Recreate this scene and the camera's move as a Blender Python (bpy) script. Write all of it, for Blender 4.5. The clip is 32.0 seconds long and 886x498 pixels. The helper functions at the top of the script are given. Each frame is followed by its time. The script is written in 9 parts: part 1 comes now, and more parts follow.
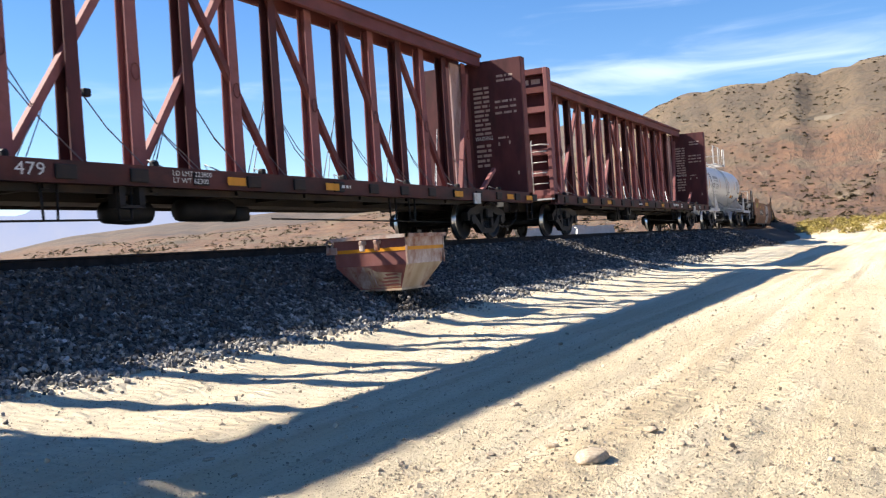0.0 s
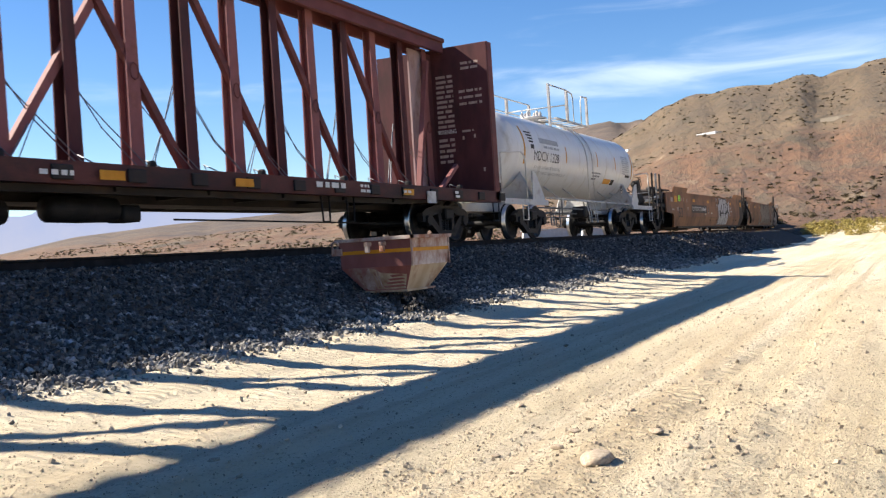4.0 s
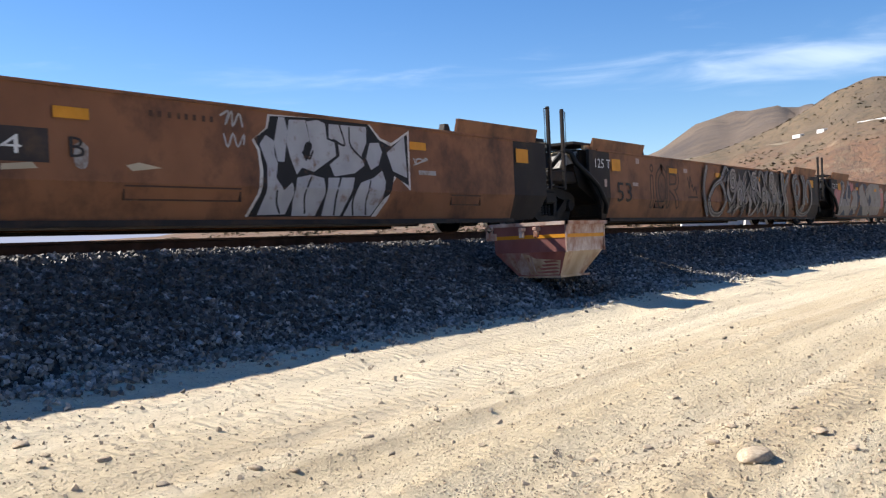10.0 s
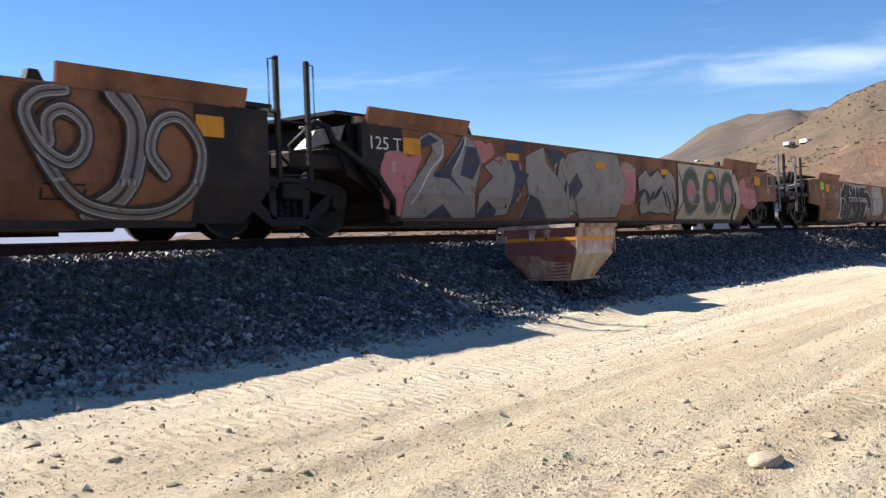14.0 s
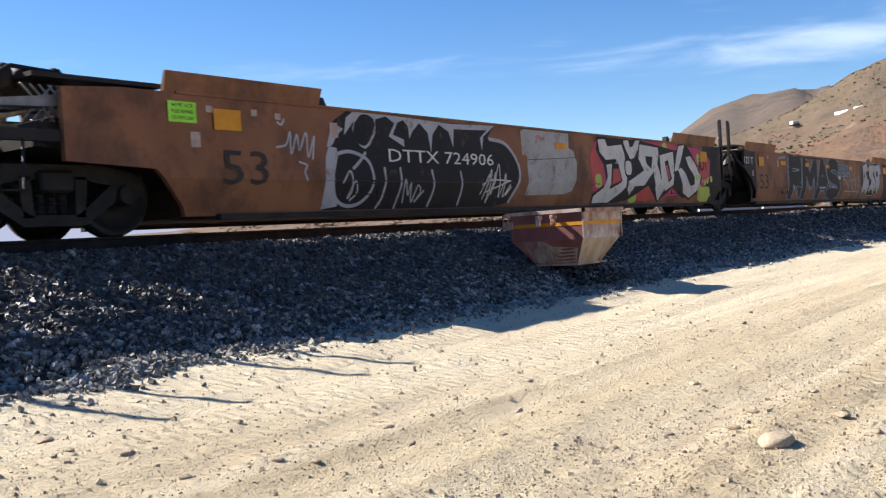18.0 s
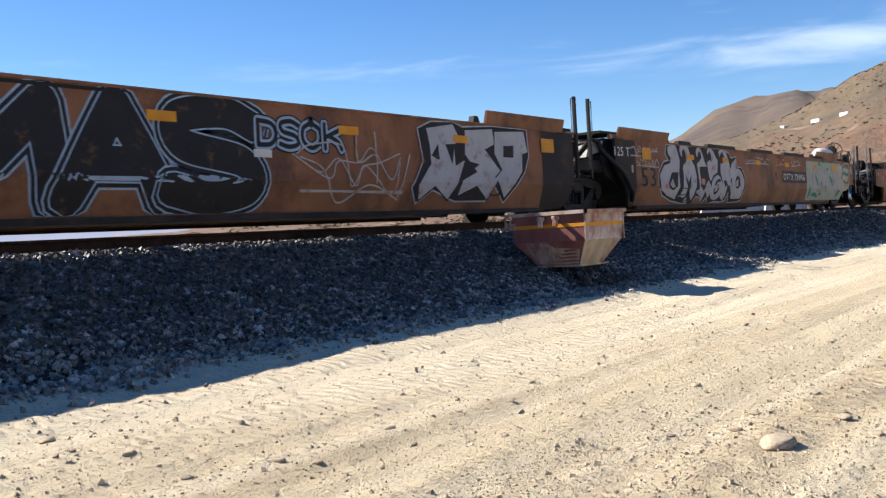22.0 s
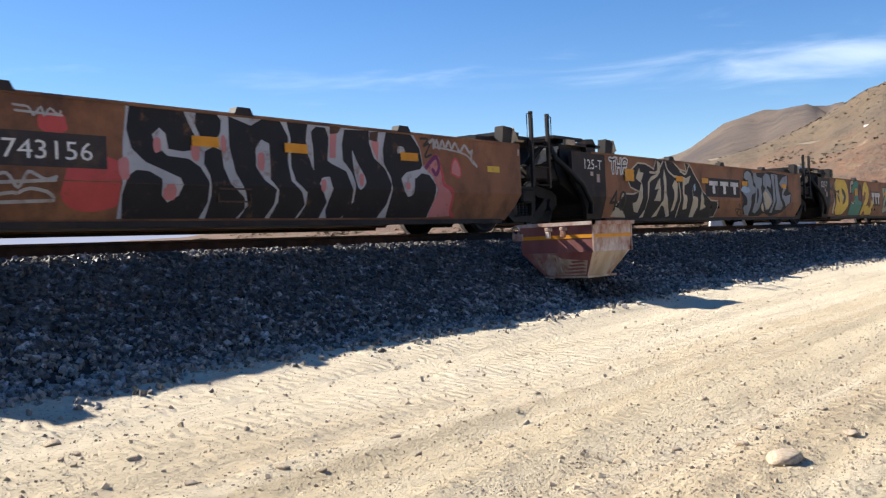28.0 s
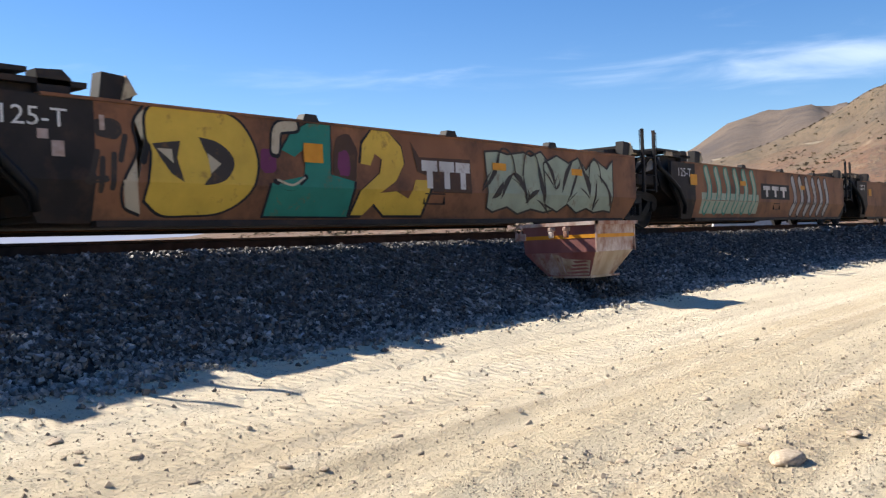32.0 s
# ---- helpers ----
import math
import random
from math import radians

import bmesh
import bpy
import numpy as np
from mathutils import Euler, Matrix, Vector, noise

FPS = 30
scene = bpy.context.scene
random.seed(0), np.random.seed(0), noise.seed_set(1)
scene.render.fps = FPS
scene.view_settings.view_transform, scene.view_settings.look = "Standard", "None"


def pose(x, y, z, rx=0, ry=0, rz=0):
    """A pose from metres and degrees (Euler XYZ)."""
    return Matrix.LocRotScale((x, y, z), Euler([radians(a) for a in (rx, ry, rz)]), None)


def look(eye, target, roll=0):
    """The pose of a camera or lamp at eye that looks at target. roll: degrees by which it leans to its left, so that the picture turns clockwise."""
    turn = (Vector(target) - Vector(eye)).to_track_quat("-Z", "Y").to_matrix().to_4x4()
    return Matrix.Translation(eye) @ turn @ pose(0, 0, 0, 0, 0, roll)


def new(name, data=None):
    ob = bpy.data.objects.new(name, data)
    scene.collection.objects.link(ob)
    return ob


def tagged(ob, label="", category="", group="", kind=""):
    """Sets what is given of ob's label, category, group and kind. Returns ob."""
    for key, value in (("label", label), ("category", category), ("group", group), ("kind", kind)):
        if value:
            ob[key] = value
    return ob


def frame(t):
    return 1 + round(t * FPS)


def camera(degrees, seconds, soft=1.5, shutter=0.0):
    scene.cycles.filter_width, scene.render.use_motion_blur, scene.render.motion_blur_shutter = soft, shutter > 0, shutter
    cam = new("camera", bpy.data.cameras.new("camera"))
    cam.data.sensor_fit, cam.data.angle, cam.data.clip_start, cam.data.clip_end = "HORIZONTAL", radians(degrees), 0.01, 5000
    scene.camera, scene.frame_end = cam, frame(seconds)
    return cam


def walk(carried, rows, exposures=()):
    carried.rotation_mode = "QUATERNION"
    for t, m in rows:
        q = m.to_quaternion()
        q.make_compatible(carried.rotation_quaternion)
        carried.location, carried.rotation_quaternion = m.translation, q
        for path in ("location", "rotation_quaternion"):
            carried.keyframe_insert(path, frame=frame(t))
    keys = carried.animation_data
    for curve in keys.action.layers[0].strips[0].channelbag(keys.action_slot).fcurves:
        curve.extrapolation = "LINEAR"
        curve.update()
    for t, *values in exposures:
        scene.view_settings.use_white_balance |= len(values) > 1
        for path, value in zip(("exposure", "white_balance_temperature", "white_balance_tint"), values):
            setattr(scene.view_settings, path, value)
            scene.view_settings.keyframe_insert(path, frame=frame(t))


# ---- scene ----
cam = camera(49.5, 32.0, 1.25, 0.12)
EYE = 0.95          # height of the lens over the zero level of the dirt road
RAIL = 1.175        # height of the rail top
MID = 10.45         # distance of the track's centre line from the lens
PATH = [
    (0, pose(0, 0, EYE, 90.06, 3.75, -63.84)),
    (0.5, pose(0, 0, EYE, 90.03, 3.65, -63.80)),
    (1, pose(0, 0, EYE, 90.02, 3.69, -63.82)),
    (1.5, pose(0, 0, EYE, 90.00, 3.71, -63.87)),
    (2, pose(0, 0, EYE, 90.01, 3.71, -63.92)),
    (2.5, pose(0, 0, EYE, 90.03, 3.71, -63.92)),
    (4.5, pose(0, 0, EYE, 90.23, 3.81, -63.25)),
    (5, pose(0, 0, EYE, 89.91, 4.13, -61.04)),
    (5.5, pose(0, 0, EYE, 88.62, 3.56, -53.13)),
    (6, pose(0, 0, EYE, 88.80, 2.52, -49.84)),
    (6.5, pose(0, 0, EYE, 90.01, 3.05, -53.72)),
    (7, pose(0, 0, EYE, 90.19, 3.67, -55.64)),
    (7.5, pose(0, 0, EYE, 89.71, 3.15, -55.50)),
    (8, pose(0, 0, EYE, 89.71, 2.65, -55.23)),
    (8.5, pose(0, 0, EYE, 89.73, 2.58, -54.88)),
    (9, pose(0, 0, EYE, 89.77, 2.55, -54.79)),
    (9.5, pose(0, 0, EYE, 89.80, 2.54, -54.70)),
    (10, pose(0, 0, EYE, 89.77, 2.49, -54.35)),
    (10.5, pose(0, 0, EYE, 89.70, 2.46, -53.84)),
    (11, pose(0, 0, EYE, 89.69, 2.48, -53.68)),
    (11.5, pose(0, 0, EYE, 89.73, 2.33, -53.74)),
    (12, pose(0, 0, EYE, 89.82, 2.24, -53.76)),
    (12.5, pose(0, 0, EYE, 89.87, 2.35, -53.72)),
    (13, pose(0, 0, EYE, 89.89, 2.39, -53.72)),
    (13.5, pose(0, 0, EYE, 89.94, 2.33, -53.76)),
    (14, pose(0, 0, EYE, 89.93, 2.25, -53.74)),
    (14.5, pose(0, 0, EYE, 89.91, 2.31, -53.70)),
    (16.5, pose(0, 0, EYE, 89.10, 3.60, -53.29)),
    (17, pose(0, 0, EYE, 89.14, 3.51, -53.23)),
    (17.5, pose(0, 0, EYE, 89.17, 3.59, -53.28)),
    (18, pose(0, 0, EYE, 89.21, 3.51, -53.35)),
    (18.5, pose(0, 0, EYE, 89.27, 3.42, -53.51)),
    (19, pose(0, 0, EYE, 89.21, 3.46, -53.62)),
    (19.5, pose(0, 0, EYE, 89.13, 3.65, -53.50)),
    (20, pose(0, 0, EYE, 89.12, 3.56, -53.35)),
    (20.5, pose(0, 0, EYE, 89.05, 3.70, -53.26)),
    (21, pose(0, 0, EYE, 88.79, 3.94, -53.21)),
    (21.5, pose(0, 0, EYE, 88.92, 3.87, -53.08)),
    (22, pose(0, 0, EYE, 89.28, 3.40, -53.23)),
    (22.5, pose(0, 0, EYE, 89.56, 3.05, -53.15)),
    (23, pose(0, 0, EYE, 89.69, 2.69, -52.90)),
    (23.5, pose(0, 0, EYE, 89.72, 2.43, -52.74)),
    (24, pose(0, 0, EYE, 89.73, 2.37, -52.64)),
    (24.5, pose(0, 0, EYE, 89.74, 2.39, -52.64)),
    (26.5, pose(0, 0, EYE, 89.81, 2.49, -52.60)),
    (27, pose(0, 0, EYE, 89.83, 2.50, -52.61)),
    (27.5, pose(0, 0, EYE, 89.87, 2.54, -52.81)),
    (28, pose(0, 0, EYE, 89.86, 2.55, -52.77)),
    (28.5, pose(0, 0, EYE, 89.83, 2.57, -52.68)),
    (29, pose(0, 0, EYE, 89.78, 2.53, -52.67)),
    (29.5, pose(0, 0, EYE, 89.84, 2.60, -52.72)),
    (30, pose(0, 0, EYE, 89.85, 2.57, -52.72)),
    (30.5, pose(0, 0, EYE, 89.85, 2.48, -52.69)),
    (31, pose(0, 0, EYE, 89.86, 2.43, -52.65)),
    (31.5, pose(0, 0, EYE, 89.88, 2.43, -52.64)),
    (32, pose(0, 0, EYE, 89.85, 2.44, -52.60)),
]
EXPOSURES = [(0.0, 1.62, 6700, 10), (2.5, 1.6, 6800, 10), (4.5, 1.47, 6800, 10), (5.2, 1.52, 6900, 10), (6.0, 1.9, 7100, 10), (7.0, 1.88, 7150, 10), (8.0, 1.68, 7100, 10), (8.5, 1.49, 6900, 10), (9.2, 1.33, 6500, 10), (32.0, 1.33, 6500, 10)]
walk(cam, PATH, EXPOSURES)

# how far the train has rolled towards the left at each time, in metres
ROLLED = [
    (0, -0.05),
    (1, 6.62),
    (2, 13.30),
    (3, 19.99),
    (4, 26.70),
    (5, 33.43),
    (6, 40.15),
    (7, 46.89),
    (8, 53.63),
    (9, 60.36),
    (10, 67.05),
    (11, 73.72),
    (12, 80.40),
    (13, 87.10),
    (14, 93.82),
    (15, 100.58),
    (16, 107.35),
    (17, 114.13),
    (18, 120.91),
    (19, 127.70),
    (20, 134.50),
    (21, 141.32),
    (22, 148.14),
    (23, 154.96),
    (24, 161.76),
    (25, 168.56),
    (26, 175.35),
    (27, 182.14),
    (28, 188.93),
    (29, 195.72),
    (30, 202.52),
    (31, 209.31),
    (32, 216.10),
]


# ---- sky and sun ----
SUN_FROM = Vector((-0.29, 1.0, 0.85)).normalized()
world = bpy.data.worlds.new("sky")
scene.world = world
world.use_nodes = True
wn, wl = world.node_tree.nodes, world.node_tree.links
sky = wn.new("ShaderNodeTexSky")
sky.sky_type = 'NISHITA'
sky.sun_disc = False
sky.sun_elevation = math.asin(SUN_FROM.z)
sky.sun_rotation = math.atan2(SUN_FROM.x, SUN_FROM.y)
sky.air_density, sky.dust_density, sky.ozone_density, sky.altitude = 1.0, 0.3, 2.2, 1200
bg = wn["Background"]
bg.inputs[1].default_value = 0.0635
deep = wn.new("ShaderNodeHueSaturation")
deep.inputs["Hue"].default_value, deep.inputs["Saturation"].default_value = 0.508, 1.30
wl.new(sky.outputs[0], deep.inputs["Color"])
wl.new(deep.outputs[0], bg.inputs[0])
sun = new("sun", bpy.data.lights.new("sun", "SUN"))
sun.data.energy, sun.data.angle, sun.data.color = 4.4, radians(0.55), (1.0, 0.94, 0.84)
sun.matrix_world = look(SUN_FROM * 60, (0, 0, 0))


# ---- materials ----
def nodes_of(name):
    m = bpy.data.materials.new(name)
    m.use_nodes = True
    return m, m.node_tree.nodes, m.node_tree.links, m.node_tree.nodes["Principled BSDF"]


def surface(name, dark, light, scale=6.0, rough=0.7, metal=0.0, bump=0.2, fine=60.0, stain=None, stain_scale=1.2, amount=0.35, stretch=(1, 1, 1), per_piece=0.0):
    """A weathered surface: coarse mottling between two colours, fine grain in the relief, and stains of a third colour."""
    m, n, l, b = nodes_of(name)
    co = n.new("ShaderNodeTexCoord")
    mp = n.new("ShaderNodeMapping")
    mp.inputs["Scale"].default_value = stretch
    l.new(co.outputs["Object"], mp.inputs[0])
    big = n.new("ShaderNodeTexNoise")
    big.inputs["Scale"].default_value, big.inputs["Detail"].default_value = scale, 6
    l.new(mp.outputs[0], big.inputs["Vector"])
    ramp = n.new("ShaderNodeMapRange")
    ramp.inputs[1].default_value, ramp.inputs[2].default_value = 0.32, 0.68
    l.new(big.outputs[0], ramp.inputs[0])
    mix = n.new("ShaderNodeMix")
    mix.data_type = 'RGBA'
    mix.inputs[6].default_value, mix.inputs[7].default_value = (*dark, 1), (*light, 1)
    l.new(ramp.outputs[0], mix.inputs[0])
    out = mix.outputs[2]
    if stain:
        st = n.new("ShaderNodeTexNoise")
        st.inputs["Scale"].default_value, st.inputs["Detail"].default_value = stain_scale, 8
        st.inputs["Roughness"].default_value = 0.68
        l.new(mp.outputs[0], st.inputs["Vector"])
        r2 = n.new("ShaderNodeMapRange")
        r2.inputs[1].default_value, r2.inputs[2].default_value = 0.62 - amount * 0.35, 0.78 - amount * 0.2
        l.new(st.outputs[0], r2.inputs[0])
        m2 = n.new("ShaderNodeMix")
        m2.data_type = 'RGBA'
        m2.inputs[7].default_value = (*stain, 1)
        l.new(r2.outputs[0], m2.inputs[0])
        l.new(out, m2.inputs[6])
        out = m2.outputs[2]
    if per_piece:
        ge = n.new("ShaderNodeNewGeometry")
        mr = n.new("ShaderNodeMapRange")
        mr.inputs[3].default_value, mr.inputs[4].default_value = 1 - per_piece, 1 + per_piece
        l.new(ge.outputs["Random Per Island"], mr.inputs[0])
        hs = n.new("ShaderNodeHueSaturation")
        l.new(mr.outputs[0], hs.inputs["Value"])
        l.new(out, hs.inputs["Color"])
        out = hs.outputs[0]
    l.new(out, b.inputs["Base Color"])
    b.inputs["Roughness"].default_value, b.inputs["Metallic"].default_value = rough, metal
    b.inputs["Specular IOR Level"].default_value = 0.5 if rough < 0.5 else 0.22
    fn = n.new("ShaderNodeTexNoise")
    fn.inputs["Scale"].default_value, fn.inputs["Detail"].default_value = fine, 3
    l.new(mp.outputs[0], fn.inputs["Vector"])
    bp = n.new("ShaderNodeBump")
    bp.inputs["Strength"].default_value, bp.inputs["Distance"].default_value = bump, 0.01
    l.new(fn.outputs[0], bp.inputs["Height"])
    l.new(bp.outputs[0], b.inputs["Normal"])
    return m


STONE = surface("road_stone", (0.27, 0.21, 0.145), (0.47, 0.385, 0.28), 5, 0.9, 0, 0.4, 50, per_piece=0.45)
BALLAST = surface("ballast_stone", (0.042, 0.036, 0.032), (0.087, 0.077, 0.070), 9, 0.5, 0, 0.4, 60, (0.44, 0.42, 0.405), 6, 0.2, per_piece=0.7)
# foot stones: dust and the sunlit band both lighten this grey
BALLAST_DUSTY_LIT = surface("dusty_lit_ballast_stone", (0.13, 0.122, 0.112), (0.24, 0.225, 0.205), 9, 0.75, 0, 0.4, 60, (0.44, 0.42, 0.39), 6, 0.3, per_piece=0.6)
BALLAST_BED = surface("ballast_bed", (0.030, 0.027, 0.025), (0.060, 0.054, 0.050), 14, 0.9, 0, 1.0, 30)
RUST_RED = surface("oxide_red_paint", (0.108, 0.030, 0.027), (0.160, 0.050, 0.044), 2.0, 0.6, 0, 0.1, 50, (0.085, 0.035, 0.03), 1.6, 0.35, (0.6, 1, 1.4))
# oxide red with bounced light put into its colour, for the brighter members
PINK_RED = surface("lit_red_paint", (0.198, 0.074, 0.072), (0.262, 0.106, 0.103), 2.0, 0.65, 0, 0.1, 50, (0.16, 0.06, 0.05), 2, 0.35)
GRIME = surface("dark_grime", (0.008, 0.008, 0.009), (0.019, 0.018, 0.018), 4, 0.6, 0, 0.3, 40, (0.036, 0.029, 0.026), 3, 0.3)
BLACK = surface("black_paint", (0.007, 0.007, 0.008), (0.016, 0.015, 0.015), 3, 0.6, 0, 0.15, 40)
STEEL = surface("bright_steel", (0.45, 0.45, 0.46), (0.6, 0.6, 0.6), 8, 0.28, 1.0, 0.05, 80)
RAILSIDE = surface("rail_rust", (0.018, 0.014, 0.013), (0.042, 0.031, 0.027), 6, 0.8, 0.2, 0.3, 60)
BUFF = surface("brown_yellow_paint", (0.186, 0.080, 0.039), (0.268, 0.120, 0.058), 1.3, 0.6, 0, 0.1, 60, (0.075, 0.037, 0.024), 1.6, 0.45, (0.8, 1, 0.7))
TANKWHITE = surface("white_tank_paint", (0.62, 0.61, 0.60), (0.72, 0.71, 0.69), 1.5, 0.38, 0, 0.05, 60, (0.44, 0.39, 0.33), 1.5, 0.33, (1.6, 0.6, 0.4))
GREYWHITE = surface("dirty_white_paint", (0.5, 0.49, 0.47), (0.62, 0.6, 0.57), 3, 0.55, 0, 0.1, 50, (0.3, 0.24, 0.19), 3, 0.35)
YELLOW = surface("yellow_reflector", (0.56, 0.225, 0.012), (0.66, 0.29, 0.025), 6, 0.5, 0, 0.02, 60)
GREEN_CARD = surface("green_placard", (0.30, 0.72, 0.05), (0.36, 0.82, 0.09), 4, 0.6, 0, 0.02, 60)
LETTER_WHITE = surface("stencil_white", (0.62, 0.60, 0.57), (0.74, 0.72, 0.69), 14, 0.6, 0, 0.05, 60, (0.34, 0.27, 0.22), 9, 0.15)
LETTER_DIM = surface("faded_stencil", (0.34, 0.24, 0.20), (0.46, 0.36, 0.32), 14, 0.7, 0, 0.05, 60)
LETTER_DARK = surface("dark_stencil", (0.028, 0.024, 0.022), (0.05, 0.042, 0.038), 8, 0.65, 0, 0.05, 60)
PANEL_BLACK = surface("black_number_panel", (0.026, 0.022, 0.021), (0.05, 0.04, 0.036), 3, 0.6, 0, 0.05, 60, (0.10, 0.06, 0.035), 2.0, 0.25)
LETTER_GREY = surface("grey_stencil", (0.13, 0.13, 0.135), (0.24, 0.24, 0.245), 14, 0.7, 0, 0.05, 60)
LETTER_FAINT = surface("faint_grey_stencil", (0.30, 0.30, 0.30), (0.44, 0.44, 0.43), 14, 0.7, 0, 0.05, 60)
STEEL_DUSTY = surface("dusty_grey_pipe", (0.15, 0.145, 0.14), (0.27, 0.26, 0.25), 5, 0.6, 0.2, 0.1, 50, (0.07, 0.055, 0.045), 3, 0.35)
CABLE = surface("tie_cable", (0.10, 0.11, 0.12), (0.2, 0.21, 0.22), 30, 0.5, 0.5, 0.1, 90)
SOOT = surface("sooty_brown_paint", (0.014, 0.012, 0.012), (0.031, 0.025, 0.022), 1.6, 0.65, 0, 0.15, 50, (0.065, 0.037, 0.023), 1.3, 0.25)


def spray(name, colour, rough=0.5, worn=0.12, under=(0.16, 0.075, 0.03)):
    d = tuple(v * 0.82 for v in colour)
    return surface(name, d, colour, 3.0, rough, 0, 0.04, 60, under, 5.0, worn)


P_SILVER = spray("silver_spray", (0.40, 0.40, 0.42), 0.5, 0.2)
P_BLACK = spray("black_spray", (0.017, 0.016, 0.017), 0.62, 0.08)
P_WHITE = spray("white_spray", (0.60, 0.575, 0.54), 0.55, 0.17)
P_CREAM = spray("cream_spray", (0.50, 0.42, 0.30), 0.6)
P_GREY = spray("grey_spray", (0.20, 0.175, 0.155), 0.5)
P_BLUE = spray("pale_blue_spray", (0.30, 0.40, 0.52), 0.5)
P_BLUEGREY = spray("blue_grey_spray", (0.20, 0.235, 0.27), 0.5)
P_RED = spray("red_spray", (0.50, 0.075, 0.07), 0.5)
P_PINK = spray("pink_spray", (0.52, 0.20, 0.19), 0.55)
P_MAGENTA = spray("magenta_spray", (0.48, 0.05, 0.13), 0.5)
P_LIME = spray("lime_spray", (0.42, 0.52, 0.10), 0.5)
P_TEAL = spray("teal_spray", (0.02, 0.20, 0.15), 0.5)
P_GOLD = spray("golden_spray", (0.66, 0.43, 0.06), 0.5)
P_OLIVE = spray("olive_spray", (0.10, 0.10, 0.05), 0.55)
P_PURPLE = spray("purple_spray", (0.16, 0.03, 0.10), 0.5)
P_CHAR = spray("charcoal_spray", (0.045, 0.036, 0.03), 0.55)
P_PALEGREEN = spray("pale_green_spray", (0.34, 0.38, 0.28), 0.55)
P_DKBROWN = spray("dark_brown_spray", (0.075, 0.04, 0.025), 0.6)
P_BUFFPATCH = spray("buffed_grey_paint", (0.40, 0.38, 0.36), 0.6, 0.25)
P_NAVY = spray("slate_navy_spray", (0.045, 0.055, 0.085), 0.55, 0.2)
P_ASH = spray("ash_grey_spray", (0.29, 0.262, 0.232), 0.55, 0.2)


# ---- ground materials ----
def sand_material():
    m, n, l, b = nodes_of("sandy_road")
    co = n.new("ShaderNodeTexCoord")

    def tex(scale, detail=5, stretch=(1, 1, 1), rough=0.55):
        mp = n.new("ShaderNodeMapping")
        mp.inputs["Scale"].default_value = stretch
        l.new(co.outputs["Object"], mp.inputs[0])
        t = n.new("ShaderNodeTexNoise")
        t.inputs["Scale"].default_value, t.inputs["Detail"].default_value, t.inputs["Roughness"].default_value = scale, detail, rough
        l.new(mp.outputs[0], t.inputs["Vector"])
        return t.outputs[0]

    def spread(v, lo, hi, a=0.0, c=1.0):
        r = n.new("ShaderNodeMapRange")
        r.inputs[1].default_value, r.inputs[2].default_value, r.inputs[3].default_value, r.inputs[4].default_value = lo, hi, a, c
        l.new(v, r.inputs[0])
        return r.outputs[0]

    def mix(f, x, y, kind='MIX'):
        k = n.new("ShaderNodeMix")
        k.data_type, k.blend_type = 'RGBA', kind
        l.new(f, k.inputs[0]) if not isinstance(f, float) else None
        if isinstance(f, float):
            k.inputs[0].default_value = f
        for s, v in ((6, x), (7, y)):
            if isinstance(v, tuple):
                k.inputs[s].default_value = (*v, 1)
            else:
                l.new(v, k.inputs[s])
        return k.outputs[2]

    broad = tex(0.35, 4)
    lanes = tex(1.0, 4, (0.08, 1.3, 1))
    fine = tex(30, 5, (1, 1, 1), 0.65)
    base = mix(spread(broad, 0.3, 0.7), (0.57, 0.455, 0.29), (0.67, 0.555, 0.375))
    base = mix(spread(lanes, 0.45, 0.62), base, (0.73, 0.62, 0.445))
    base = mix(spread(tex(1.0, 3, (0.045, 4.5, 1)), 0.48, 0.66, 0.0, 0.6), base, (0.47, 0.35, 0.21))
    # the graded strip beside the ballast is finer and paler
    at = n.new("ShaderNodeSeparateXYZ")
    l.new(co.outputs["Object"], at.inputs[0])
    strip = n.new("ShaderNodeMath")
    strip.operation = 'MULTIPLY_ADD'
    l.new(broad, strip.inputs[0])
    strip.inputs[1].default_value = 1.6
    l.new(at.outputs[1], strip.inputs[2])
    base = mix(spread(strip.outputs[0], 4.0, 6.0, 0.0, 0.55), base, (0.77, 0.67, 0.495))
    base = mix(spread(fine, 0.55, 0.72), base, (0.36, 0.275, 0.175))
    vo = n.new("ShaderNodeTexVoronoi")
    vo.inputs["Scale"].default_value = 34
    l.new(co.outputs["Object"], vo.inputs["Vector"])
    grit = spread(vo.outputs["Distance"], 0.16, 0.26, 1.0, 0.0)
    pick = n.new("ShaderNodeSeparateColor")
    l.new(vo.outputs["Color"], pick.inputs[0])
    some = spread(pick.outputs[0], 0.62, 0.64)
    both = n.new("ShaderNodeMath")
    both.operation = 'MULTIPLY'
    l.new(grit, both.inputs[0])
    l.new(some, both.inputs[1])
    stone = mix(pick.outputs[1], (0.30, 0.235, 0.165), (0.62, 0.54, 0.43))
    col = mix(both.outputs[0], base, stone)
    l.new(col, b.inputs["Base Color"])
    b.inputs["Roughness"].default_value = 0.95
    add = n.new("ShaderNodeMath")
    add.operation = 'MULTIPLY_ADD'
    l.new(both.outputs[0], add.inputs[0])
    add.inputs[1].default_value = 0.8
    # tread marks of tyres, across the lanes
    wv = n.new("ShaderNodeTexWave")
    wv.inputs["Scale"].default_value, wv.inputs["Distortion"].default_value, wv.inputs["Detail"].default_value, wv.inputs["Detail Scale"].default_value = 2.6, 5.0, 2.0, 1.4
    l.new(co.outputs["Object"], wv.inputs["Vector"])
    tread = n.new("ShaderNodeMath")
    tread.operation = 'MULTIPLY'
    l.new(wv.outputs[1], tread.inputs[0])
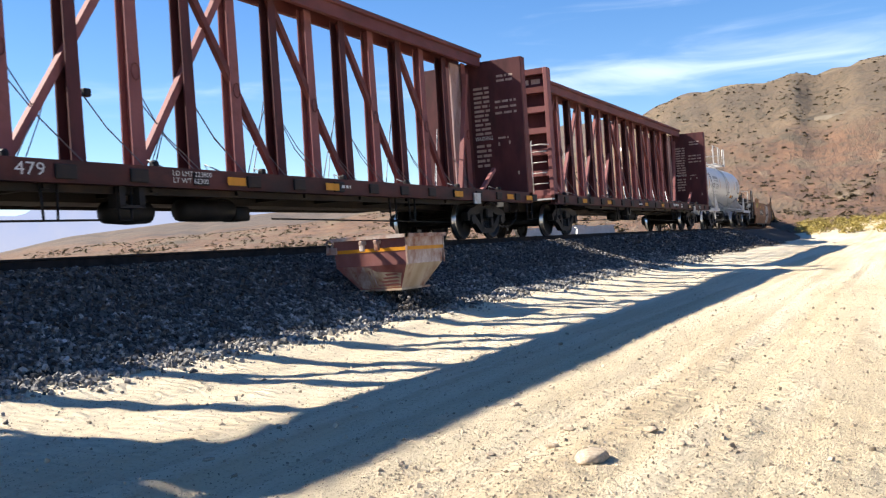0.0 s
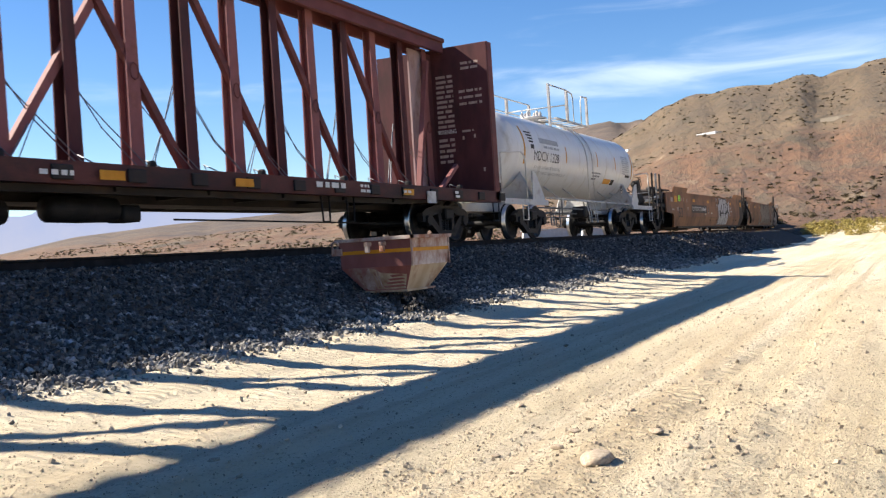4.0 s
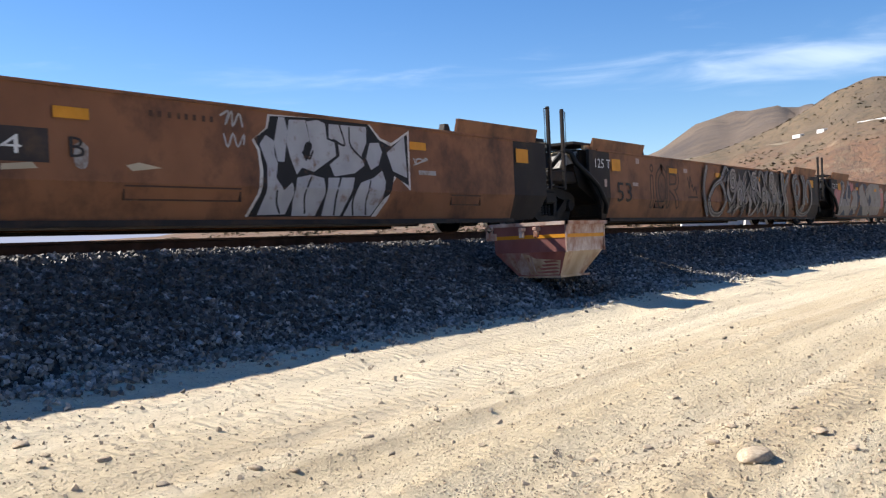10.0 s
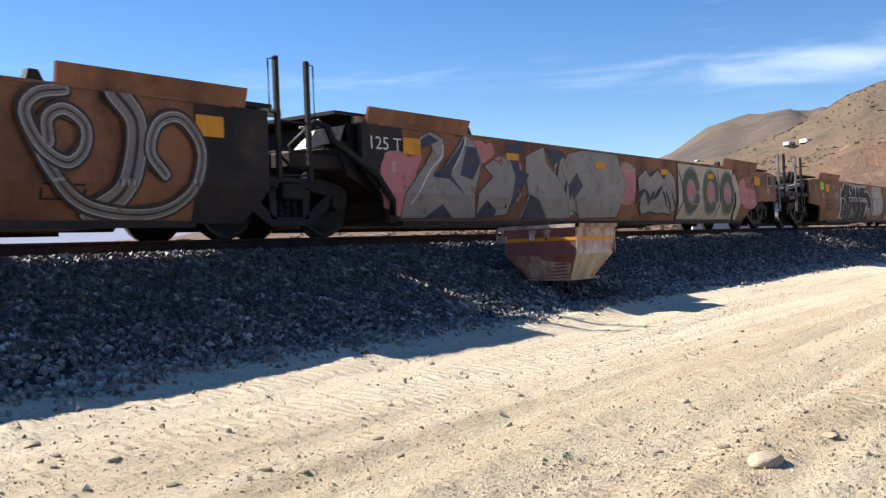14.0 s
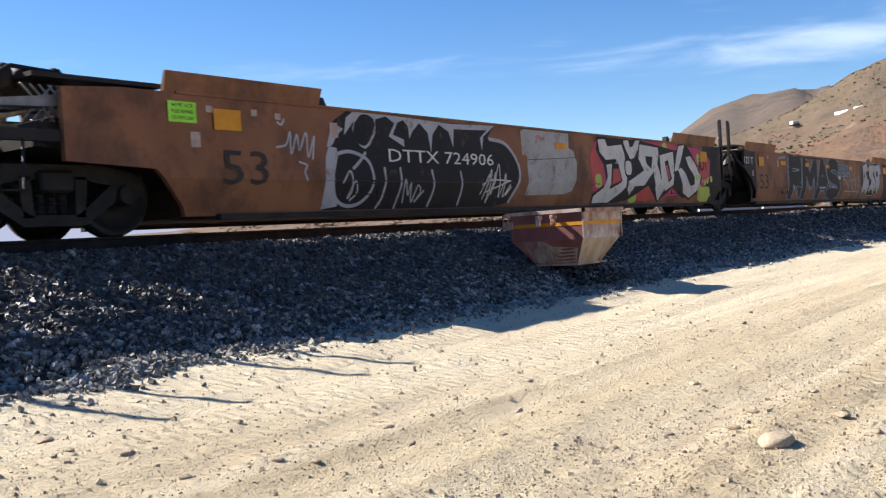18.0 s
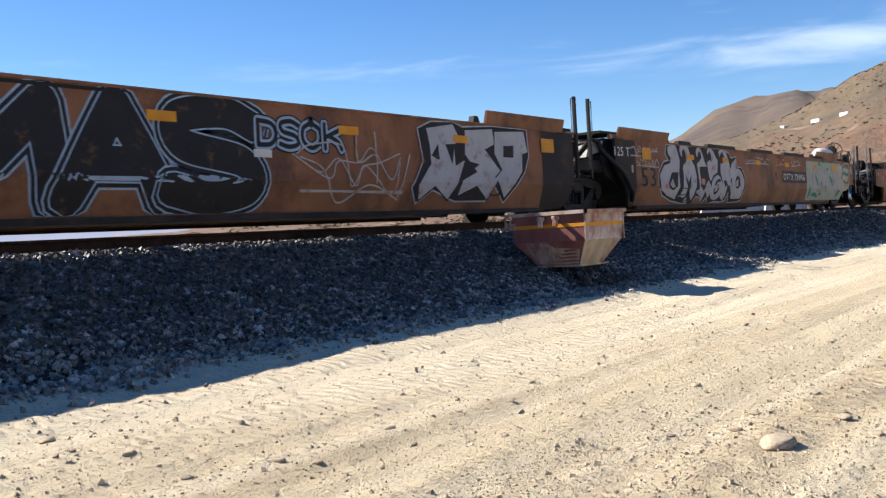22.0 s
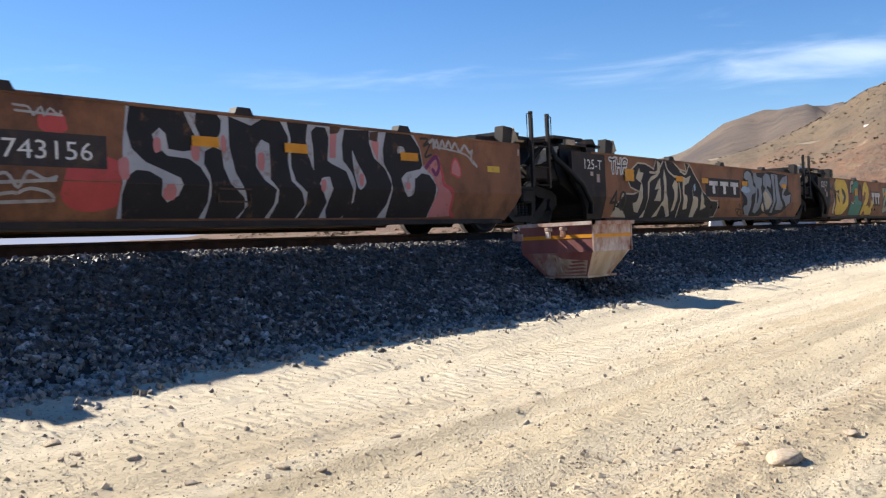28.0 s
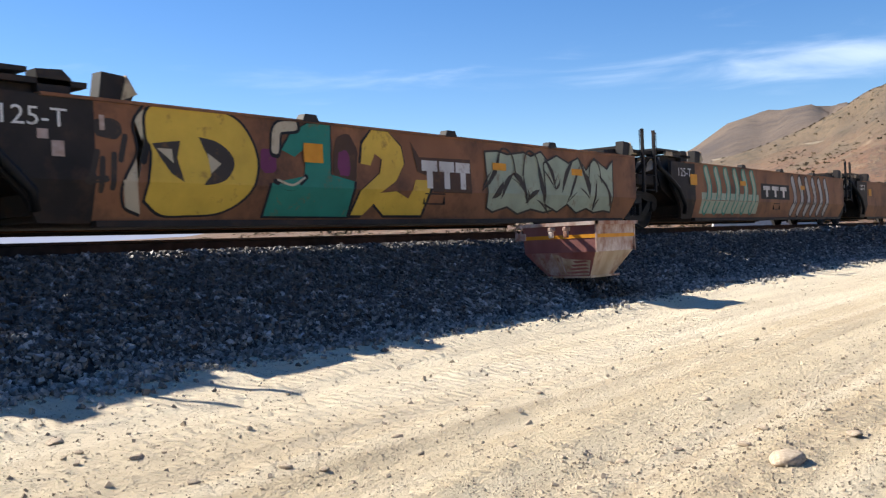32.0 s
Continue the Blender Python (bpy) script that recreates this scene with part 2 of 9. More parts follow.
    l.new(spread(tex(1.0, 2, (0.05, 1.7, 1)), 0.48, 0.58, 0.0, 1.1), tread.inputs[1])
    grain = n.new("ShaderNodeMath")
    grain.operation = 'ADD'
    l.new(tex(60, 6, (1, 1, 1), 0.75), grain.inputs[0])
    l.new(tread.outputs[0], grain.inputs[1])
    dimple = n.new("ShaderNodeMath")
    dimple.operation = 'MULTIPLY_ADD'
    l.new(tex(26, 3, (0.8, 1, 1)), dimple.inputs[0])
    dimple.inputs[1].default_value = 0.9
    l.new(grain.outputs[0], dimple.inputs[2])
    l.new(dimple.outputs[0], add.inputs[2])
    bp = n.new("ShaderNodeBump")
    bp.inputs["Strength"].default_value, bp.inputs["Distance"].default_value = 1.0, 0.028
    l.new(add.outputs[0], bp.inputs["Height"])
    l.new(bp.outputs[0], b.inputs["Normal"])
    return m


def hill_material():
    m, n, l, b = nodes_of("dry_scrub_hill")
    co = n.new("ShaderNodeTexCoord")
    # erosion draws everything out down the slope, so the pattern is coarser along the fall than across it
    flat = n.new("ShaderNodeVectorMath")
    flat.operation = 'MULTIPLY'
    flat.inputs[1].default_value = (1, 1, 0)
    l.new(co.outputs["Object"], flat.inputs[0])
    across = n.new("ShaderNodeVectorMath")
    across.operation = 'NORMALIZE'
    l.new(flat.outputs[0], across.inputs[0])
    down = n.new("ShaderNodeVectorMath")
    down.operation = 'LENGTH'
    l.new(flat.outputs[0], down.inputs[0])
    fall = n.new("ShaderNodeCombineXYZ")
    short = n.new("ShaderNodeMath")
    short.operation = 'MULTIPLY'
    short.inputs[1].default_value = 0.55
    l.new(down.outputs["Value"], short.inputs[0])
    l.new(short.outputs[0], fall.inputs[2])
    slope = n.new("ShaderNodeVectorMath")
    slope.operation = 'MULTIPLY_ADD'
    slope.inputs[1].default_value = (420, 420, 420)
    l.new(across.outputs[0], slope.inputs[0])
    l.new(fall.outputs[0], slope.inputs[2])

    def noise_tex(scale, detail=6, rough=0.6):
        t = n.new("ShaderNodeTexNoise")
        t.inputs["Scale"].default_value, t.inputs["Detail"].default_value, t.inputs["Roughness"].default_value = scale, detail, rough
        l.new(slope.outputs[0], t.inputs["Vector"])
        return t.outputs[0]

    def mix(v, lo, hi, x, y):
        r = n.new("ShaderNodeMapRange")
        r.inputs[1].default_value, r.inputs[2].default_value = lo, hi
        l.new(v, r.inputs[0])
        k = n.new("ShaderNodeMix")
        k.data_type = 'RGBA'
        l.new(r.outputs[0], k.inputs[0])
        for s, w in ((6, x), (7, y)):
            if isinstance(w, tuple):
                k.inputs[s].default_value = (*w, 1)
            else:
                l.new(w, k.inputs[s])
        return k.outputs[2]

    col = mix(noise_tex(0.006), 0.38, 0.62, (0.104, 0.072, 0.044), (0.164, 0.114, 0.067))
    col = mix(noise_tex(0.02), 0.52, 0.68, col, (0.092, 0.066, 0.043))
    col = mix(noise_tex(0.009, 8, 0.6), 0.54, 0.68, col, (0.205, 0.147, 0.083))
    col = mix(noise_tex(0.12, 5, 0.7), 0.53, 0.66, col, (0.078, 0.060, 0.036))
    col = mix(noise_tex(0.35, 5, 0.7), 0.54, 0.64, col, (0.062, 0.050, 0.030))
    # the farther hill is greyer, with gully shade mottled into its colour
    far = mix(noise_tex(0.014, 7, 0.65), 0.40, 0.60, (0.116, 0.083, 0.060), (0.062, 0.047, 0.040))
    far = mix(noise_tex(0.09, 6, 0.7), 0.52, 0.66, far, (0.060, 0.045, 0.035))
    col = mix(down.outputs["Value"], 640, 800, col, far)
    # rust brown scrub grows over the foot of the slope
    sx = n.new("ShaderNodeSeparateXYZ")
    l.new(co.outputs["Object"], sx.inputs[0])
    hem = n.new("ShaderNodeMath")
    hem.operation = 'MULTIPLY_ADD'
    l.new(noise_tex(0.03, 5), hem.inputs[0])
    hem.inputs[1].default_value = -56
    l.new(sx.outputs[2], hem.inputs[2])
    foot = mix(noise_tex(0.10, 5, 0.6), 0.40, 0.64, (0.165, 0.086, 0.046), (0.098, 0.053, 0.031))
    foot = mix(noise_tex(0.045, 6, 0.7), 0.50, 0.62, foot, (0.135, 0.094, 0.055))
    foot = mix(noise_tex(0.06, 5, 0.7), 0.59, 0.68, foot, (0.235, 0.170, 0.105))
    foot = mix(noise_tex(0.4, 5, 0.7), 0.54, 0.66, foot, (0.078, 0.054, 0.032))
    foot = mix(noise_tex(0.03, 4, 0.6), 0.58, 0.70, foot, (0.075, 0.056, 0.033))
    col = mix(hem.outputs[0], -6, 8, foot, col)
    l.new(col, b.inputs["Base Color"])
    b.inputs["Roughness"].default_value = 1.0
    bp = n.new("ShaderNodeBump")
    bp.inputs["Strength"].default_value, bp.inputs["Distance"].default_value = 1.0, 2.4
    l.new(noise_tex(0.12, 8, 0.65), bp.inputs["Height"])
    l.new(bp.outputs[0], b.inputs["Normal"])
    return m


SAND_ROAD, HILL = sand_material(), hill_material()
SHRUB = surface("dry_shrub", (0.080, 0.064, 0.038), (0.145, 0.108, 0.060), 0.3, 0.95, 0, 0.3, 3, per_piece=0.4)
BRUSH = surface("yellow_brush", (0.26, 0.20, 0.05), (0.40, 0.32, 0.10), 1.0, 0.9, 0, 0.3, 8, per_piece=0.35)


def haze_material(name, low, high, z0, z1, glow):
    """Far land with the haze put into its colour: it glows as the air before it would."""
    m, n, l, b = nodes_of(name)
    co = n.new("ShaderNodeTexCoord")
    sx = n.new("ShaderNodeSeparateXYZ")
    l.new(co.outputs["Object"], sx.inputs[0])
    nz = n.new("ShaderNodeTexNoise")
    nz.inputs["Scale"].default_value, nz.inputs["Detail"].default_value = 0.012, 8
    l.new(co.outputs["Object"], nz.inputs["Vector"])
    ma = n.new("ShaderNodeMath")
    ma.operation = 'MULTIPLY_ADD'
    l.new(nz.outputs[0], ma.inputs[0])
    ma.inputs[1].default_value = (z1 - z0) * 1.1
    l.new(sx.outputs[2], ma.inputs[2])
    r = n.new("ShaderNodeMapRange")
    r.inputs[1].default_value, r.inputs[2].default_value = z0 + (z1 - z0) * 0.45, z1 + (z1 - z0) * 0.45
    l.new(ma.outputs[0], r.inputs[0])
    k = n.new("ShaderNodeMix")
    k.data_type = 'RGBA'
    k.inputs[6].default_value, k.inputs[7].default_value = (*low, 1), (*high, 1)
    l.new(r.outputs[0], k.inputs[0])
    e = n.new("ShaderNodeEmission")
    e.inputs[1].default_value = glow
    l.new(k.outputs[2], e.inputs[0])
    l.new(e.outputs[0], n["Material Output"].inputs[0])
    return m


def cloud_material():
    m, n, l, b = nodes_of("cirrus")
    co = n.new("ShaderNodeTexCoord")
    mp = n.new("ShaderNodeMapping")
    mp.inputs["Rotation"].default_value = (0, radians(4), 0)
    mp.inputs["Scale"].default_value = (0.0013, 0.0013, 0.0085)
    l.new(co.outputs["Object"], mp.inputs[0])
    t = n.new("ShaderNodeTexNoise")
    t.inputs["Scale"].default_value, t.inputs["Detail"].default_value, t.inputs["Roughness"].default_value = 1.0, 9, 0.55
    t.inputs["Distortion"].default_value = 0.6
    l.new(mp.outputs[0], t.inputs["Vector"])
    uv = n.new("ShaderNodeUVMap")
    im = n.new("ShaderNodeSeparateXYZ")
    l.new(uv.outputs[0], im.inputs[0])
    add = n.new("ShaderNodeMath")
    add.operation = 'ADD'
    l.new(t.outputs[0], add.inputs[0])
    l.new(im.outputs[0], add.inputs[1])
    r = n.new("ShaderNodeMapRange")
    r.interpolation_type = 'SMOOTHSTEP'
    r.inputs[1].default_value, r.inputs[2].default_value, r.inputs[4].default_value = 0.62, 1.30, 0.4
    l.new(add.outputs[0], r.inputs[0])
    e = n.new("ShaderNodeEmission")
    e.inputs[0].default_value, e.inputs[1].default_value = (0.90, 0.95, 1.0, 1), 0.72
    tr = n.new("ShaderNodeBsdfTransparent")
    mx = n.new("ShaderNodeMixShader")
    l.new(r.outputs[0], mx.inputs[0])
    l.new(tr.outputs[0], mx.inputs[1])
    l.new(e.outputs[0], mx.inputs[2])
    l.new(mx.outputs[0], n["Material Output"].inputs[0])
    return m


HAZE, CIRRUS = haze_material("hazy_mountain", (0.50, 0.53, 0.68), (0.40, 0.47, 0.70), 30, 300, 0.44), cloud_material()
SOOT_WOOD = surface("old_sleeper_wood", (0.035, 0.028, 0.024), (0.08, 0.062, 0.05), 5, 0.9, 0, 0.5, 40, None, 1, 0.3, (0.3, 1, 1))


# ---- ground, hills, ballast, track ----
def mesh_object(name, verts, faces, mat, parent=None, smooth=False):
    me = bpy.data.meshes.new(name)
    me.from_pydata([tuple(v) for v in verts], [], faces)
    me.update()
    if smooth:
        me.polygons.foreach_set("use_smooth", [True] * len(me.polygons))
    me.materials.append(mat)
    ob = new(name, me)
    if parent:
        ob.parent = parent
    return ob


def smooth01(a, b, x):
    t = np.clip((x - a) / (b - a), 0, 1)
    return t * t * (3 - 2 * t)


BEND, RADIUS = 52.0, 300.0   # the track runs straight as far as BEND and then curves away to the left


def on_track(s):
    """Place along the track's centre line and its heading in degrees."""
    if s <= BEND:
        return s, MID, 0.0
    a = (s - BEND) / RADIUS
    return BEND + RADIUS * math.sin(a), MID + RADIUS * (1 - math.cos(a)), math.degrees(a)


def track_shift(x):
    """How far the centre line has curved aside at x."""
    d = np.clip(x - BEND, 0, RADIUS * 0.98)
    return RADIUS - np.sqrt(RADIUS ** 2 - d ** 2)


def lumps(x, y, size, seed, octaves=3):
    """Smooth random heights, about -1 to 1."""
    rng = np.random.RandomState(seed)
    table = rng.uniform(-1, 1, (64, 64))
    out, amp = 0, 1.0
    for o in range(octaves):
        u, v = x / size * 2 ** o, y / size * 2 ** o
        i, j = np.floor(u).astype(int), np.floor(v).astype(int)
        fu, fv = u - i, v - j
        fu, fv = fu * fu * (3 - 2 * fu), fv * fv * (3 - 2 * fv)
        g = lambda a, b: table[a % 64, b % 64]
        out = out + amp * ((g(i, j) * (1 - fu) + g(i + 1, j) * fu) * (1 - fv) + (g(i, j + 1) * (1 - fu) + g(i + 1, j + 1) * fu) * fv)
        amp *= 0.5
    return out


def road_height(x, y):
    """Level of the dirt road: it falls gently from the foot of the ballast towards the camera and rises slowly along the track."""
    z = 0.03 - 0.045 * np.clip(6.9 - y, 0, 9) + 0.005 * (np.clip(x, 0, 16) - 6)
    z = z + 0.021 * lumps(x * 0.07, y, 0.30, 1, 3) + 0.025 * lumps(x * 0.5, y, 2.2, 2, 2)
    z = z + 0.10 * smooth01(5.0, 6.3, y) + smooth01(5.9, 6.5, y) * (0.05 * lumps(x, y, 0.9, 6, 3) + 0.02 * smooth01(5.5, 3.0, x))
    rough = smooth01(2.6, 1.2, y)
    z = z + 0.03 * rough * lumps(x, y, 0.35, 3, 3) + 0.012 * lumps(x, y, 0.16, 4, 2)
    return z


ground_az = np.radians(np.concatenate([np.arange(-180, -104, 4), np.arange(-104, -16, 0.45), np.arange(-16, 180.1, 4)]))
ground_r = np.concatenate([[0.0], np.geomspace(0.8, 60, 330), np.geomspace(63, 3600, 150)])
gx, gy = np.outer(ground_r, -np.sin(ground_az)), np.outer(ground_r, np.cos(ground_az))
gr = np.hypot(gx, gy)
near = 1 - smooth01(40, 110, gr)
gz = road_height(gx, gy) * near
gz -= 0.9 * smooth01(7.1, 8.4, gy - track_shift(gx)) * near
azd = np.degrees(np.arctan2(-gx, gy))
# height of the hills as angles over the eye, for a near and a far range
spots = [-180, -130, -104, -95, -89, -87.3, -85.9, -84.4, -82.9, -81.3, -79.5, -78.2, -76.9, -75.4, -73.8, -72.4, -71.5, -70.9, -69.3, -67.4, -66.7, -62, -56.5, -48, -42.6, -38, -33, -20, 30, 100, 180]
near_el = np.interp(azd, spots, [4, 6, 8.4, 8.6, 8.56, 8.52, 8.22, 8.4, 8.05, 8.12, 7.95, 7.8, 7.41, 6.6, 5.8, 5.3, 5.0, 4.8, 4.4, 3.9, 3.7, 2.7, 2.0, 1.7, 1.4, 1.0, 0.9, 0.9, 1.5, 3, 4])
far_el = np.interp(azd, spots, [4, 6, 8.0, 8.1, 8.0, 7.9, 7.8, 7.8, 7.7, 7.6, 7.4, 7.2, 6.9, 6.76, 6.9, 6.8, 6.9, 6.7, 6.28, 5.0, 4.74, 3.8, 2.95, 2.55, 2.1, 1.2, 1.1, 1.2, 1.8, 3, 4])
lr = np.log(np.maximum(gr, 1.0))
steps = [math.log(v) for v in (75, 140, 260, 470, 500, 800, 1260, 1320, 1700, 3600)]
share_near = [0.0, 0.10, 0.42, 1.0, 1.0, 0.93, 0.0, 0.0, 0.0, 0.0]
share_far = [0.0, 0.0, 0.0, 0.0, 0.0, 0.0, 1.0, 1.0, 0.8, 0.25]
el = np.interp(lr, steps, share_near) * near_el + np.interp(lr, steps, share_far) * far_el
gully = 1 - 2.0 * np.clip(lumps(azd * 9 + 5 * lumps(azd * 5, lr * 9, 5, 15, 2), lr * 16, 16, 14, 3), -1, 1) ** 2
el = el * (1 + (0.10 * lumps(gx, gy, 130, 11, 5) + 0.025 * gully) * smooth01(100, 250, gr) * (1 - smooth01(800, 1000, gr)) * (1 - smooth01(430, 480, gr) * (1 - smooth01(520, 620, gr))))
el = el * (1 + 0.045 * gully * smooth01(830, 930, gr) * (1 - smooth01(1180, 1260, gr)))
gz += np.tan(np.radians(el)) * gr + EYE * smooth01(60, 140, gr)
ny, nx = gx.shape
verts = np.stack([gx, gy, gz], -1).reshape(-1, 3)
i, j = np.meshgrid(np.arange(ny - 1), np.arange(nx - 1), indexing="ij")
a = (i * nx + j).ravel()
faces = np.stack([a, a + nx, a + nx + 1, a + 1], -1).tolist()
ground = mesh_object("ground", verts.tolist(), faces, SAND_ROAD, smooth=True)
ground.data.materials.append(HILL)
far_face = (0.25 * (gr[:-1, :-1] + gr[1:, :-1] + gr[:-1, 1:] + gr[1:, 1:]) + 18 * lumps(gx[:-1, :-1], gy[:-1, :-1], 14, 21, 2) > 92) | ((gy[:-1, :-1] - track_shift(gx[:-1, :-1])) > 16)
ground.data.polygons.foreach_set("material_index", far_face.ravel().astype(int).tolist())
tagged(ground, "pale sandy dirt road that runs out to dry scrub hills", "ground", kind="structure")


def hill_point(az, r):
    """Place on the ground sheet in the given direction, r metres away."""
    row = min(max(int(np.searchsorted(ground_r, r)) - 1, 0), ny - 2)
    col = min(max(int(np.searchsorted(ground_az, radians(az))) - 1, 0), nx - 2)
    f = (r - ground_r[row]) / (ground_r[row + 1] - ground_r[row])
    g = (radians(az) - ground_az[col]) / (ground_az[col + 1] - ground_az[col])
    lo = verts[row * nx + col] * (1 - g) + verts[row * nx + col + 1] * g
    hi = verts[(row + 1) * nx + col] * (1 - g) + verts[(row + 1) * nx + col + 1] * g
    return Vector(lo * (1 - f) + hi * f)


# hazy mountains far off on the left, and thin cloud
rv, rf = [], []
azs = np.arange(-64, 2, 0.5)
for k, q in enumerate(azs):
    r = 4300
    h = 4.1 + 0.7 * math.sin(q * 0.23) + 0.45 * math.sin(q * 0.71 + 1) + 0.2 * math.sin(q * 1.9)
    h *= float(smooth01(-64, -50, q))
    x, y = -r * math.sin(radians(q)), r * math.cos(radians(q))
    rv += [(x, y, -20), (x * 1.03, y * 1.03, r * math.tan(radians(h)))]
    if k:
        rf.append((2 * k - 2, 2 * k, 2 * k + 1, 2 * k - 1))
# the haze is this strip's own glow, no air lies before it
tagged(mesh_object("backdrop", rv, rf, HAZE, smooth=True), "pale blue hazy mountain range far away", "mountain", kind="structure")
cv, cf, cu = [], [], []
azs, els = np.arange(-108, -19, 1.5), np.arange(4, 16.1, 0.5)
for q in azs:
    for e in els:
        r = 4650
        cv.append((-r * math.sin(radians(q)), r * math.cos(radians(q)), r * math.tan(radians(e))))
        centre = np.interp(q, [-108, -79, -69, -60, -48, -20], [9.4, 9.3, 9.4, 9.6, 10.3, 11])
        wide = np.interp(q, [-108, -79, -69, -60, -48, -20], [2.0, 1.5, 1.1, 0.8, 0.7, 0.6])
        strong = np.interp(q, [-108, -79, -70, -62, -48, -30, -20], [0.40, 0.42, 0.40, 0.30, 0.22, 0.14, 0])
        cu.append(strong * math.exp(-((e - centre) / wide) ** 2) + 0.06 * math.exp(-((e - 11.5) / 2.5) ** 2) * smooth01(-40, -70, q))
ne = len(els)
cf = [(p * ne + q, p * ne + q + 1, (p + 1) * ne + q + 1, (p + 1) * ne + q) for p in range(len(azs) - 1) for q in range(ne - 1)]
cloud = mesh_object("cloud", cv, cf, CIRRUS, smooth=True)
uvl = cloud.data.uv_layers.new(name="UVMap")
uvl.data.foreach_set("uv", [w for lp in cloud.data.loops for w in (float(cu[lp.vertex_index]), 0.0)])
tagged(cloud, "thin white cirrus streak in the sky", "cloud", kind="structure")

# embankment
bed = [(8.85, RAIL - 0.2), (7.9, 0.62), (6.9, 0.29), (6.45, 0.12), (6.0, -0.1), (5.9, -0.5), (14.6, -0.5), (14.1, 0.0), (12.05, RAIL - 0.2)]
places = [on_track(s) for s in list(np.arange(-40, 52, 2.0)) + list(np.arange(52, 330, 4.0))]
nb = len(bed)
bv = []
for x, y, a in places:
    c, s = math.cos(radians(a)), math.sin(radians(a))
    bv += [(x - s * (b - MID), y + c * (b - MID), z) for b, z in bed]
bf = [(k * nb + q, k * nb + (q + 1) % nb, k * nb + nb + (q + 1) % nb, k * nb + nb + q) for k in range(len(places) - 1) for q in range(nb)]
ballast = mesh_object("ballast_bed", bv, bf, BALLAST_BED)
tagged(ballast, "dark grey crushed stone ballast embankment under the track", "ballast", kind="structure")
for side in (-0.755, 0.755):
    prof = [(-0.075, -0.17), (0.075, -0.17), (0.075, -0.15), (0.012, -0.13), (0.012, -0.04), (0.036, -0.03), (0.036, -0.002), (-0.036, -0.002), (-0.036, -0.03), (-0.012, -0.04), (-0.012, -0.13), (-0.075, -0.15)]
    rv = []
    for x, y, a in places:
        c, s = math.cos(radians(a)), math.sin(radians(a))
        rv += [(x - s * (side + b), y + c * (side + b), RAIL + z) for b, z in prof]
    k = len(prof)
    rf = [(g * k + q, g * k + (q + 1) % k, g * k + k + (q + 1) % k, g * k + k + q) for g in range(len(places) - 1) for q in range(k)]
    rail = mesh_object("rail", rv, rf, RAILSIDE)
    tagged(rail, "rusty steel rail with a dark side", "rail", "track", "structure")
bm = bmesh.new()
bmesh.ops.create_cube(bm, size=1.0, matrix=Matrix.Diagonal((0.23, 2.6, 0.16, 1)))
tie_mesh = bpy.data.meshes.new("sleeper")
bm.to_mesh(tie_mesh)
bm.free()
tie_mesh.materials.append(SOOT_WOOD)
for k in range(-10, 90):
    x, y, a = on_track(k * 0.6)
    tie = new("sleeper", tie_mesh)
    tie.matrix_world = pose(x, y, RAIL - 0.252, 0, 0, a)
    tagged(tie, "dark weathered wooden sleeper under the rails", "sleeper", "sleepers")


# ---- building helpers ----
def part(name, bm, mat, parent, label="", smooth=False):
    """One mesh object under a thing or under a part of it."""
    me = bpy.data.meshes.new(name)
    bmesh.ops.recalc_face_normals(bm, faces=bm.faces)
    if smooth:
        for f in bm.faces:
            f.smooth = True
    bm.to_mesh(me)
    bm.free()
    me.materials.append(mat)
    ob = new(name, me)
    ob.parent = parent
    if label:
        ob["label"] = label
    return ob


def same(ob, parent, at=(0, 0, 0), turn=0.0):
    """Another part on the same mesh."""
    o = new(ob.name.split(".")[0], ob.data)
    o.parent = parent
    o.location = at
    o.rotation_euler = (0, 0, radians(turn))
    if "label" in ob:
        o["label"] = ob["label"]
    return o


def add_box(bm, x0, x1, y0, y1, z0, z1, bevel=0.0):
    vs = [bm.verts.new((x, y, z)) for x in (x0, x1) for y in (y0, y1) for z in (z0, z1)]
    fs = [bm.faces.new([vs[k] for k in q]) for q in ((0, 1, 3, 2), (4, 6, 7, 5), (0, 4, 5, 1), (2, 3, 7, 6), (0, 2, 6, 4), (1, 5, 7, 3))]
    if bevel:
        es = list({e for f in fs for e in f.edges})
        bmesh.ops.bevel(bm, geom=es, offset=bevel, segments=1, affect='EDGES')


def add_prism(bm, outline, y0, y1):
    """An outline in x and z, drawn out from y0 to y1."""
    a = [bm.verts.new((x, y0, z)) for x, z in outline]
    b = [bm.verts.new((x, y1, z)) for x, z in outline]
    n = len(a)
    bm.faces.new(a)
    bm.faces.new(b[::-1])
    for k in range(n):
        bm.faces.new((a[k], b[k], b[(k + 1) % n], a[(k + 1) % n]))


def add_column(bm, profile, x, z0, z1, shrink):
    """An upright of the given section, a little slimmer at its top."""
    lo = [bm.verts.new((x + px, py, z0)) for px, py in profile]
    hi = [bm.verts.new((x + px * shrink, py * shrink, z1)) for px, py in profile]
    n = len(profile)
    bm.faces.new(lo[::-1])
    bm.faces.new(hi)
    for k in range(n):
        bm.faces.new((lo[k], lo[(k + 1) % n], hi[(k + 1) % n], hi[k]))


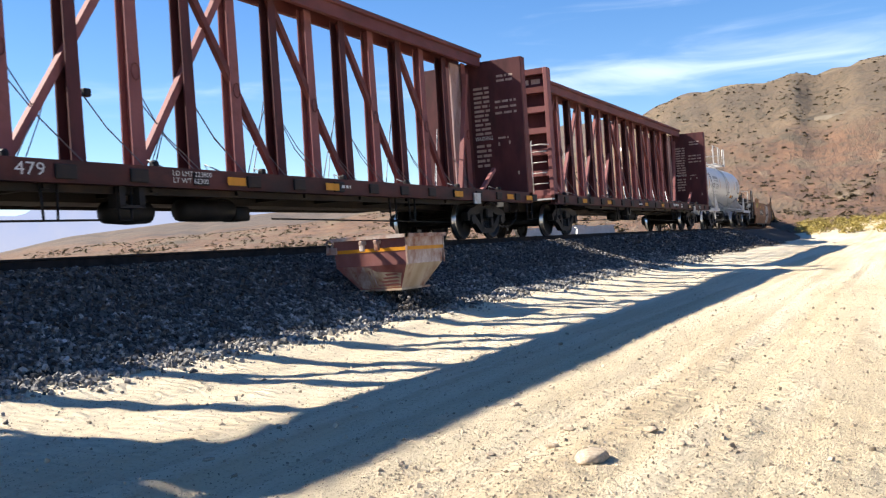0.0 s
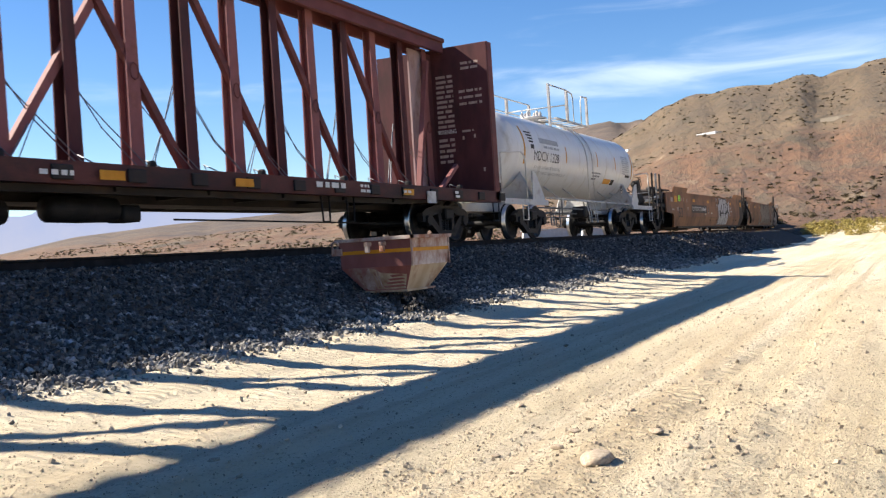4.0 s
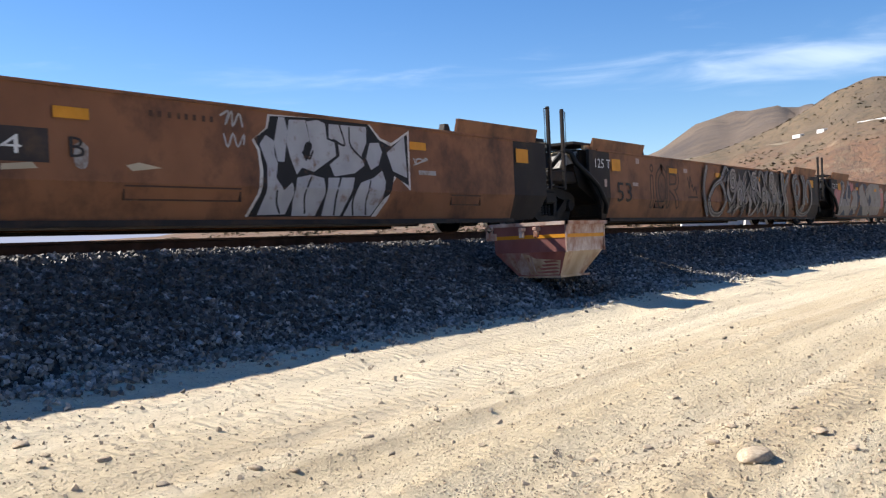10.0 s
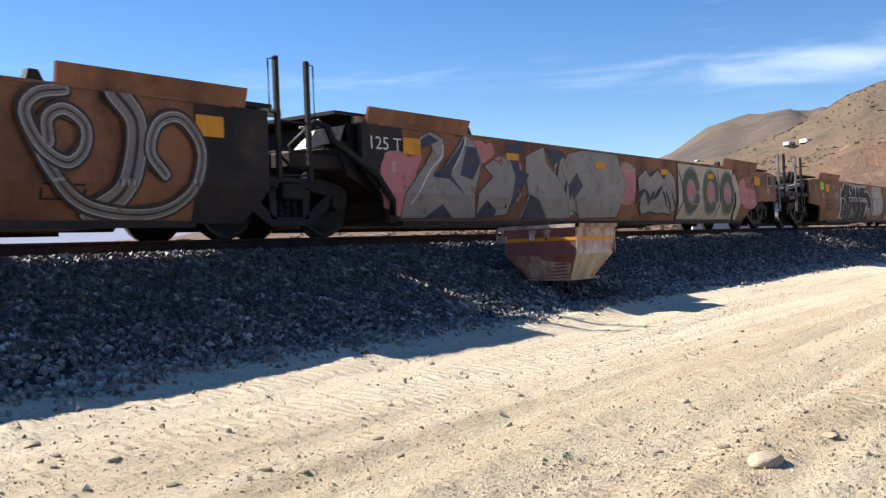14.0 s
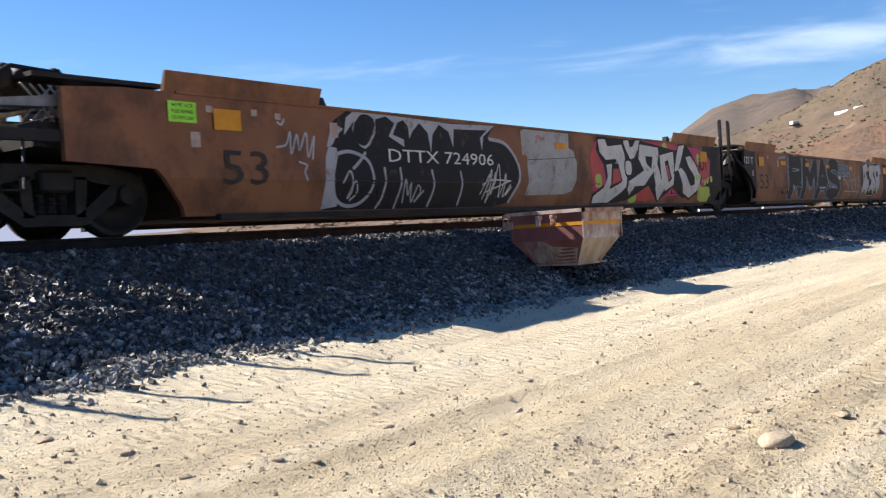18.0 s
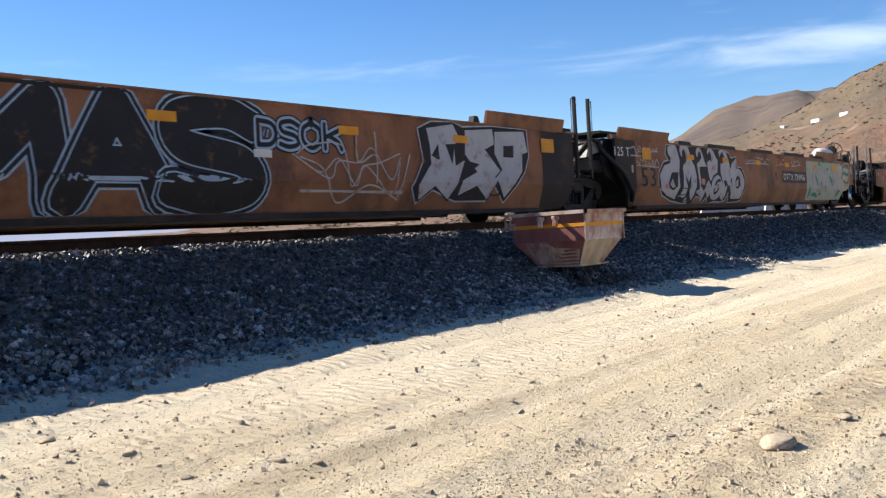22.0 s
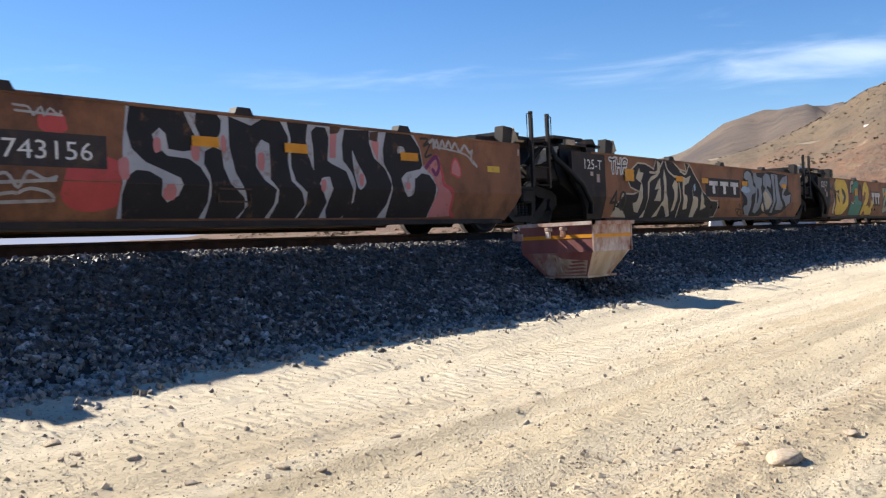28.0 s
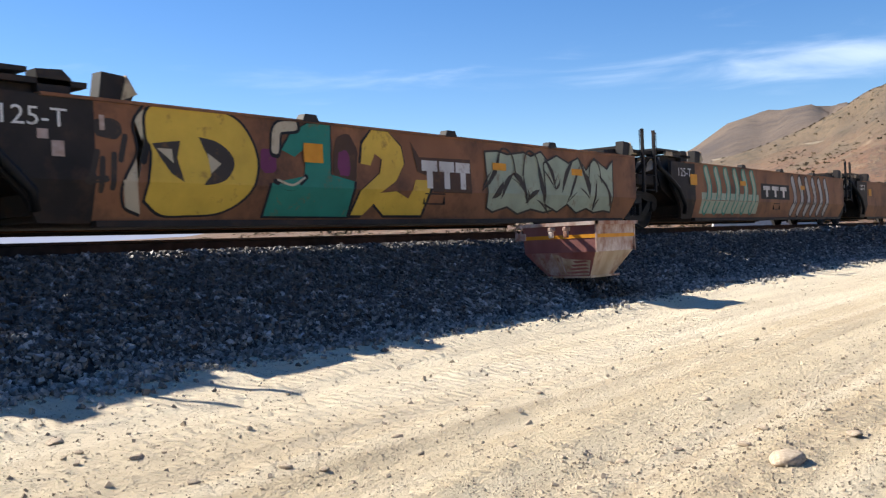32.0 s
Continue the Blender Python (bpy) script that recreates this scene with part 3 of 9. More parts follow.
def add_rod(bm, points, r=0.02, sides=6, closed=False):
    """A round bar along a line of points."""
    pts = [Vector(p) for p in points]
    rings = []
    n = len(pts)
    for k, p in enumerate(pts):
        d = pts[(k + 1) % n] - pts[k - 1] if closed else pts[min(k + 1, n - 1)] - pts[max(k - 1, 0)]
        q = d.to_track_quat("Z", "Y")
        rings.append([bm.verts.new(p + q @ Vector((r * math.cos(a), r * math.sin(a), 0))) for a in (2 * math.pi * j / sides for j in range(sides))])
    for k in range(n if closed else n - 1):
        a, b = rings[k], rings[(k + 1) % n]
        for j in range(sides):
            bm.faces.new((a[j], a[(j + 1) % sides], b[(j + 1) % sides], b[j]))
    if not closed:
        bm.faces.new(rings[0][::-1])
        bm.faces.new(rings[-1])


def add_beam(bm, a, b, wx, wy):
    """A square bar from a to b, wx thick along the track and wy across it."""
    a, b = Vector(a), Vector(b)
    d = (b - a).normalized()
    side = Vector((0, 1, 0))
    other = d.cross(side).normalized()
    ring = [[bm.verts.new(p + other * sx * wx / 2 + side * sy * wy / 2) for sx, sy in ((-1, -1), (1, -1), (1, 1), (-1, 1))] for p in (a, b)]
    bm.faces.new(ring[0][::-1])
    bm.faces.new(ring[1])
    for j in range(4):
        bm.faces.new((ring[0][j], ring[0][(j + 1) % 4], ring[1][(j + 1) % 4], ring[1][j]))


def add_lathe(bm, profile, axis="y", sides=32, at=(0, 0, 0)):
    """A turned shape: profile of (radius, distance along the axis)."""
    at = Vector(at)
    rings = []
    for r, d in profile:
        ring = []
        for j in range(sides):
            a = 2 * math.pi * j / sides
            c, s = r * math.cos(a), r * math.sin(a)
            ring.append(bm.verts.new(at + Vector({"x": (d, c, s), "y": (c, d, s), "z": (c, s, d)}[axis])))
        rings.append(ring)
    fs = []
    for a, b in zip(rings, rings[1:]):
        for j in range(sides):
            fs.append(bm.faces.new((a[j], a[(j + 1) % sides], b[(j + 1) % sides], b[j])))
    for ring in (rings[0], rings[-1]):
        if profile[rings.index(ring)][0] > 1e-4:
            bm.faces.new(ring)
    return fs


def boxes(name, mat, parent, *bs, label="", bevel=0.0):
    bm = bmesh.new()
    for b in bs:
        add_box(bm, *b, bevel)
    return part(name, bm, mat, parent, label)


def rods(name, mat, parent, *lines, r=0.02, sides=6, label=""):
    bm = bmesh.new()
    for line in lines:
        add_rod(bm, line, r, sides)
    return part(name, bm, mat, parent, label, True)


def lettering(name, text, mat, parent, x, z, height, width=None, wrap=None, face="-y", label=""):
    """Flat painted letters. wrap turns (x, z) of the letters into a place on the side."""
    cu = bpy.data.curves.new(name, "FONT")
    cu.body, cu.size, cu.resolution_u = text, 1.0, 2
    tmp = bpy.data.objects.new(name, cu)
    me = bpy.data.meshes.new_from_object(tmp)
    bpy.data.objects.remove(tmp)
    me.name = name
    xs = [v.co.x for v in me.vertices]
    ys = [v.co.y for v in me.vertices]
    k = height / 0.70
    kx = (width / (max(xs) - min(xs))) if width else k
    for v in me.vertices:
        p = (x + (v.co.x - min(xs)) * kx, z + v.co.y * k)
        v.co = wrap(*p)
    me.materials.append(mat)
    ob = new(name, me)
    ob.parent = parent
    if label:
        ob["label"] = label
    return ob


def bars(name, mat, parent, rows, wrap, label="", seed=1):
    """Unreadable writing: rows of (x, z, length, height), broken into word-long bars."""
    rnd = random.Random(seed)
    vs, fs = [], []
    for x, z, length, h in rows:
        p = x
        while p < x + length - 0.01:
            w = min(rnd.uniform(1.2, 4.5) * h, x + length - p)
            n = max(1, int(w / 0.12))
            for q in range(n):
                o = len(vs)
                a, b = p + w * q / n, p + w * (q + 1) / n
                vs += [wrap(a, z), wrap(b, z), wrap(b, z + h), wrap(a, z + h)]
                fs.append((o, o + 1, o + 2, o + 3))
            p += w + h * rnd.uniform(0.5, 0.9)
    return tagged(mesh_object(name, vs, fs, mat, parent), kind="stuff")


def patch(name, mat, parent, x0, x1, z0, z1, wrap, label=""):
    """A painted rectangle on the side."""
    nx, nz = max(1, int((x1 - x0) / 0.25)), max(1, int((z1 - z0) / 0.06))
    vs = [wrap(x0 + (x1 - x0) * i / nx, z0 + (z1 - z0) * j / nz) for j in range(nz + 1) for i in range(nx + 1)]
    fs = [(j * (nx + 1) + i, j * (nx + 1) + i + 1, (j + 1) * (nx + 1) + i + 1, (j + 1) * (nx + 1) + i) for j in range(nz) for i in range(nx)]
    ob = mesh_object(name, vs, fs, mat, parent)
    if label:
        ob["label"] = label
    return ob


# ---- trucks and wheels, common to all the cars ----
CARS = []       # every car with its place in the train
WHEELSETS = []  # every wheelset with its place in the truck and its radius


def wheelset_mesh(r):
    bm = bmesh.new()
    for s in (-1, 1):
        y = 0.755 * s
        prof = [(0.10, y + 0.075 * s), (0.11, y + 0.03 * s), (r * 0.55, y + 0.018 * s), (r * 0.84, y + 0.05 * s), (r * 0.86, y + 0.07 * s), (r * 0.97, y + 0.072 * s), (r, y + 0.062 * s),
                (r + 0.004, y - 0.03 * s), (r + 0.027, y - 0.045 * s), (r + 0.026, y - 0.066 * s), (r * 0.86, y - 0.068 * s), (r * 0.84, y - 0.03 * s), (r * 0.5, y - 0.05 * s), (0.12, y - 0.09 * s), (0.085, y - 0.1 * s)]
        fs = add_lathe(bm, prof, "y", 40)
        for f in fs:
            rad = [math.hypot(v.co.x, v.co.z) for v in f.verts]
            f.material_index = 1 if min(rad) > r * 0.955 and max(rad) < r + 0.01 else 0
            f.smooth = True
    add_lathe(bm, [(0.08, -1.02), (0.08, 1.02)], "y", 12)
    # bolts on the end of the axle show that it turns
    for s in (-1, 1):
        for j in range(3):
            a = 2 * math.pi * j / 3
            add_lathe(bm, [(0.014, 1.02 * s), (0.014, 1.045 * s)], "y", 6, (0.045 * math.cos(a), 0, 0.045 * math.sin(a)))
    bmesh.ops.recalc_face_normals(bm, faces=bm.faces)
    me = bpy.data.meshes.new("wheelset")
    bm.to_mesh(me)
    bm.free()
    me.materials.append(GRIME)
    me.materials.append(STEEL)
    return me


def sideframe_mesh(base, r):
    h = base / 2
    bm = bmesh.new()
    y0, y1 = -0.075, 0.075
    top = r + 0.34
    add_prism(bm, [(-h - 0.24, r - 0.02), (-h - 0.25, r + 0.16), (-h - 0.1, r + 0.25), (-0.55, top - 0.01), (0.55, top - 0.01), (h + 0.1, r + 0.25), (h + 0.25, r + 0.16), (h + 0.24, r - 0.02),
                   (h + 0.13, r - 0.03), (h + 0.1, r + 0.1), (h - 0.1, r + 0.1), (0.5, top - 0.17), (-0.5, top - 0.17), (-h + 0.1, r + 0.1), (-h - 0.1, r + 0.1), (-h - 0.13, r - 0.03)], y0, y1)
    add_prism(bm, [(-h + 0.08, r + 0.12), (-h + 0.2, r + 0.1), (-0.28, r - 0.21), (0.28, r - 0.21), (h - 0.2, r + 0.1), (h - 0.08, r + 0.12), (h - 0.15, r - 0.08), (0.36, r - 0.33), (-0.36, r - 0.33), (-h + 0.15, r - 0.08)], y0, y1)
    for s in (-1, 1):
        add_prism(bm, [(s * 0.24, r - 0.24), (s * 0.36, r - 0.24), (s * 0.40, top - 0.14), (s * 0.26, top - 0.14)], y0, y1)
        add_prism(bm, [(s * (h - 0.16), r + 0.13), (s * (h - 0.08), r + 0.09), (s * 0.46, top - 0.2), (s * 0.38, top - 0.16)], y0 - 0.01, y1 - 0.03)
        # bearing adapters in the pedestals
        add_lathe(bm, [(0.11, -0.12), (0.125, -0.07), (0.125, 0.07), (0.1, 0.1)], "y", 14, (s * h, 0, r))
    return bm


TRUCK_PARTS = {}


def truck(parent, x, r=0.457, base=1.778):
    """A two-axle freight truck centred at x."""
    key = (r, base)
    root = new("truck")
    root.parent = parent
    root.location = (x, 0, 0)
    if key not in TRUCK_PARTS:
        frame_part = part("side_frame", sideframe_mesh(base, r), GRIME, root)
        frame_part.location = (0, -0.98, 0)
        bm = bmesh.new()
        add_box(bm, -0.2, 0.2, -1.15, 1.15, r + 0.02, r + 0.26, 0.03)
        add_lathe(bm, [(0.36, r + 0.26), (0.36, r + 0.33)], "z", 20)
        for s in (-1, 1):
            add_box(bm, -0.35, 0.35, s * 0.62 - 0.08, s * 0.62 + 0.08, r + 0.2, r + 0.32, 0.02)
        bolster = part("bolster", bm, GRIME, root)
        bm = bmesh.new()
        coil = []
        for q in range(5):
            coil += [(0.045, r - 0.20 + q * 0.045), (0.058, r - 0.185 + q * 0.045)]
        add_lathe(bm, coil + [(0.045, r + 0.02)], "z", 8)
        springs = part("spring", bm, GRIME, root)
        springs.location = (-0.13, -0.98, 0)
        for xx in (0, 0.13):
            same(springs, root, (xx, -0.98, 0))
        bm = bmesh.new()
        for s in (-1, 1):
            add_beam(bm, (s * 0.36, -0.7, r - 0.08), (s * 0.36, 0.7, r - 0.08), 0.09, 0.09)
            add_box(bm, s * 0.36 - 0.05, s * 0.36 + 0.05, -0.8, 0.8, r - 0.13, r - 0.03)
            for e in (-1, 1):
                add_box(bm, s * (base / 2 - r - 0.05) - 0.03, s * (base / 2 - r - 0.05) + 0.03, e * 0.755 - 0.05, e * 0.755 + 0.05, r - 0.2, r + 0.08, 0.01)
        brake = part("brake_beam", bm, GRIME, root)
        ws = wheelset_mesh(r)
        TRUCK_PARTS[key] = (frame_part, bolster, springs, brake, ws)
        far = same(frame_part, root, (0, 0.98, 0))
    else:
        frame_part, bolster, springs, brake, ws = TRUCK_PARTS[key]
        same(frame_part, root, (0, -0.98, 0))
        same(frame_part, root, (0, 0.98, 0))
        same(bolster, root)
        for xx in (-0.13, 0, 0.13):
            same(springs, root, (xx, -0.98, 0))
        same(brake, root)
    for s in (-1, 1):
        w = new("wheelset", ws)
        w.parent = root
        WHEELSETS.append((w, s * base / 2, r))
    return root


def coupler(parent, x, way, z=0.88):
    """A knuckle coupler with its shank and air hose at the car's end; way is +1 for the right end."""
    bm = bmesh.new()
    add_box(bm, min(x - way * 0.5, x + way * 0.25), max(x - way * 0.5, x + way * 0.25), -0.09, 0.09, z - 0.1, z + 0.1, 0.02)
    add_prism(bm, [(x + way * 0.2, z - 0.16), (x + way * 0.5, z - 0.14), (x + way * 0.56, z), (x + way * 0.5, z + 0.14), (x + way * 0.2, z + 0.16)], -0.17, 0.12)
    add_lathe(bm, [(0.07, z - 0.15), (0.07, z + 0.15)], "z", 10, (x + way * 0.5, 0.13, 0))
    part("coupler", bm, GRIME, parent)
    pts = [(x + way * 0.05, -0.35, z - 0.12), (x + way * 0.18, -0.36, z - 0.35), (x + way * 0.42, -0.3, z - 0.53), (x + way * 0.7, -0.25, z - 0.58), (x + way * 0.98, -0.22, z - 0.54)]
    rods("air_hose", BLACK, parent, pts, r=0.022, label="black rubber air hose")


def car(name, u, label, category="railcar"):
    root = new(name)
    tagged(root, label, category)
    CARS.append((root, u))
    return root


def stirrup(bm, x, way=1, w=0.35, top=0.85, low=0.42, y=-1.48):
    add_rod(bm, [(x, y, top), (x + 0.02 * way, y, low), (x + (w - 0.02) * way, y, low), (x + w * way, y, top)], 0.017, 6)


# ---- spray paint ----
def smooth_line(pts, step=0.05):
    """A soft curve through a few points."""
    p = [np.array(q, float) for q in pts]
    if len(p) == 2:
        n = max(2, int(np.linalg.norm(p[1] - p[0]) / step) + 1)
        return [p[0] + (p[1] - p[0]) * k / (n - 1) for k in range(n)]
    q = [2 * p[0] - p[1]] + p + [2 * p[-1] - p[-2]]
    out = []
    for a, b, c, d in zip(q, q[1:], q[2:], q[3:]):
        n = max(2, int(np.linalg.norm(c - b) / step) + 1)
        for k in range(n):
            t = k / n
            out.append(0.5 * (2 * b + (c - a) * t + (2 * a - 5 * b + 4 * c - d) * t * t + (3 * b - a - 3 * c + d) * t ** 3))
    return out + [p[-1]]


class Paint:
    """Gathers strokes of several colours on one side; every stroke lies a hair above the one before."""

    def __init__(self, car_root, side, low=0.22, high=1.585):
        self.root, self.side, self.low, self.high = car_root, side, low, high
        self.level, self.pieces = 0.004, []

    def store(self, mat, name="graffiti_stroke"):
        self.pieces.append((mat, [], [], name))
        return self.pieces[-1][:3]

    def put(self, x, z):
        return self.side(x, min(max(z, self.low), self.high), self.level)

    def stroke(self, mat, pts, width, taper=False):
        self.level += 0.00025
        _, vs, fs = self.store(mat)
        line = smooth_line(pts)
        n = len(line)
        m = max(2, int(width / 0.06) + 1)
        base = len(vs)
        rows = []
        for k, p in enumerate(line):
            d = line[min(k + 1, n - 1)] - line[max(k - 1, 0)]
            d = d / (np.linalg.norm(d) + 1e-9)
            nrm = np.array([-d[1], d[0]])
            w = width * (1 - 0.75 * k / n) if taper else width
            rows.append([p + nrm * w * (j / (m - 1) - 0.5) for j in range(m)])
        # rounded ends
        for end, sgn in ((0, -1), (-1, 1)):
            p, d = line[end], line[end] - line[1 if end == 0 else -2]
            d = d / (np.linalg.norm(d) + 1e-9)
            nrm = np.array([-d[1], d[0]]) * (1 if end == -1 else -1)
            w = width * (0.25 if taper and end == -1 else 1)
            cap = []
            for f in (0.55, 0.85):
                c = math.sqrt(1 - f * f)
                cap.append([p + d * w / 2 * f + nrm * w * c * (j / (m - 1) - 0.5) for j in range(m)])
            rows = cap[::-1] + rows if end == 0 else rows + cap
        for row in rows:
            vs += [self.put(*q) for q in row]
        for k in range(len(rows) - 1):
            for j in range(m - 1):
                a = base + k * m + j
                fs.append((a, a + 1, a + m + 1, a + m))

    def blob(self, mat, x, z, rx, rz, seed=0, rough=0.15):
        self.level += 0.00025
        _, vs, fs = self.store(mat, "graffiti_patch")
        rnd = random.Random(seed)
        k = 28
        wob = [1 + rnd.uniform(-rough, rough) for _ in range(k)]
        wob = [(wob[q - 1] + 2 * wob[q] + wob[(q + 1) % k]) / 4 for q in range(k)]
        rings = max(3, int(max(rx, rz) / 0.07))
        base = len(vs)
        for r in range(rings + 1):
            for q in range(k):
                a = 2 * math.pi * q / k
                f = r / rings
                c, s = math.cos(a), math.sin(a)
                c = math.copysign(abs(c) ** 0.7, c)
                s = math.copysign(abs(s) ** 0.7, s)
                vs.append(self.put(x + rx * f * wob[q] * c, z + rz * f * wob[q] * s))
        for r in range(rings):
            for q in range(k):
                a, b = base + r * k + q, base + r * k + (q + 1) % k
                fs.append((a, b, b + k, a + k))

    def shape(self, mat, pts, soft=False):
        """A filled outline."""
        self.level += 0.00025
        _, vs, fs = self.store(mat, "graffiti_letter")
        if soft:
            pts = [tuple(q) for q in smooth_line(list(pts) + [pts[0]], 0.08)][:-1]
        bm = bmesh.new()
        bm.faces.new([bm.verts.new((x, 0, min(max(z, self.low), self.high))) for x, z in pts])
        bmesh.ops.remove_doubles(bm, verts=bm.verts[:], dist=0.002)
        bmesh.ops.triangulate(bm, faces=bm.faces[:])
        bmesh.ops.bisect_plane(bm, geom=bm.verts[:] + bm.edges[:] + bm.faces[:], plane_co=(0, 0, 0.62), plane_no=(0, 0, 1))
        base = len(vs)
        bm.verts.index_update()
        for v in bm.verts:
            vs.append(self.put(v.co.x, v.co.z))
        fs += [tuple(base + v.index for v in f.verts) for f in bm.faces]
        bm.free()

    def letter(self, fill, line, pts, width=0.12, soft=False):
        """A filled outline with a drawn edge."""
        self.rim(line, pts, width)
        self.shape(fill, pts, soft)

    def rim(self, mat, pts, width):
        """One closed line round an outline, mitred at its corners."""
        self.level += 0.00025
        _, vs, fs = self.store(mat, "graffiti_outline")
        p = [np.array(q, float) for q in pts]
        line = []
        for a, b in zip(p, p[1:] + p[:1]):
            k = max(1, int(np.linalg.norm(b - a) / 0.15))
            line += [a + (b - a) * q / k for q in range(k)]
        n = len(line)
        for k in range(n):
            a, b = line[k] - line[k - 1], line[(k + 1) % n] - line[k]
            a, b = a / (np.linalg.norm(a) + 1e-9), b / (np.linalg.norm(b) + 1e-9)
            m = np.array([-a[1] - b[1], a[0] + b[0]])
            size = np.linalg.norm(m)
            m = m / size if size > 0.05 else np.array([-a[1], a[0]])
            w = width / 2 / max(0.45, size / 2)
            vs += [self.put(*(line[k] + m * w)), self.put(*(line[k] - m * w))]
        fs += [(2 * k, 2 * k + 1, (2 * k + 3) % (2 * n), (2 * k + 2) % (2 * n)) for k in range(n)]

    def ribbon(self, pts, width):
        """A grey band with pale rims and a dark middle line."""
        self.stroke(P_CHAR, pts, width + 0.10)
        self.stroke(P_BUFFPATCH, pts, width + 0.03)
        self.stroke(P_GREY, pts, width)
        self.stroke(P_CHAR, pts, width * 0.22)

    def lens(self, mat, a, b, w, bend=0.0):
        """A pointed leaf from a to b."""
        (xa, za), (xb, zb) = a, b
        d = math.hypot(xb - xa, zb - za) + 1e-6
        nx_, nz_ = -(zb - za) / d, (xb - xa) / d
        row = [0.0, 0.25, 0.5, 0.75, 1.0]
        up = [(xa + (xb - xa) * t + nx_ * (math.sin(math.pi * t) * (bend + w / 2)), za + (zb - za) * t + nz_ * (math.sin(math.pi * t) * (bend + w / 2))) for t in row]
        dn = [(xa + (xb - xa) * t + nx_ * (math.sin(math.pi * t) * (bend - w / 2)), za + (zb - za) * t + nz_ * (math.sin(math.pi * t) * (bend - w / 2))) for t in row[1:-1]]
        self.shape(mat, up + dn[::-1])

    def wild(self, x0, x1, z0, z1, n, fill, dark, seed, shade=None, inner=0.3):
        """Interlocking angular letters that cannot be read: a filled body cut by pointed gaps and dark edges."""
        rnd = random.Random(seed)
        top, low = [], []
        m = max(6, int((x1 - x0) / 0.34))
        for k in range(m + 1):
            x = x0 + (x1 - x0) * k / m
            top.append((x + rnd.uniform(-0.1, 0.1), z1 - (rnd.uniform(0, 0.08) if k % 2 else rnd.uniform(0.06, 0.3))))
            low.append((x + rnd.uniform(-0.1, 0.1), z0 + (rnd.uniform(0, 0.05) if k % 2 else rnd.uniform(0.02, 0.16))))
        body = top + low[::-1]
        self.shape(fill, body)
        for q in range(len(body)):
            a, b = body[q], body[(q + 1) % len(body)]
            self.stroke(dark, [a, b], 0.035)
        if shade is not None:
            for k in range(n // 2):
                x = rnd.uniform(x0 + 0.2, x1 - 0.2)
                self.lens(shade, (x - 0.25, z0 + rnd.uniform(0.05, 0.3)), (x + 0.25, z0 + rnd.uniform(0.1, 0.5)), 0.12, rnd.uniform(-0.1, 0.1))
        for k in range(n):
            x = x0 + (x1 - x0) * (k + rnd.uniform(0.2, 0.8)) / n
            lean = rnd.choice((-1, 1)) * rnd.uniform(0.05, 0.32)
            za, zb = sorted((rnd.uniform(z0, z0 + 0.45), rnd.uniform(z1 - 0.55, z1)))
            if rnd.random() < inner:
                zb = za + (zb - za) * 0.5
            self.lens(dark, (x - lean, za), (x + lean, zb), rnd.uniform(0.06, 0.17), rnd.uniform(-0.1, 0.1))
            self.lens(dark, (x - lean, za), (x + lean * 0.2 + rnd.uniform(-0.3, 0.3), za + rnd.uniform(0.15, 0.4)), rnd.uniform(0.02, 0.05), rnd.uniform(-0.05, 0.05))

    def block(self, mat, x0, x1, z0, z1):
        self.level += 0.00025
        _, vs, fs = self.store(mat, "graffiti_patch")
        nx, nz = max(1, int((x1 - x0) / 0.25)), max(1, int((z1 - z0) / 0.06))
        base = len(vs)
        vs += [self.put(x0 + (x1 - x0) * i / nx, z0 + (z1 - z0) * j / nz) for j in range(nz + 1) for i in range(nx + 1)]
        fs += [(base + j * (nx + 1) + i, base + j * (nx + 1) + i + 1, base + (j + 1) * (nx + 1) + i + 1, base + (j + 1) * (nx + 1) + i) for j in range(nz) for i in range(nx)]

    def word(self, text, x0, x1, z0, z1, layers, share=None, slant=0.0, overlap=0.0):
        """Fat letters side by side. layers: (paint, width), the broadest first."""
        share = share or [1] * len(text)
        total = sum(share)
        x = x0
        for ch, s in zip(text, share):
            w = (x1 - x0) * s / total
            for mat, width in layers:
                for line in GLYPHS[ch]:
                    self.stroke(mat, [(x - overlap + (w * 0.9 + 2 * overlap) * px + slant * pz, z0 + (z1 - z0) * pz) for px, pz in line], width)
            x += w

    def finish(self, label):
        """Every stroke, letter and patch becomes a part of its own."""
        for mat, vs, fs, name in self.pieces:
            ob = mesh_object(name, vs, fs, mat, self.root)
            if name == "graffiti_letter":
                ob["label"] = label


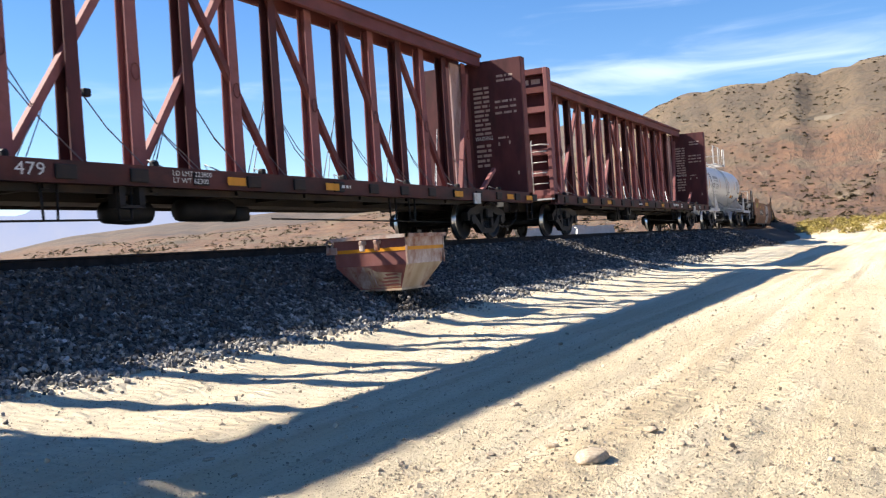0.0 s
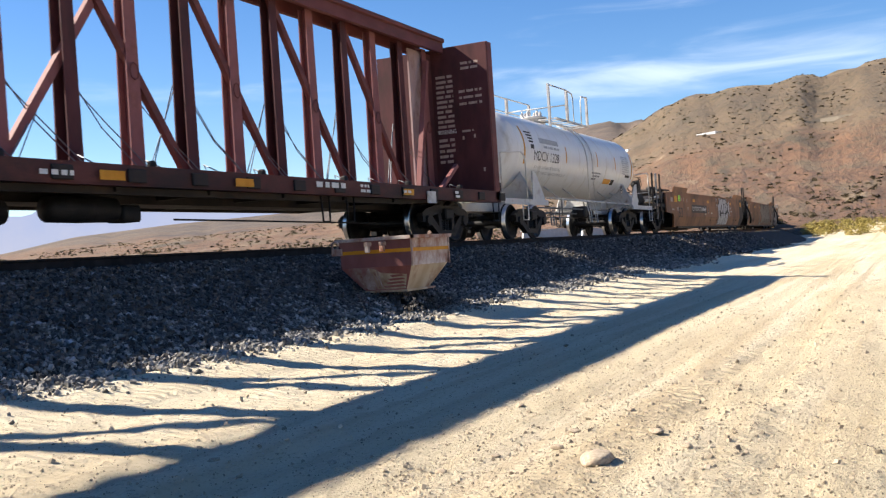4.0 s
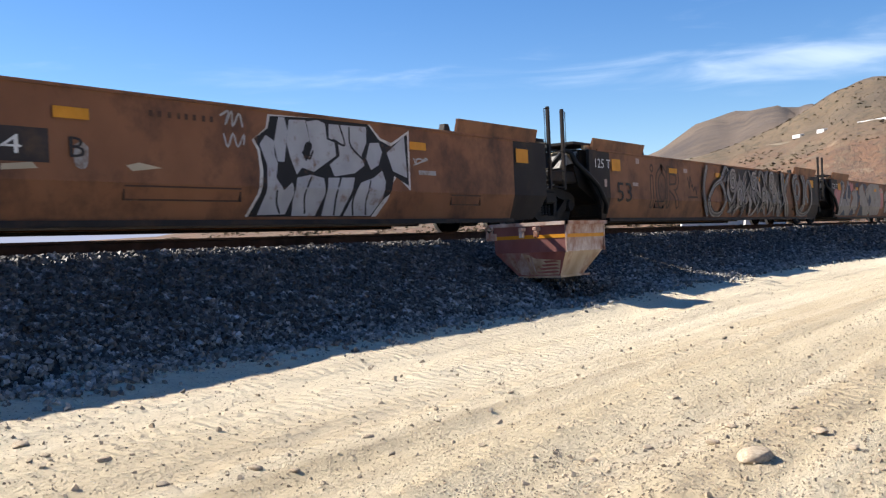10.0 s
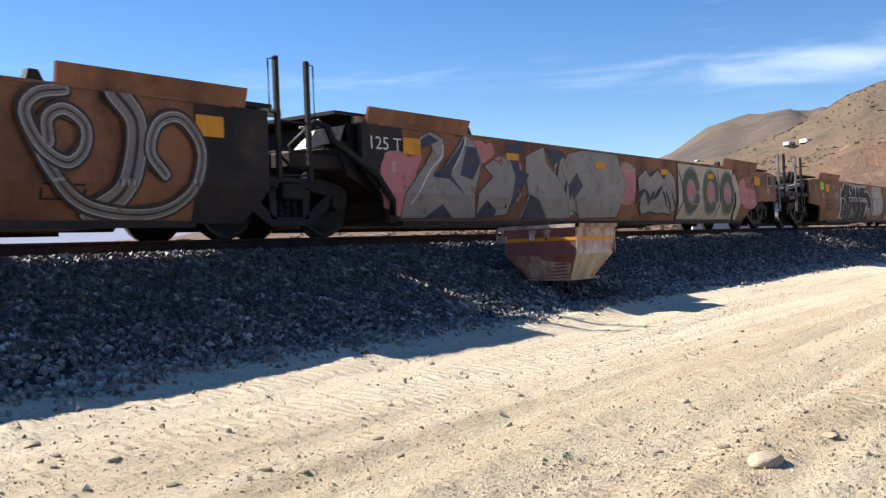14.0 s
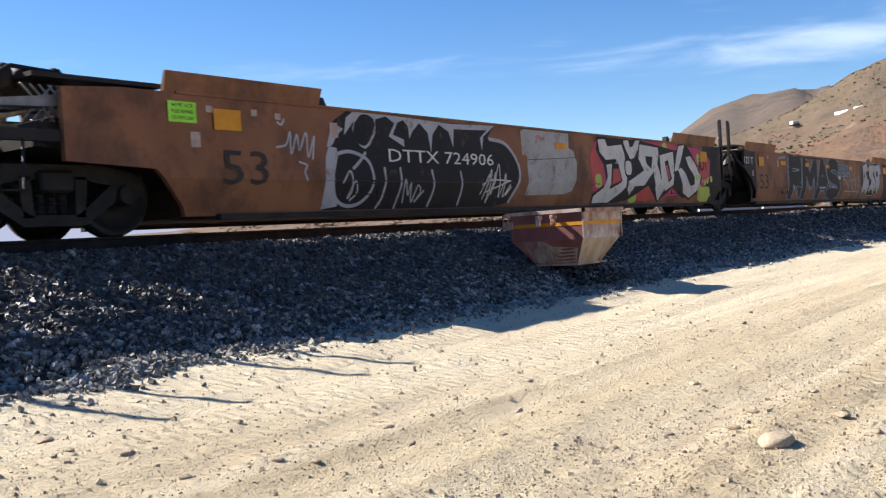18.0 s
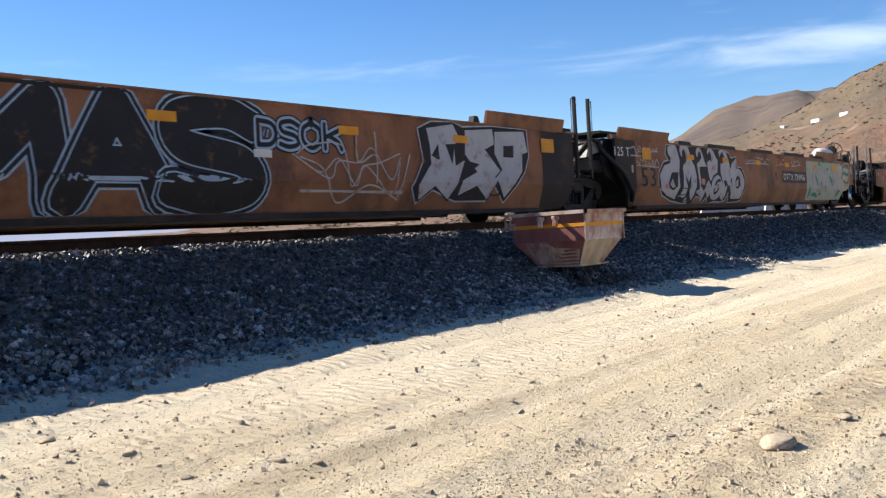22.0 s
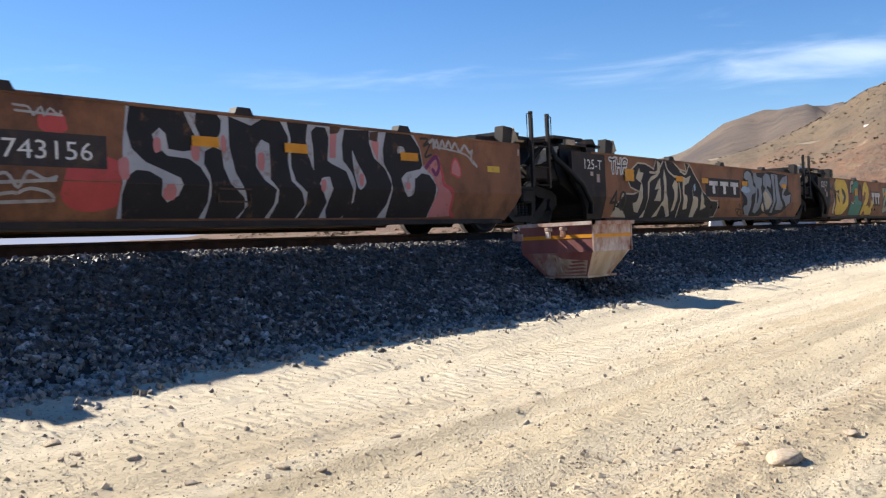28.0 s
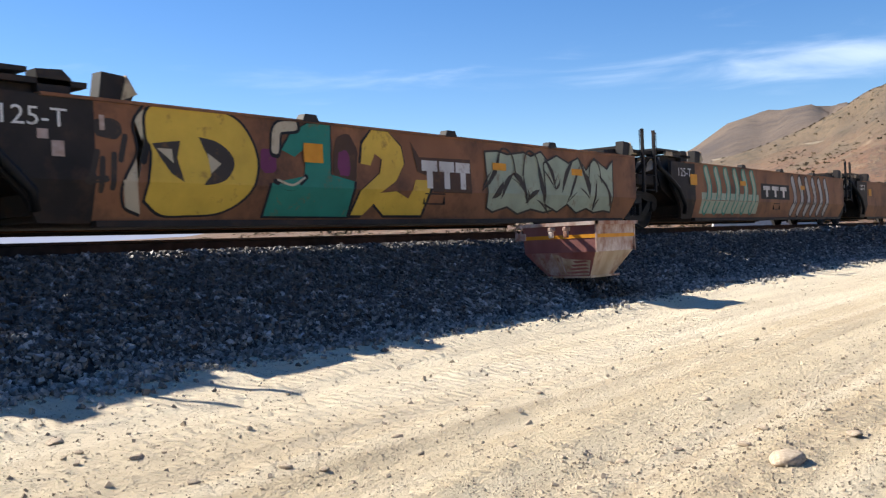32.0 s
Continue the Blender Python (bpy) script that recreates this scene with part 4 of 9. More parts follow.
GLYPHS = {
    "S": [[(0.95, 0.85), (0.6, 1), (0.1, 0.9), (0.15, 0.6), (0.8, 0.42), (0.9, 0.12), (0.45, 0), (0.02, 0.1)]],
    "I": [[(0.5, 0), (0.48, 0.72)], [(0.5, 0.98), (0.52, 0.99)]],
    "N": [[(0.05, 0), (0.1, 0.75)], [(0.1, 0.7), (0.5, 0.85), (0.85, 0.65), (0.95, 0)]],
    "K": [[(0.08, 0), (0.08, 1)], [(0.9, 0.8), (0.2, 0.5)], [(0.35, 0.5), (0.8, 0.3), (0.98, 0)]],
    "D": [[(0.1, 0.02), (0.12, 0.95)], [(0.12, 0.95), (0.75, 0.85), (0.95, 0.45), (0.7, 0.08), (0.1, 0.02)]],
    "E": [[(0.95, 0.9), (0.5, 1), (0.1, 0.8), (0.08, 0.3), (0.4, 0.02), (0.95, 0.1)], [(0.12, 0.52), (0.75, 0.55)]],
    "T": [[(0, 0.95), (0.5, 0.9), (1, 1)], [(0.5, 0.9), (0.45, 0.3), (0.55, 0)]],
    "A": [[(0.02, 0), (0.3, 0.6), (0.5, 1)], [(0.5, 1), (0.75, 0.5), (0.98, 0)], [(0.25, 0.36), (0.78, 0.36)]],
    "B": [[(0.1, 0), (0.12, 1)], [(0.12, 0.98), (0.8, 0.9), (0.75, 0.6), (0.15, 0.52)], [(0.15, 0.52), (0.9, 0.42), (0.85, 0.08), (0.1, 0.02)]],
    "R": [[(0.1, 0), (0.12, 1)], [(0.12, 0.98), (0.85, 0.9), (0.8, 0.55), (0.15, 0.48)], [(0.3, 0.46), (0.65, 0.3), (0.95, 0)]],
    "F": [[(0.1, 0), (0.2, 0.5), (0.15, 0.95)], [(0.15, 0.95), (0.6, 1), (0.98, 0.9)], [(0.15, 0.55), (0.8, 0.55)]],
    "U": [[(0.05, 1), (0.08, 0.25), (0.45, 0), (0.85, 0.2), (0.92, 1)]],
    "L": [[(0.1, 1), (0.12, 0.1), (0.5, 0.02), (0.95, 0.08)]],
    "J": [[(0, 0.95), (0.95, 0.9)], [(0.6, 0.9), (0.62, 0.3), (0.35, 0.02), (0, 0.1)]],
    "O": [[(0.5, 1), (0.08, 0.75), (0.08, 0.25), (0.5, 0), (0.92, 0.25), (0.92, 0.75), (0.5, 1)]],
    "M": [[(0.02, 0), (0.1, 0.95)], [(0.1, 0.95), (0.5, 0.4)], [(0.5, 0.4), (0.9, 0.95)], [(0.9, 0.95), (0.98, 0)]],
    "G": [[(0.92, 0.85), (0.5, 1), (0.08, 0.7), (0.1, 0.25), (0.5, 0), (0.9, 0.15), (0.92, 0.45)], [(0.92, 0.45), (0.55, 0.48)]],
    "4": [[(0.6, 1), (0.05, 0.35), (0.98, 0.35)], [(0.68, 0.6), (0.68, 0)]],
    "H": [[(0.08, 0), (0.08, 1)], [(0.9, 0), (0.9, 1)], [(0.08, 0.5), (0.9, 0.5)]],
    "1": [[(0.1, 0.75), (0.55, 1)], [(0.55, 1), (0.55, 0.05)], [(0.05, 0.04), (0.98, 0.04)]],
    "2": [[(0.05, 0.75), (0.3, 1), (0.75, 0.95), (0.85, 0.65), (0.4, 0.3), (0.05, 0.05)], [(0.05, 0.05), (0.98, 0.06)]],
}


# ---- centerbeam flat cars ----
# oxide red with the shade of inner faces and open channels in its colour
SHADED_OXIDE = surface("shaded_oxide_red", (0.062, 0.022, 0.024), (0.102, 0.036, 0.037), 3, 0.75, 0, 0.15, 40, (0.045, 0.024, 0.022), 2, 0.3, (1, 1, 0.4))
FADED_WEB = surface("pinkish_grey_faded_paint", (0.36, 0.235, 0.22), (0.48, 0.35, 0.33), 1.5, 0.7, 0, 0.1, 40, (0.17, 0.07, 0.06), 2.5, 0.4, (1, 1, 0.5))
SILL_RED = surface("sooty_red_sill", (0.060, 0.020, 0.018), (0.13, 0.042, 0.035), 1.2, 0.65, 0, 0.15, 50, (0.022, 0.018, 0.017), 0.9, 0.5, (0.6, 1, 1.4))


def beam_face(x0):
    """Places on the inner face of a bulkhead, seen from the load side: s runs from the middle of the car to its near edge."""
    return lambda s, z: (x0, -s, z)


def centerbeam(u, marks, number=None, reflectors=(2.4, 5.0, 9.9, 12.5, 17.6, 20.6, 21.9), limits=()):
    c = car("centerbeam_flatcar", u, "empty oxide red centerbeam lumber flat car with tall truss posts", "flat car")
    L = 22.5
    FIRST = 1.28        # place of the first post
    bm = bmesh.new()
    add_box(bm, 0, L, -1.46, 1.46, 1.04, 1.12)
    deck = part("deck", bm, RUST_RED, c)
    for s in (-1, 1):
        bm = bmesh.new()
        y0, y1 = (-1.5, -1.42) if s < 0 else (1.42, 1.5)
        add_box(bm, 0, L, y0, y1, 0.88, 1.13)
        add_box(bm, 0, L, min(s * 1.3, s * 1.5), max(s * 1.3, s * 1.5), 0.86, 0.885)
        part("side_sill", bm, SILL_RED, c)
        # stake pockets and winch housings along the sill
        bm = bmesh.new()
        add_box(bm, -0.16, 0.16, min(s * 1.5, s * 1.54), max(s * 1.5, s * 1.54), 0.9, 1.08, 0.012)
        first = part("stake_pocket", bm, SOOT, c)
        first.location = (0.95, 0, 0)
        for k in range(1, 19):
            same(first, c, (0.95 + k * 1.2, 0, 0))
        bm = bmesh.new()
        add_prism(bm, [(2.6, 0.87), (L - 2.6, 0.87), (L - 4.4, 0.77), (4.4, 0.77)], min(s * 1.2, s * 1.3), max(s * 1.2, s * 1.3))
        part("sill_web", bm, SOOT, c)
    boxes("center_sill", SOOT, c, (0.2, L - 0.2, -0.32, 0.32, 0.74, 1.04))
    # cross bearers below the deck
    for k in range(10):
        x = 3.2 + k * 1.8
        boxes("cross_bearer", SOOT, c, (x - 0.05, x + 0.05, -1.35, 1.35, 0.8, 1.04))
    # top chord
    bm = bmesh.new()
    add_box(bm, 0.3, L - 0.3, -0.42, 0.42, 4.80, 4.91, 0.02)
    add_box(bm, 0.3, L - 0.3, -0.36, -0.26, 4.56, 4.80)
    add_box(bm, 0.3, L - 0.3, 0.26, 0.36, 4.56, 4.80)
    part("top_chord", bm, RUST_RED, c)
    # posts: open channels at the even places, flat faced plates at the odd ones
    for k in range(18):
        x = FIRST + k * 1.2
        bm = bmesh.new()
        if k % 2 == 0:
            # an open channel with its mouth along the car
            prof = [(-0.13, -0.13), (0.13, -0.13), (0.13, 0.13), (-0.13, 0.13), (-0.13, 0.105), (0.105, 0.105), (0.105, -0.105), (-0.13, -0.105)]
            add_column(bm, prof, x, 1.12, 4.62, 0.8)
            # the shade inside the channel is also put into this darker red
            part("post", bm, SHADED_OXIDE, c, "dark open channel post")
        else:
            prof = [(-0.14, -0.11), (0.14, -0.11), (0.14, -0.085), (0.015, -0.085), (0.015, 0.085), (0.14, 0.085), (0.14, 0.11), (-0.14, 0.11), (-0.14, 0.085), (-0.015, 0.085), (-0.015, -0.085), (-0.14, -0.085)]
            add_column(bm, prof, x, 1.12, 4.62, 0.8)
            # bounced light on the flat plate is put into this paler red
            part("post", bm, PINK_RED, c, "red post plate in a lit tone")
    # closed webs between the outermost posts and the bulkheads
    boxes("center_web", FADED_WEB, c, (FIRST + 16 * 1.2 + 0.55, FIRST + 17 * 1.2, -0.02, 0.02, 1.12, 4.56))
    # this inner plate is added to shade the near half of the bulkhead
    boxes("center_web", SHADED_OXIDE, c, (FIRST + 17 * 1.2, L - 0.32, -0.02, 0.02, 1.12, 4.56))
    boxes("center_web", SHADED_OXIDE, c, (0.32, FIRST, -0.02, 0.02, 1.12, 4.56))
    # diagonals
    for k in (9, 7, 5, 3):
        bm = bmesh.new()
        x = FIRST + (k - 2) * 1.2
        add_beam(bm, (x, 0.03, 1.14), (x + 2.4, 0.03, 4.6), 0.13, 0.1)
        part("diagonal_brace", bm, PINK_RED, c)
    for k in (8, 10, 12, 14):
        bm = bmesh.new()
        x = FIRST + k * 1.2
        add_beam(bm, (x, -0.03, 4.6), (x + 2.4, -0.03, 1.14), 0.13, 0.1)
        part("diagonal_brace", bm, RUST_RED, c)
    for x, dx in ((L - 0.95, 0.75), (1.2, -0.9)):
        bm = bmesh.new()
        add_beam(bm, (x - dx, -0.2, 1.16), (x, -0.2, 4.3), 0.1, 0.12)
        add_beam(bm, (x - dx * 1.4, -0.9, 1.16), (x - dx * 0.2, -0.9, 1.75), 0.09, 0.09)
        part("end_brace", bm, PINK_RED, c)
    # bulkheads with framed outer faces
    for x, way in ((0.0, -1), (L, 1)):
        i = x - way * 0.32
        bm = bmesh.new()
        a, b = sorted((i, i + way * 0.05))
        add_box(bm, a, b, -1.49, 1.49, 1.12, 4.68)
        # darker red stands for the shade on the panel's inner face
        part("bulkhead_panel", bm, SHADED_OXIDE, c)
        for yy in (-1.5, 1.38):
            bm = bmesh.new()
            a, b = sorted((i + way * 0.05 if yy < 0 else x - way * 0.09, x))
            add_box(bm, a, b, yy, yy + 0.12, 0.9, 4.7, 0.01)
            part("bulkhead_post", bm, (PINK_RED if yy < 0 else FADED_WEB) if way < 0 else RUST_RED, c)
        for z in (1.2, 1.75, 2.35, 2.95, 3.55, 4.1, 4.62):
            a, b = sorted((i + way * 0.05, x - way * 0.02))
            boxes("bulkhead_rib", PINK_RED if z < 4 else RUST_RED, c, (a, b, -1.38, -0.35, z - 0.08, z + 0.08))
        bm = bmesh.new()
        for z in (1.45, 1.75, 2.05, 2.35):
            add_rod(bm, [(x + way * 0.06, -1.36, z), (x + way * 0.06, -0.9, z)], 0.014)
        add_rod(bm, [(x + way * 0.07, -0.92, 1.2), (x + way * 0.07, -0.92, 2.6), (x + way * 0.02, -0.92, 2.66)], 0.018)
        add_rod(bm, [(x + way * 0.02, -0.92, 2.55), (x + way * 0.05, -1.2, 2.55), (x + way * 0.05, -1.45, 2.52)], 0.016)
        part("ladder", bm, GREYWHITE, c, "pale grab irons", True)
        boxes("end_step", GREYWHITE, c, (min(x, x + way * 0.22), max(x, x + way * 0.22), -1.5, -0.6, 0.98, 1.02))
        bm = bmesh.new()
        stirrup(bm, x - way * 0.1, -way)
        part("stirrup", bm, SOOT, c, "", True)
        if way < 0:
            bars("end_number", LETTER_DIM, c, [(-1.2, 4.3, 1.5, 0.14)], lambda a, z: (i - 0.056, a, z), seed=4)
        # writing on the inner face
        f = beam_face(i - way * 0.006)
        if way > 0:
            bars("warning_text", LETTER_DIM, c, [(0.12, 1.9 + 0.13 * q, 0.42, 0.07) for q in range(5)] + [(0.12, 2.75 + 0.12 * q, 0.45, 0.065) for q in range(11)], f, seed=3)
            bars("stencil_text", LETTER_DIM, c, [(0.72, 3.25 + 0.15 * q, 0.6, 0.06) for q in range(3)] + [(0.8, 4.1, 0.45, 0.06), (0.8, 4.22, 0.5, 0.06), (0.75, 2.6, 0.3, 0.05)], f, seed=5)
            lettering("warning_title", "WARNING", LETTER_WHITE, c, 0.1, 2.6, 0.11, 0.5, f)
            f2 = beam_face(i - way * 0.007)
            for s, z in ((0.75, 2.42), (1.05, 2.44), (1.25, 1.62)):
                patch("paint_mark", LETTER_DIM, c, s, s + 0.05, z, z + 0.09, f2)
    # slack lashing cables run in pairs from the posts down to the deck
    rnd = random.Random(int(u * 10))
    for k in range(17):
        x = FIRST + k * 1.2
        lines = []
        for way in ((1,) if k % 2 == 0 else (1, -1)):
            top, foot = (x + 0.1, x + 1.3) if way > 0 else (x + 1.1, x + 0.05)
            for q in range(2):
                z = 2.75 + rnd.uniform(-0.12, 0.12) - 0.1 * q
                e = foot + way * (0.09 * q + rnd.uniform(-0.08, 0.08))
                m = 0.5 * (top + e)
                lines.append(([(top, 0.14, z), (m - way * 0.05, 0.0, 1.9 + rnd.uniform(-0.06, 0.02)), (e, -0.25, 1.14)], 0.010))
        if k in (1, 6, 11):
            bm = bmesh.new()
            add_box(bm, x + 0.32, x + 0.46, 0.02, 0.12, 2.3, 2.42, 0.02)
            part("cable_buckle", bm, BLACK, c)
        if rnd.random() < 0.5:
            lines.append(([(x + 0.4, -1.3, 1.14), (x + 0.5, -0.9, 1.3), (x + 0.7, -0.8, 1.2), (x + 0.9, -1.2, 1.14)], 0.01))
        for line, r in lines:
            bm = bmesh.new()
            add_rod(bm, line, r, 4)
            part("lashing_cable", bm, CABLE, c, "thin slack steel lashing cable")
    for k in range(0, 18, 2):
        x = FIRST + k * 1.2 + 0.15
        bm = bmesh.new()
        add_box(bm, x, x + 0.1, -1.35, -1.22, 1.12, 1.24, 0.03)
        part("winch", bm, GRIME, c)
    # tie rings on the flat faced posts
    for k in range(1, 18, 2):
        x = FIRST + k * 1.2
        ring = [(x + 0.09 * math.cos(a), -0.125, 2.75 + 0.13 * math.sin(a)) for a in np.linspace(0, 6.28, 9)[:-1]]
        bm = bmesh.new()
        add_rod(bm, ring, 0.012, 4, True)
        part("tie_ring", bm, RUST_RED, c)
    # markings on the sill
    for x in reflectors:
        patch("reflector", YELLOW, c, x, x + 0.42, 0.92, 1.04, lambda a, b: (a, -1.545, b), "yellow reflective strip")
    bars("sill_text", LETTER_WHITE, c, marks, lambda a, b: (a, -1.546, b), seed=8)
    if number:
        lettering("car_number", number[0], LETTER_WHITE, c, number[1], 0.93, 0.15, 0.42, lambda a, b: (a, -1.546, b))
    for k, words in enumerate(limits):
        lettering("sill_text", words, LETTER_WHITE, c, 8.75, 1.015 - k * 0.095, 0.07, 0.8 if k == 0 else 0.72, lambda a, b: (a, -1.546, b))
    boxes("routing_card", GREYWHITE, c, (18.6, 18.95, -1.56, -1.53, 0.78, 1.02))
    # brake gear below
    bm = bmesh.new()
    add_lathe(bm, [(0.02, 8.35), (0.15, 8.4), (0.17, 8.8), (0.15, 9.2), (0.02, 9.25)], "x", 16, (0, -0.62, 0.58))
    part("air_reservoir", bm, GRIME, c, "", True)
    bm = bmesh.new()
    add_lathe(bm, [(0.02, 9.75), (0.17, 9.8), (0.18, 10.3), (0.17, 10.9), (0.02, 10.95)], "x", 14, (0, -0.7, 0.62))
    add_box(bm, 10.95, 11.3, -0.85, -0.5, 0.45, 0.68, 0.03)
    part("brake_cylinder", bm, GRIME, c, "", True)
    rods("brake_rod", GRIME, c, [(2.6, -0.75, 0.42), (8.2, -0.75, 0.47)], r=0.016)
    rods("brake_rod", GRIME, c, [(12.2, -0.6, 0.5), (19.5, -0.6, 0.42)], r=0.016)
    for x in (6.7, 7.9, 15.0, 15.8):
        rods("sill_hanger", GRIME, c, [(x, -1.35, 0.86), (x + 0.02, -1.36, 0.42), (x + 0.23, -1.36, 0.42), (x + 0.25, -1.35, 0.86)], r=0.018)
    boxes("hand_brake_step", GRIME, c, (7.9, 8.0, -1.4, -1.2, 0.6, 0.86), (8.25, 8.35, -1.4, -1.2, 0.6, 0.86), (7.9, 8.35, -1.4, -1.2, 0.58, 0.62))
    truck(c, 2.1)
    truck(c, L - 2.1)
    coupler(c, 0, -1)
    coupler(c, L, 1)
    return c


centerbeam(1.25, [(13.0, 0.97, 0.3, 0.05)], ("479", 6.2), limits=("LD LMT 223800", "LT WT 62300"))
centerbeam(25.45, [(9.0, 0.95, 0.5, 0.06), (16.0, 0.93, 0.35, 0.05), (16.0, 1.02, 0.3, 0.05), (17.6, 0.96, 0.3, 0.05), (14.6, 0.98, 0.9, 0.09), (19.9, 1.0, 0.22, 0.06), (19.92, 0.92, 0.22, 0.05)], None, (2.4, 5.0, 9.9, 12.5, 17.6))


# ---- tank car ----
TANK_U, TANK_R, TANK_Z = 47.9, 1.13, 2.38


def tank_face(x, z):
    """Painted on the tank's near side: z is measured along the curve from the middle height."""
    a = (z - TANK_Z) / TANK_R
    return (x, -(TANK_R + 0.006) * math.cos(a), TANK_Z + (TANK_R + 0.006) * math.sin(a))


def tank_car():
    c = car("tank_car", TANK_U, "white acid tank car with orange stripes and a dome platform", "tank car")
    x0, x1 = 2.3, 13.5
    prof = [(0.001, x0 - 0.72)]
    prof += [(TANK_R * math.sin(a), x0 - 0.72 * math.cos(a)) for a in np.linspace(0.12, math.pi / 2, 12)]
    prof += [(TANK_R, x) for x in np.linspace(x0, x1, 10)[1:]]
    prof += [(TANK_R * math.cos(a), x1 + 0.72 * math.sin(a)) for a in np.linspace(0, math.pi / 2 - 0.12, 12)[1:]]
    prof += [(0.001, x1 + 0.72)]
    bm = bmesh.new()
    add_lathe(bm, prof, "x", 64, (0, 0, TANK_Z))
    part("tank_shell", bm, TANKWHITE, c, "", True)
    # weld seams and the two straps of the ladder
    for x in (2.31, 5.0, 10.2, 13.49):
        bm = bmesh.new()
        add_lathe(bm, [(TANK_R, x - 0.015), (TANK_R + 0.006, x), (TANK_R, x + 0.015)], "x", 64, (0, 0, TANK_Z))
        part("weld_seam", bm, TANKWHITE, c, "", True)
    for x in (7.95, 8.5):
        arc = [(x, -(TANK_R + 0.05) * math.cos(a), TANK_Z + (TANK_R + 0.05) * math.sin(a)) for a in np.linspace(0.1, 1.35, 12)]
        rods("ladder_rail", GREYWHITE, c, [(x, -TANK_R - 0.05, 1.0), (x, -TANK_R - 0.06, 2.3)] + arc, r=0.02)
    bm = bmesh.new()
    for x in (7.6, 8.2):
        add_rod(bm, [(x, -1.2, 1.02), (x + 0.12, -1.24, 0.62), (x + 0.1, -1.25, 0.42), (x + 0.3, -1.25, 0.4), (x + 0.32, -1.24, 0.62), (x + 0.25, -1.2, 1.02)], 0.016)
    part("ladder_rung", bm, GREYWHITE, c, "", True)
    # dome and platform
    bm = bmesh.new()
    add_lathe(bm, [(0.42, TANK_Z + TANK_R - 0.12), (0.42, TANK_Z + TANK_R + 0.1), (0.47, TANK_Z + TANK_R + 0.1), (0.47, TANK_Z + TANK_R + 0.15), (0.3, TANK_Z + TANK_R + 0.19), (0.02, TANK_Z + TANK_R + 0.2)], "z", 24, (6.4, 0, 0))
    part("manway", bm, GREYWHITE, c, "", True)
    bm = bmesh.new()
    for a in range(6):
        add_lathe(bm, [(0.05, TANK_Z + TANK_R + 0.15), (0.05, TANK_Z + TANK_R + 0.3), (0.02, TANK_Z + TANK_R + 0.36)], "z", 8, (6.4 + 0.28 * math.cos(a * 1.05), 0.28 * math.sin(a * 1.05), 0))
    part("valve", bm, GREYWHITE, c)
    for yy in (-1.0, -0.5, 0.42, 0.92):
        boxes("platform_beam", GREYWHITE, c, (5.9, 8.9, yy, yy + 0.08, TANK_Z + TANK_R - 0.02, TANK_Z + TANK_R + 0.03))
    for q in range(7):
        for yy in (-0.92, 0.5):
            boxes("platform_slat", GREYWHITE, c, (5.9 + q * 0.49, 5.94 + q * 0.49, yy, yy + 0.42, TANK_Z + TANK_R - 0.01, TANK_Z + TANK_R + 0.02))
    zt = TANK_Z + TANK_R
    for x, w in ((5.3, 0.1), (6.9, 0.13), (8.85, 0.11)):
        boxes("platform_post", GREYWHITE, c, (x - w / 2, x + w / 2, -1.02, -0.96, zt - 0.3 if x < 5.5 else zt, zt + 0.95), (x - w / 2, x + w / 2, 0.96, 1.02, zt, zt + 0.95))
    rods("platform_rail", GREYWHITE, c, [(5.3, -0.99, zt + 0.93), (6.9, -0.99, zt + 0.95), (7.4, -0.99, zt + 0.9), (7.5, -0.99, zt + 0.75), (7.5, -0.99, zt)], [(8.85, -0.99, zt + 0.95), (8.35, -0.99, zt + 0.92), (8.25, -0.99, zt + 0.75), (8.25, -0.99, zt)],
         [(5.3, 0.99, zt + 0.93), (8.85, 0.99, zt + 0.95)], [(5.3, 0.99, zt + 0.5), (8.85, 0.99, zt + 0.5)], [(5.3, -0.99, zt + 0.2), (5.6, -0.9, zt + 0.75), (5.9, -0.8, zt + 0.75)], [(6.9, 0.99, zt + 0.5), (6.9, -0.99, zt + 0.5)], r=0.02)
    # stub sills, platforms and saddles at both ends
    for a, b, way, xc in ((0.35, 3.4, -1, 3.18), (12.0, 14.6, 1, 12.75)):
        boxes("stub_sill", GREYWHITE, c, (a, b, -0.32, 0.32, 0.75, 1.15))
        e = a if way < 0 else b
        bm = bmesh.new()
        # gratings of flat bars
        for q in (-1.43, -1.33, -1.23, -1.13, -1.03, 1.0, 1.1, 1.2, 1.3, 1.4):
            add_box(bm, a, b, q, q + 0.035, 0.93, 0.97)
        for q in range(4):
            add_box(bm, e - way * (0.04 + q * 0.09) - 0.015, e - way * (0.04 + q * 0.09) + 0.015, -1.44, 1.44, 0.93, 0.97)
        add_box(bm, a, b, -1.48, -1.44, 0.84, 0.98)
        add_box(bm, a, b, 1.44, 1.48, 0.84, 0.98)
        part("end_platform", bm, GREYWHITE, c)
        inner = b if way < 0 else a
        for yy in (-1.4, 1.37):
            bm = bmesh.new()
            add_prism(bm, [(inner - way * 0.02, 0.97), (inner + way * 0.95, 0.97), (inner + way * 0.86, 1.75), (inner + way * 0.62, 1.7)], yy, yy + 0.03)
            part("saddle_gusset", bm, GREYWHITE, c)
        bm = bmesh.new()
        s = inner + way * 0.65
        ring = [(TANK_R + 0.01, s - 0.35), (TANK_R + 0.02, s + 0.35)]
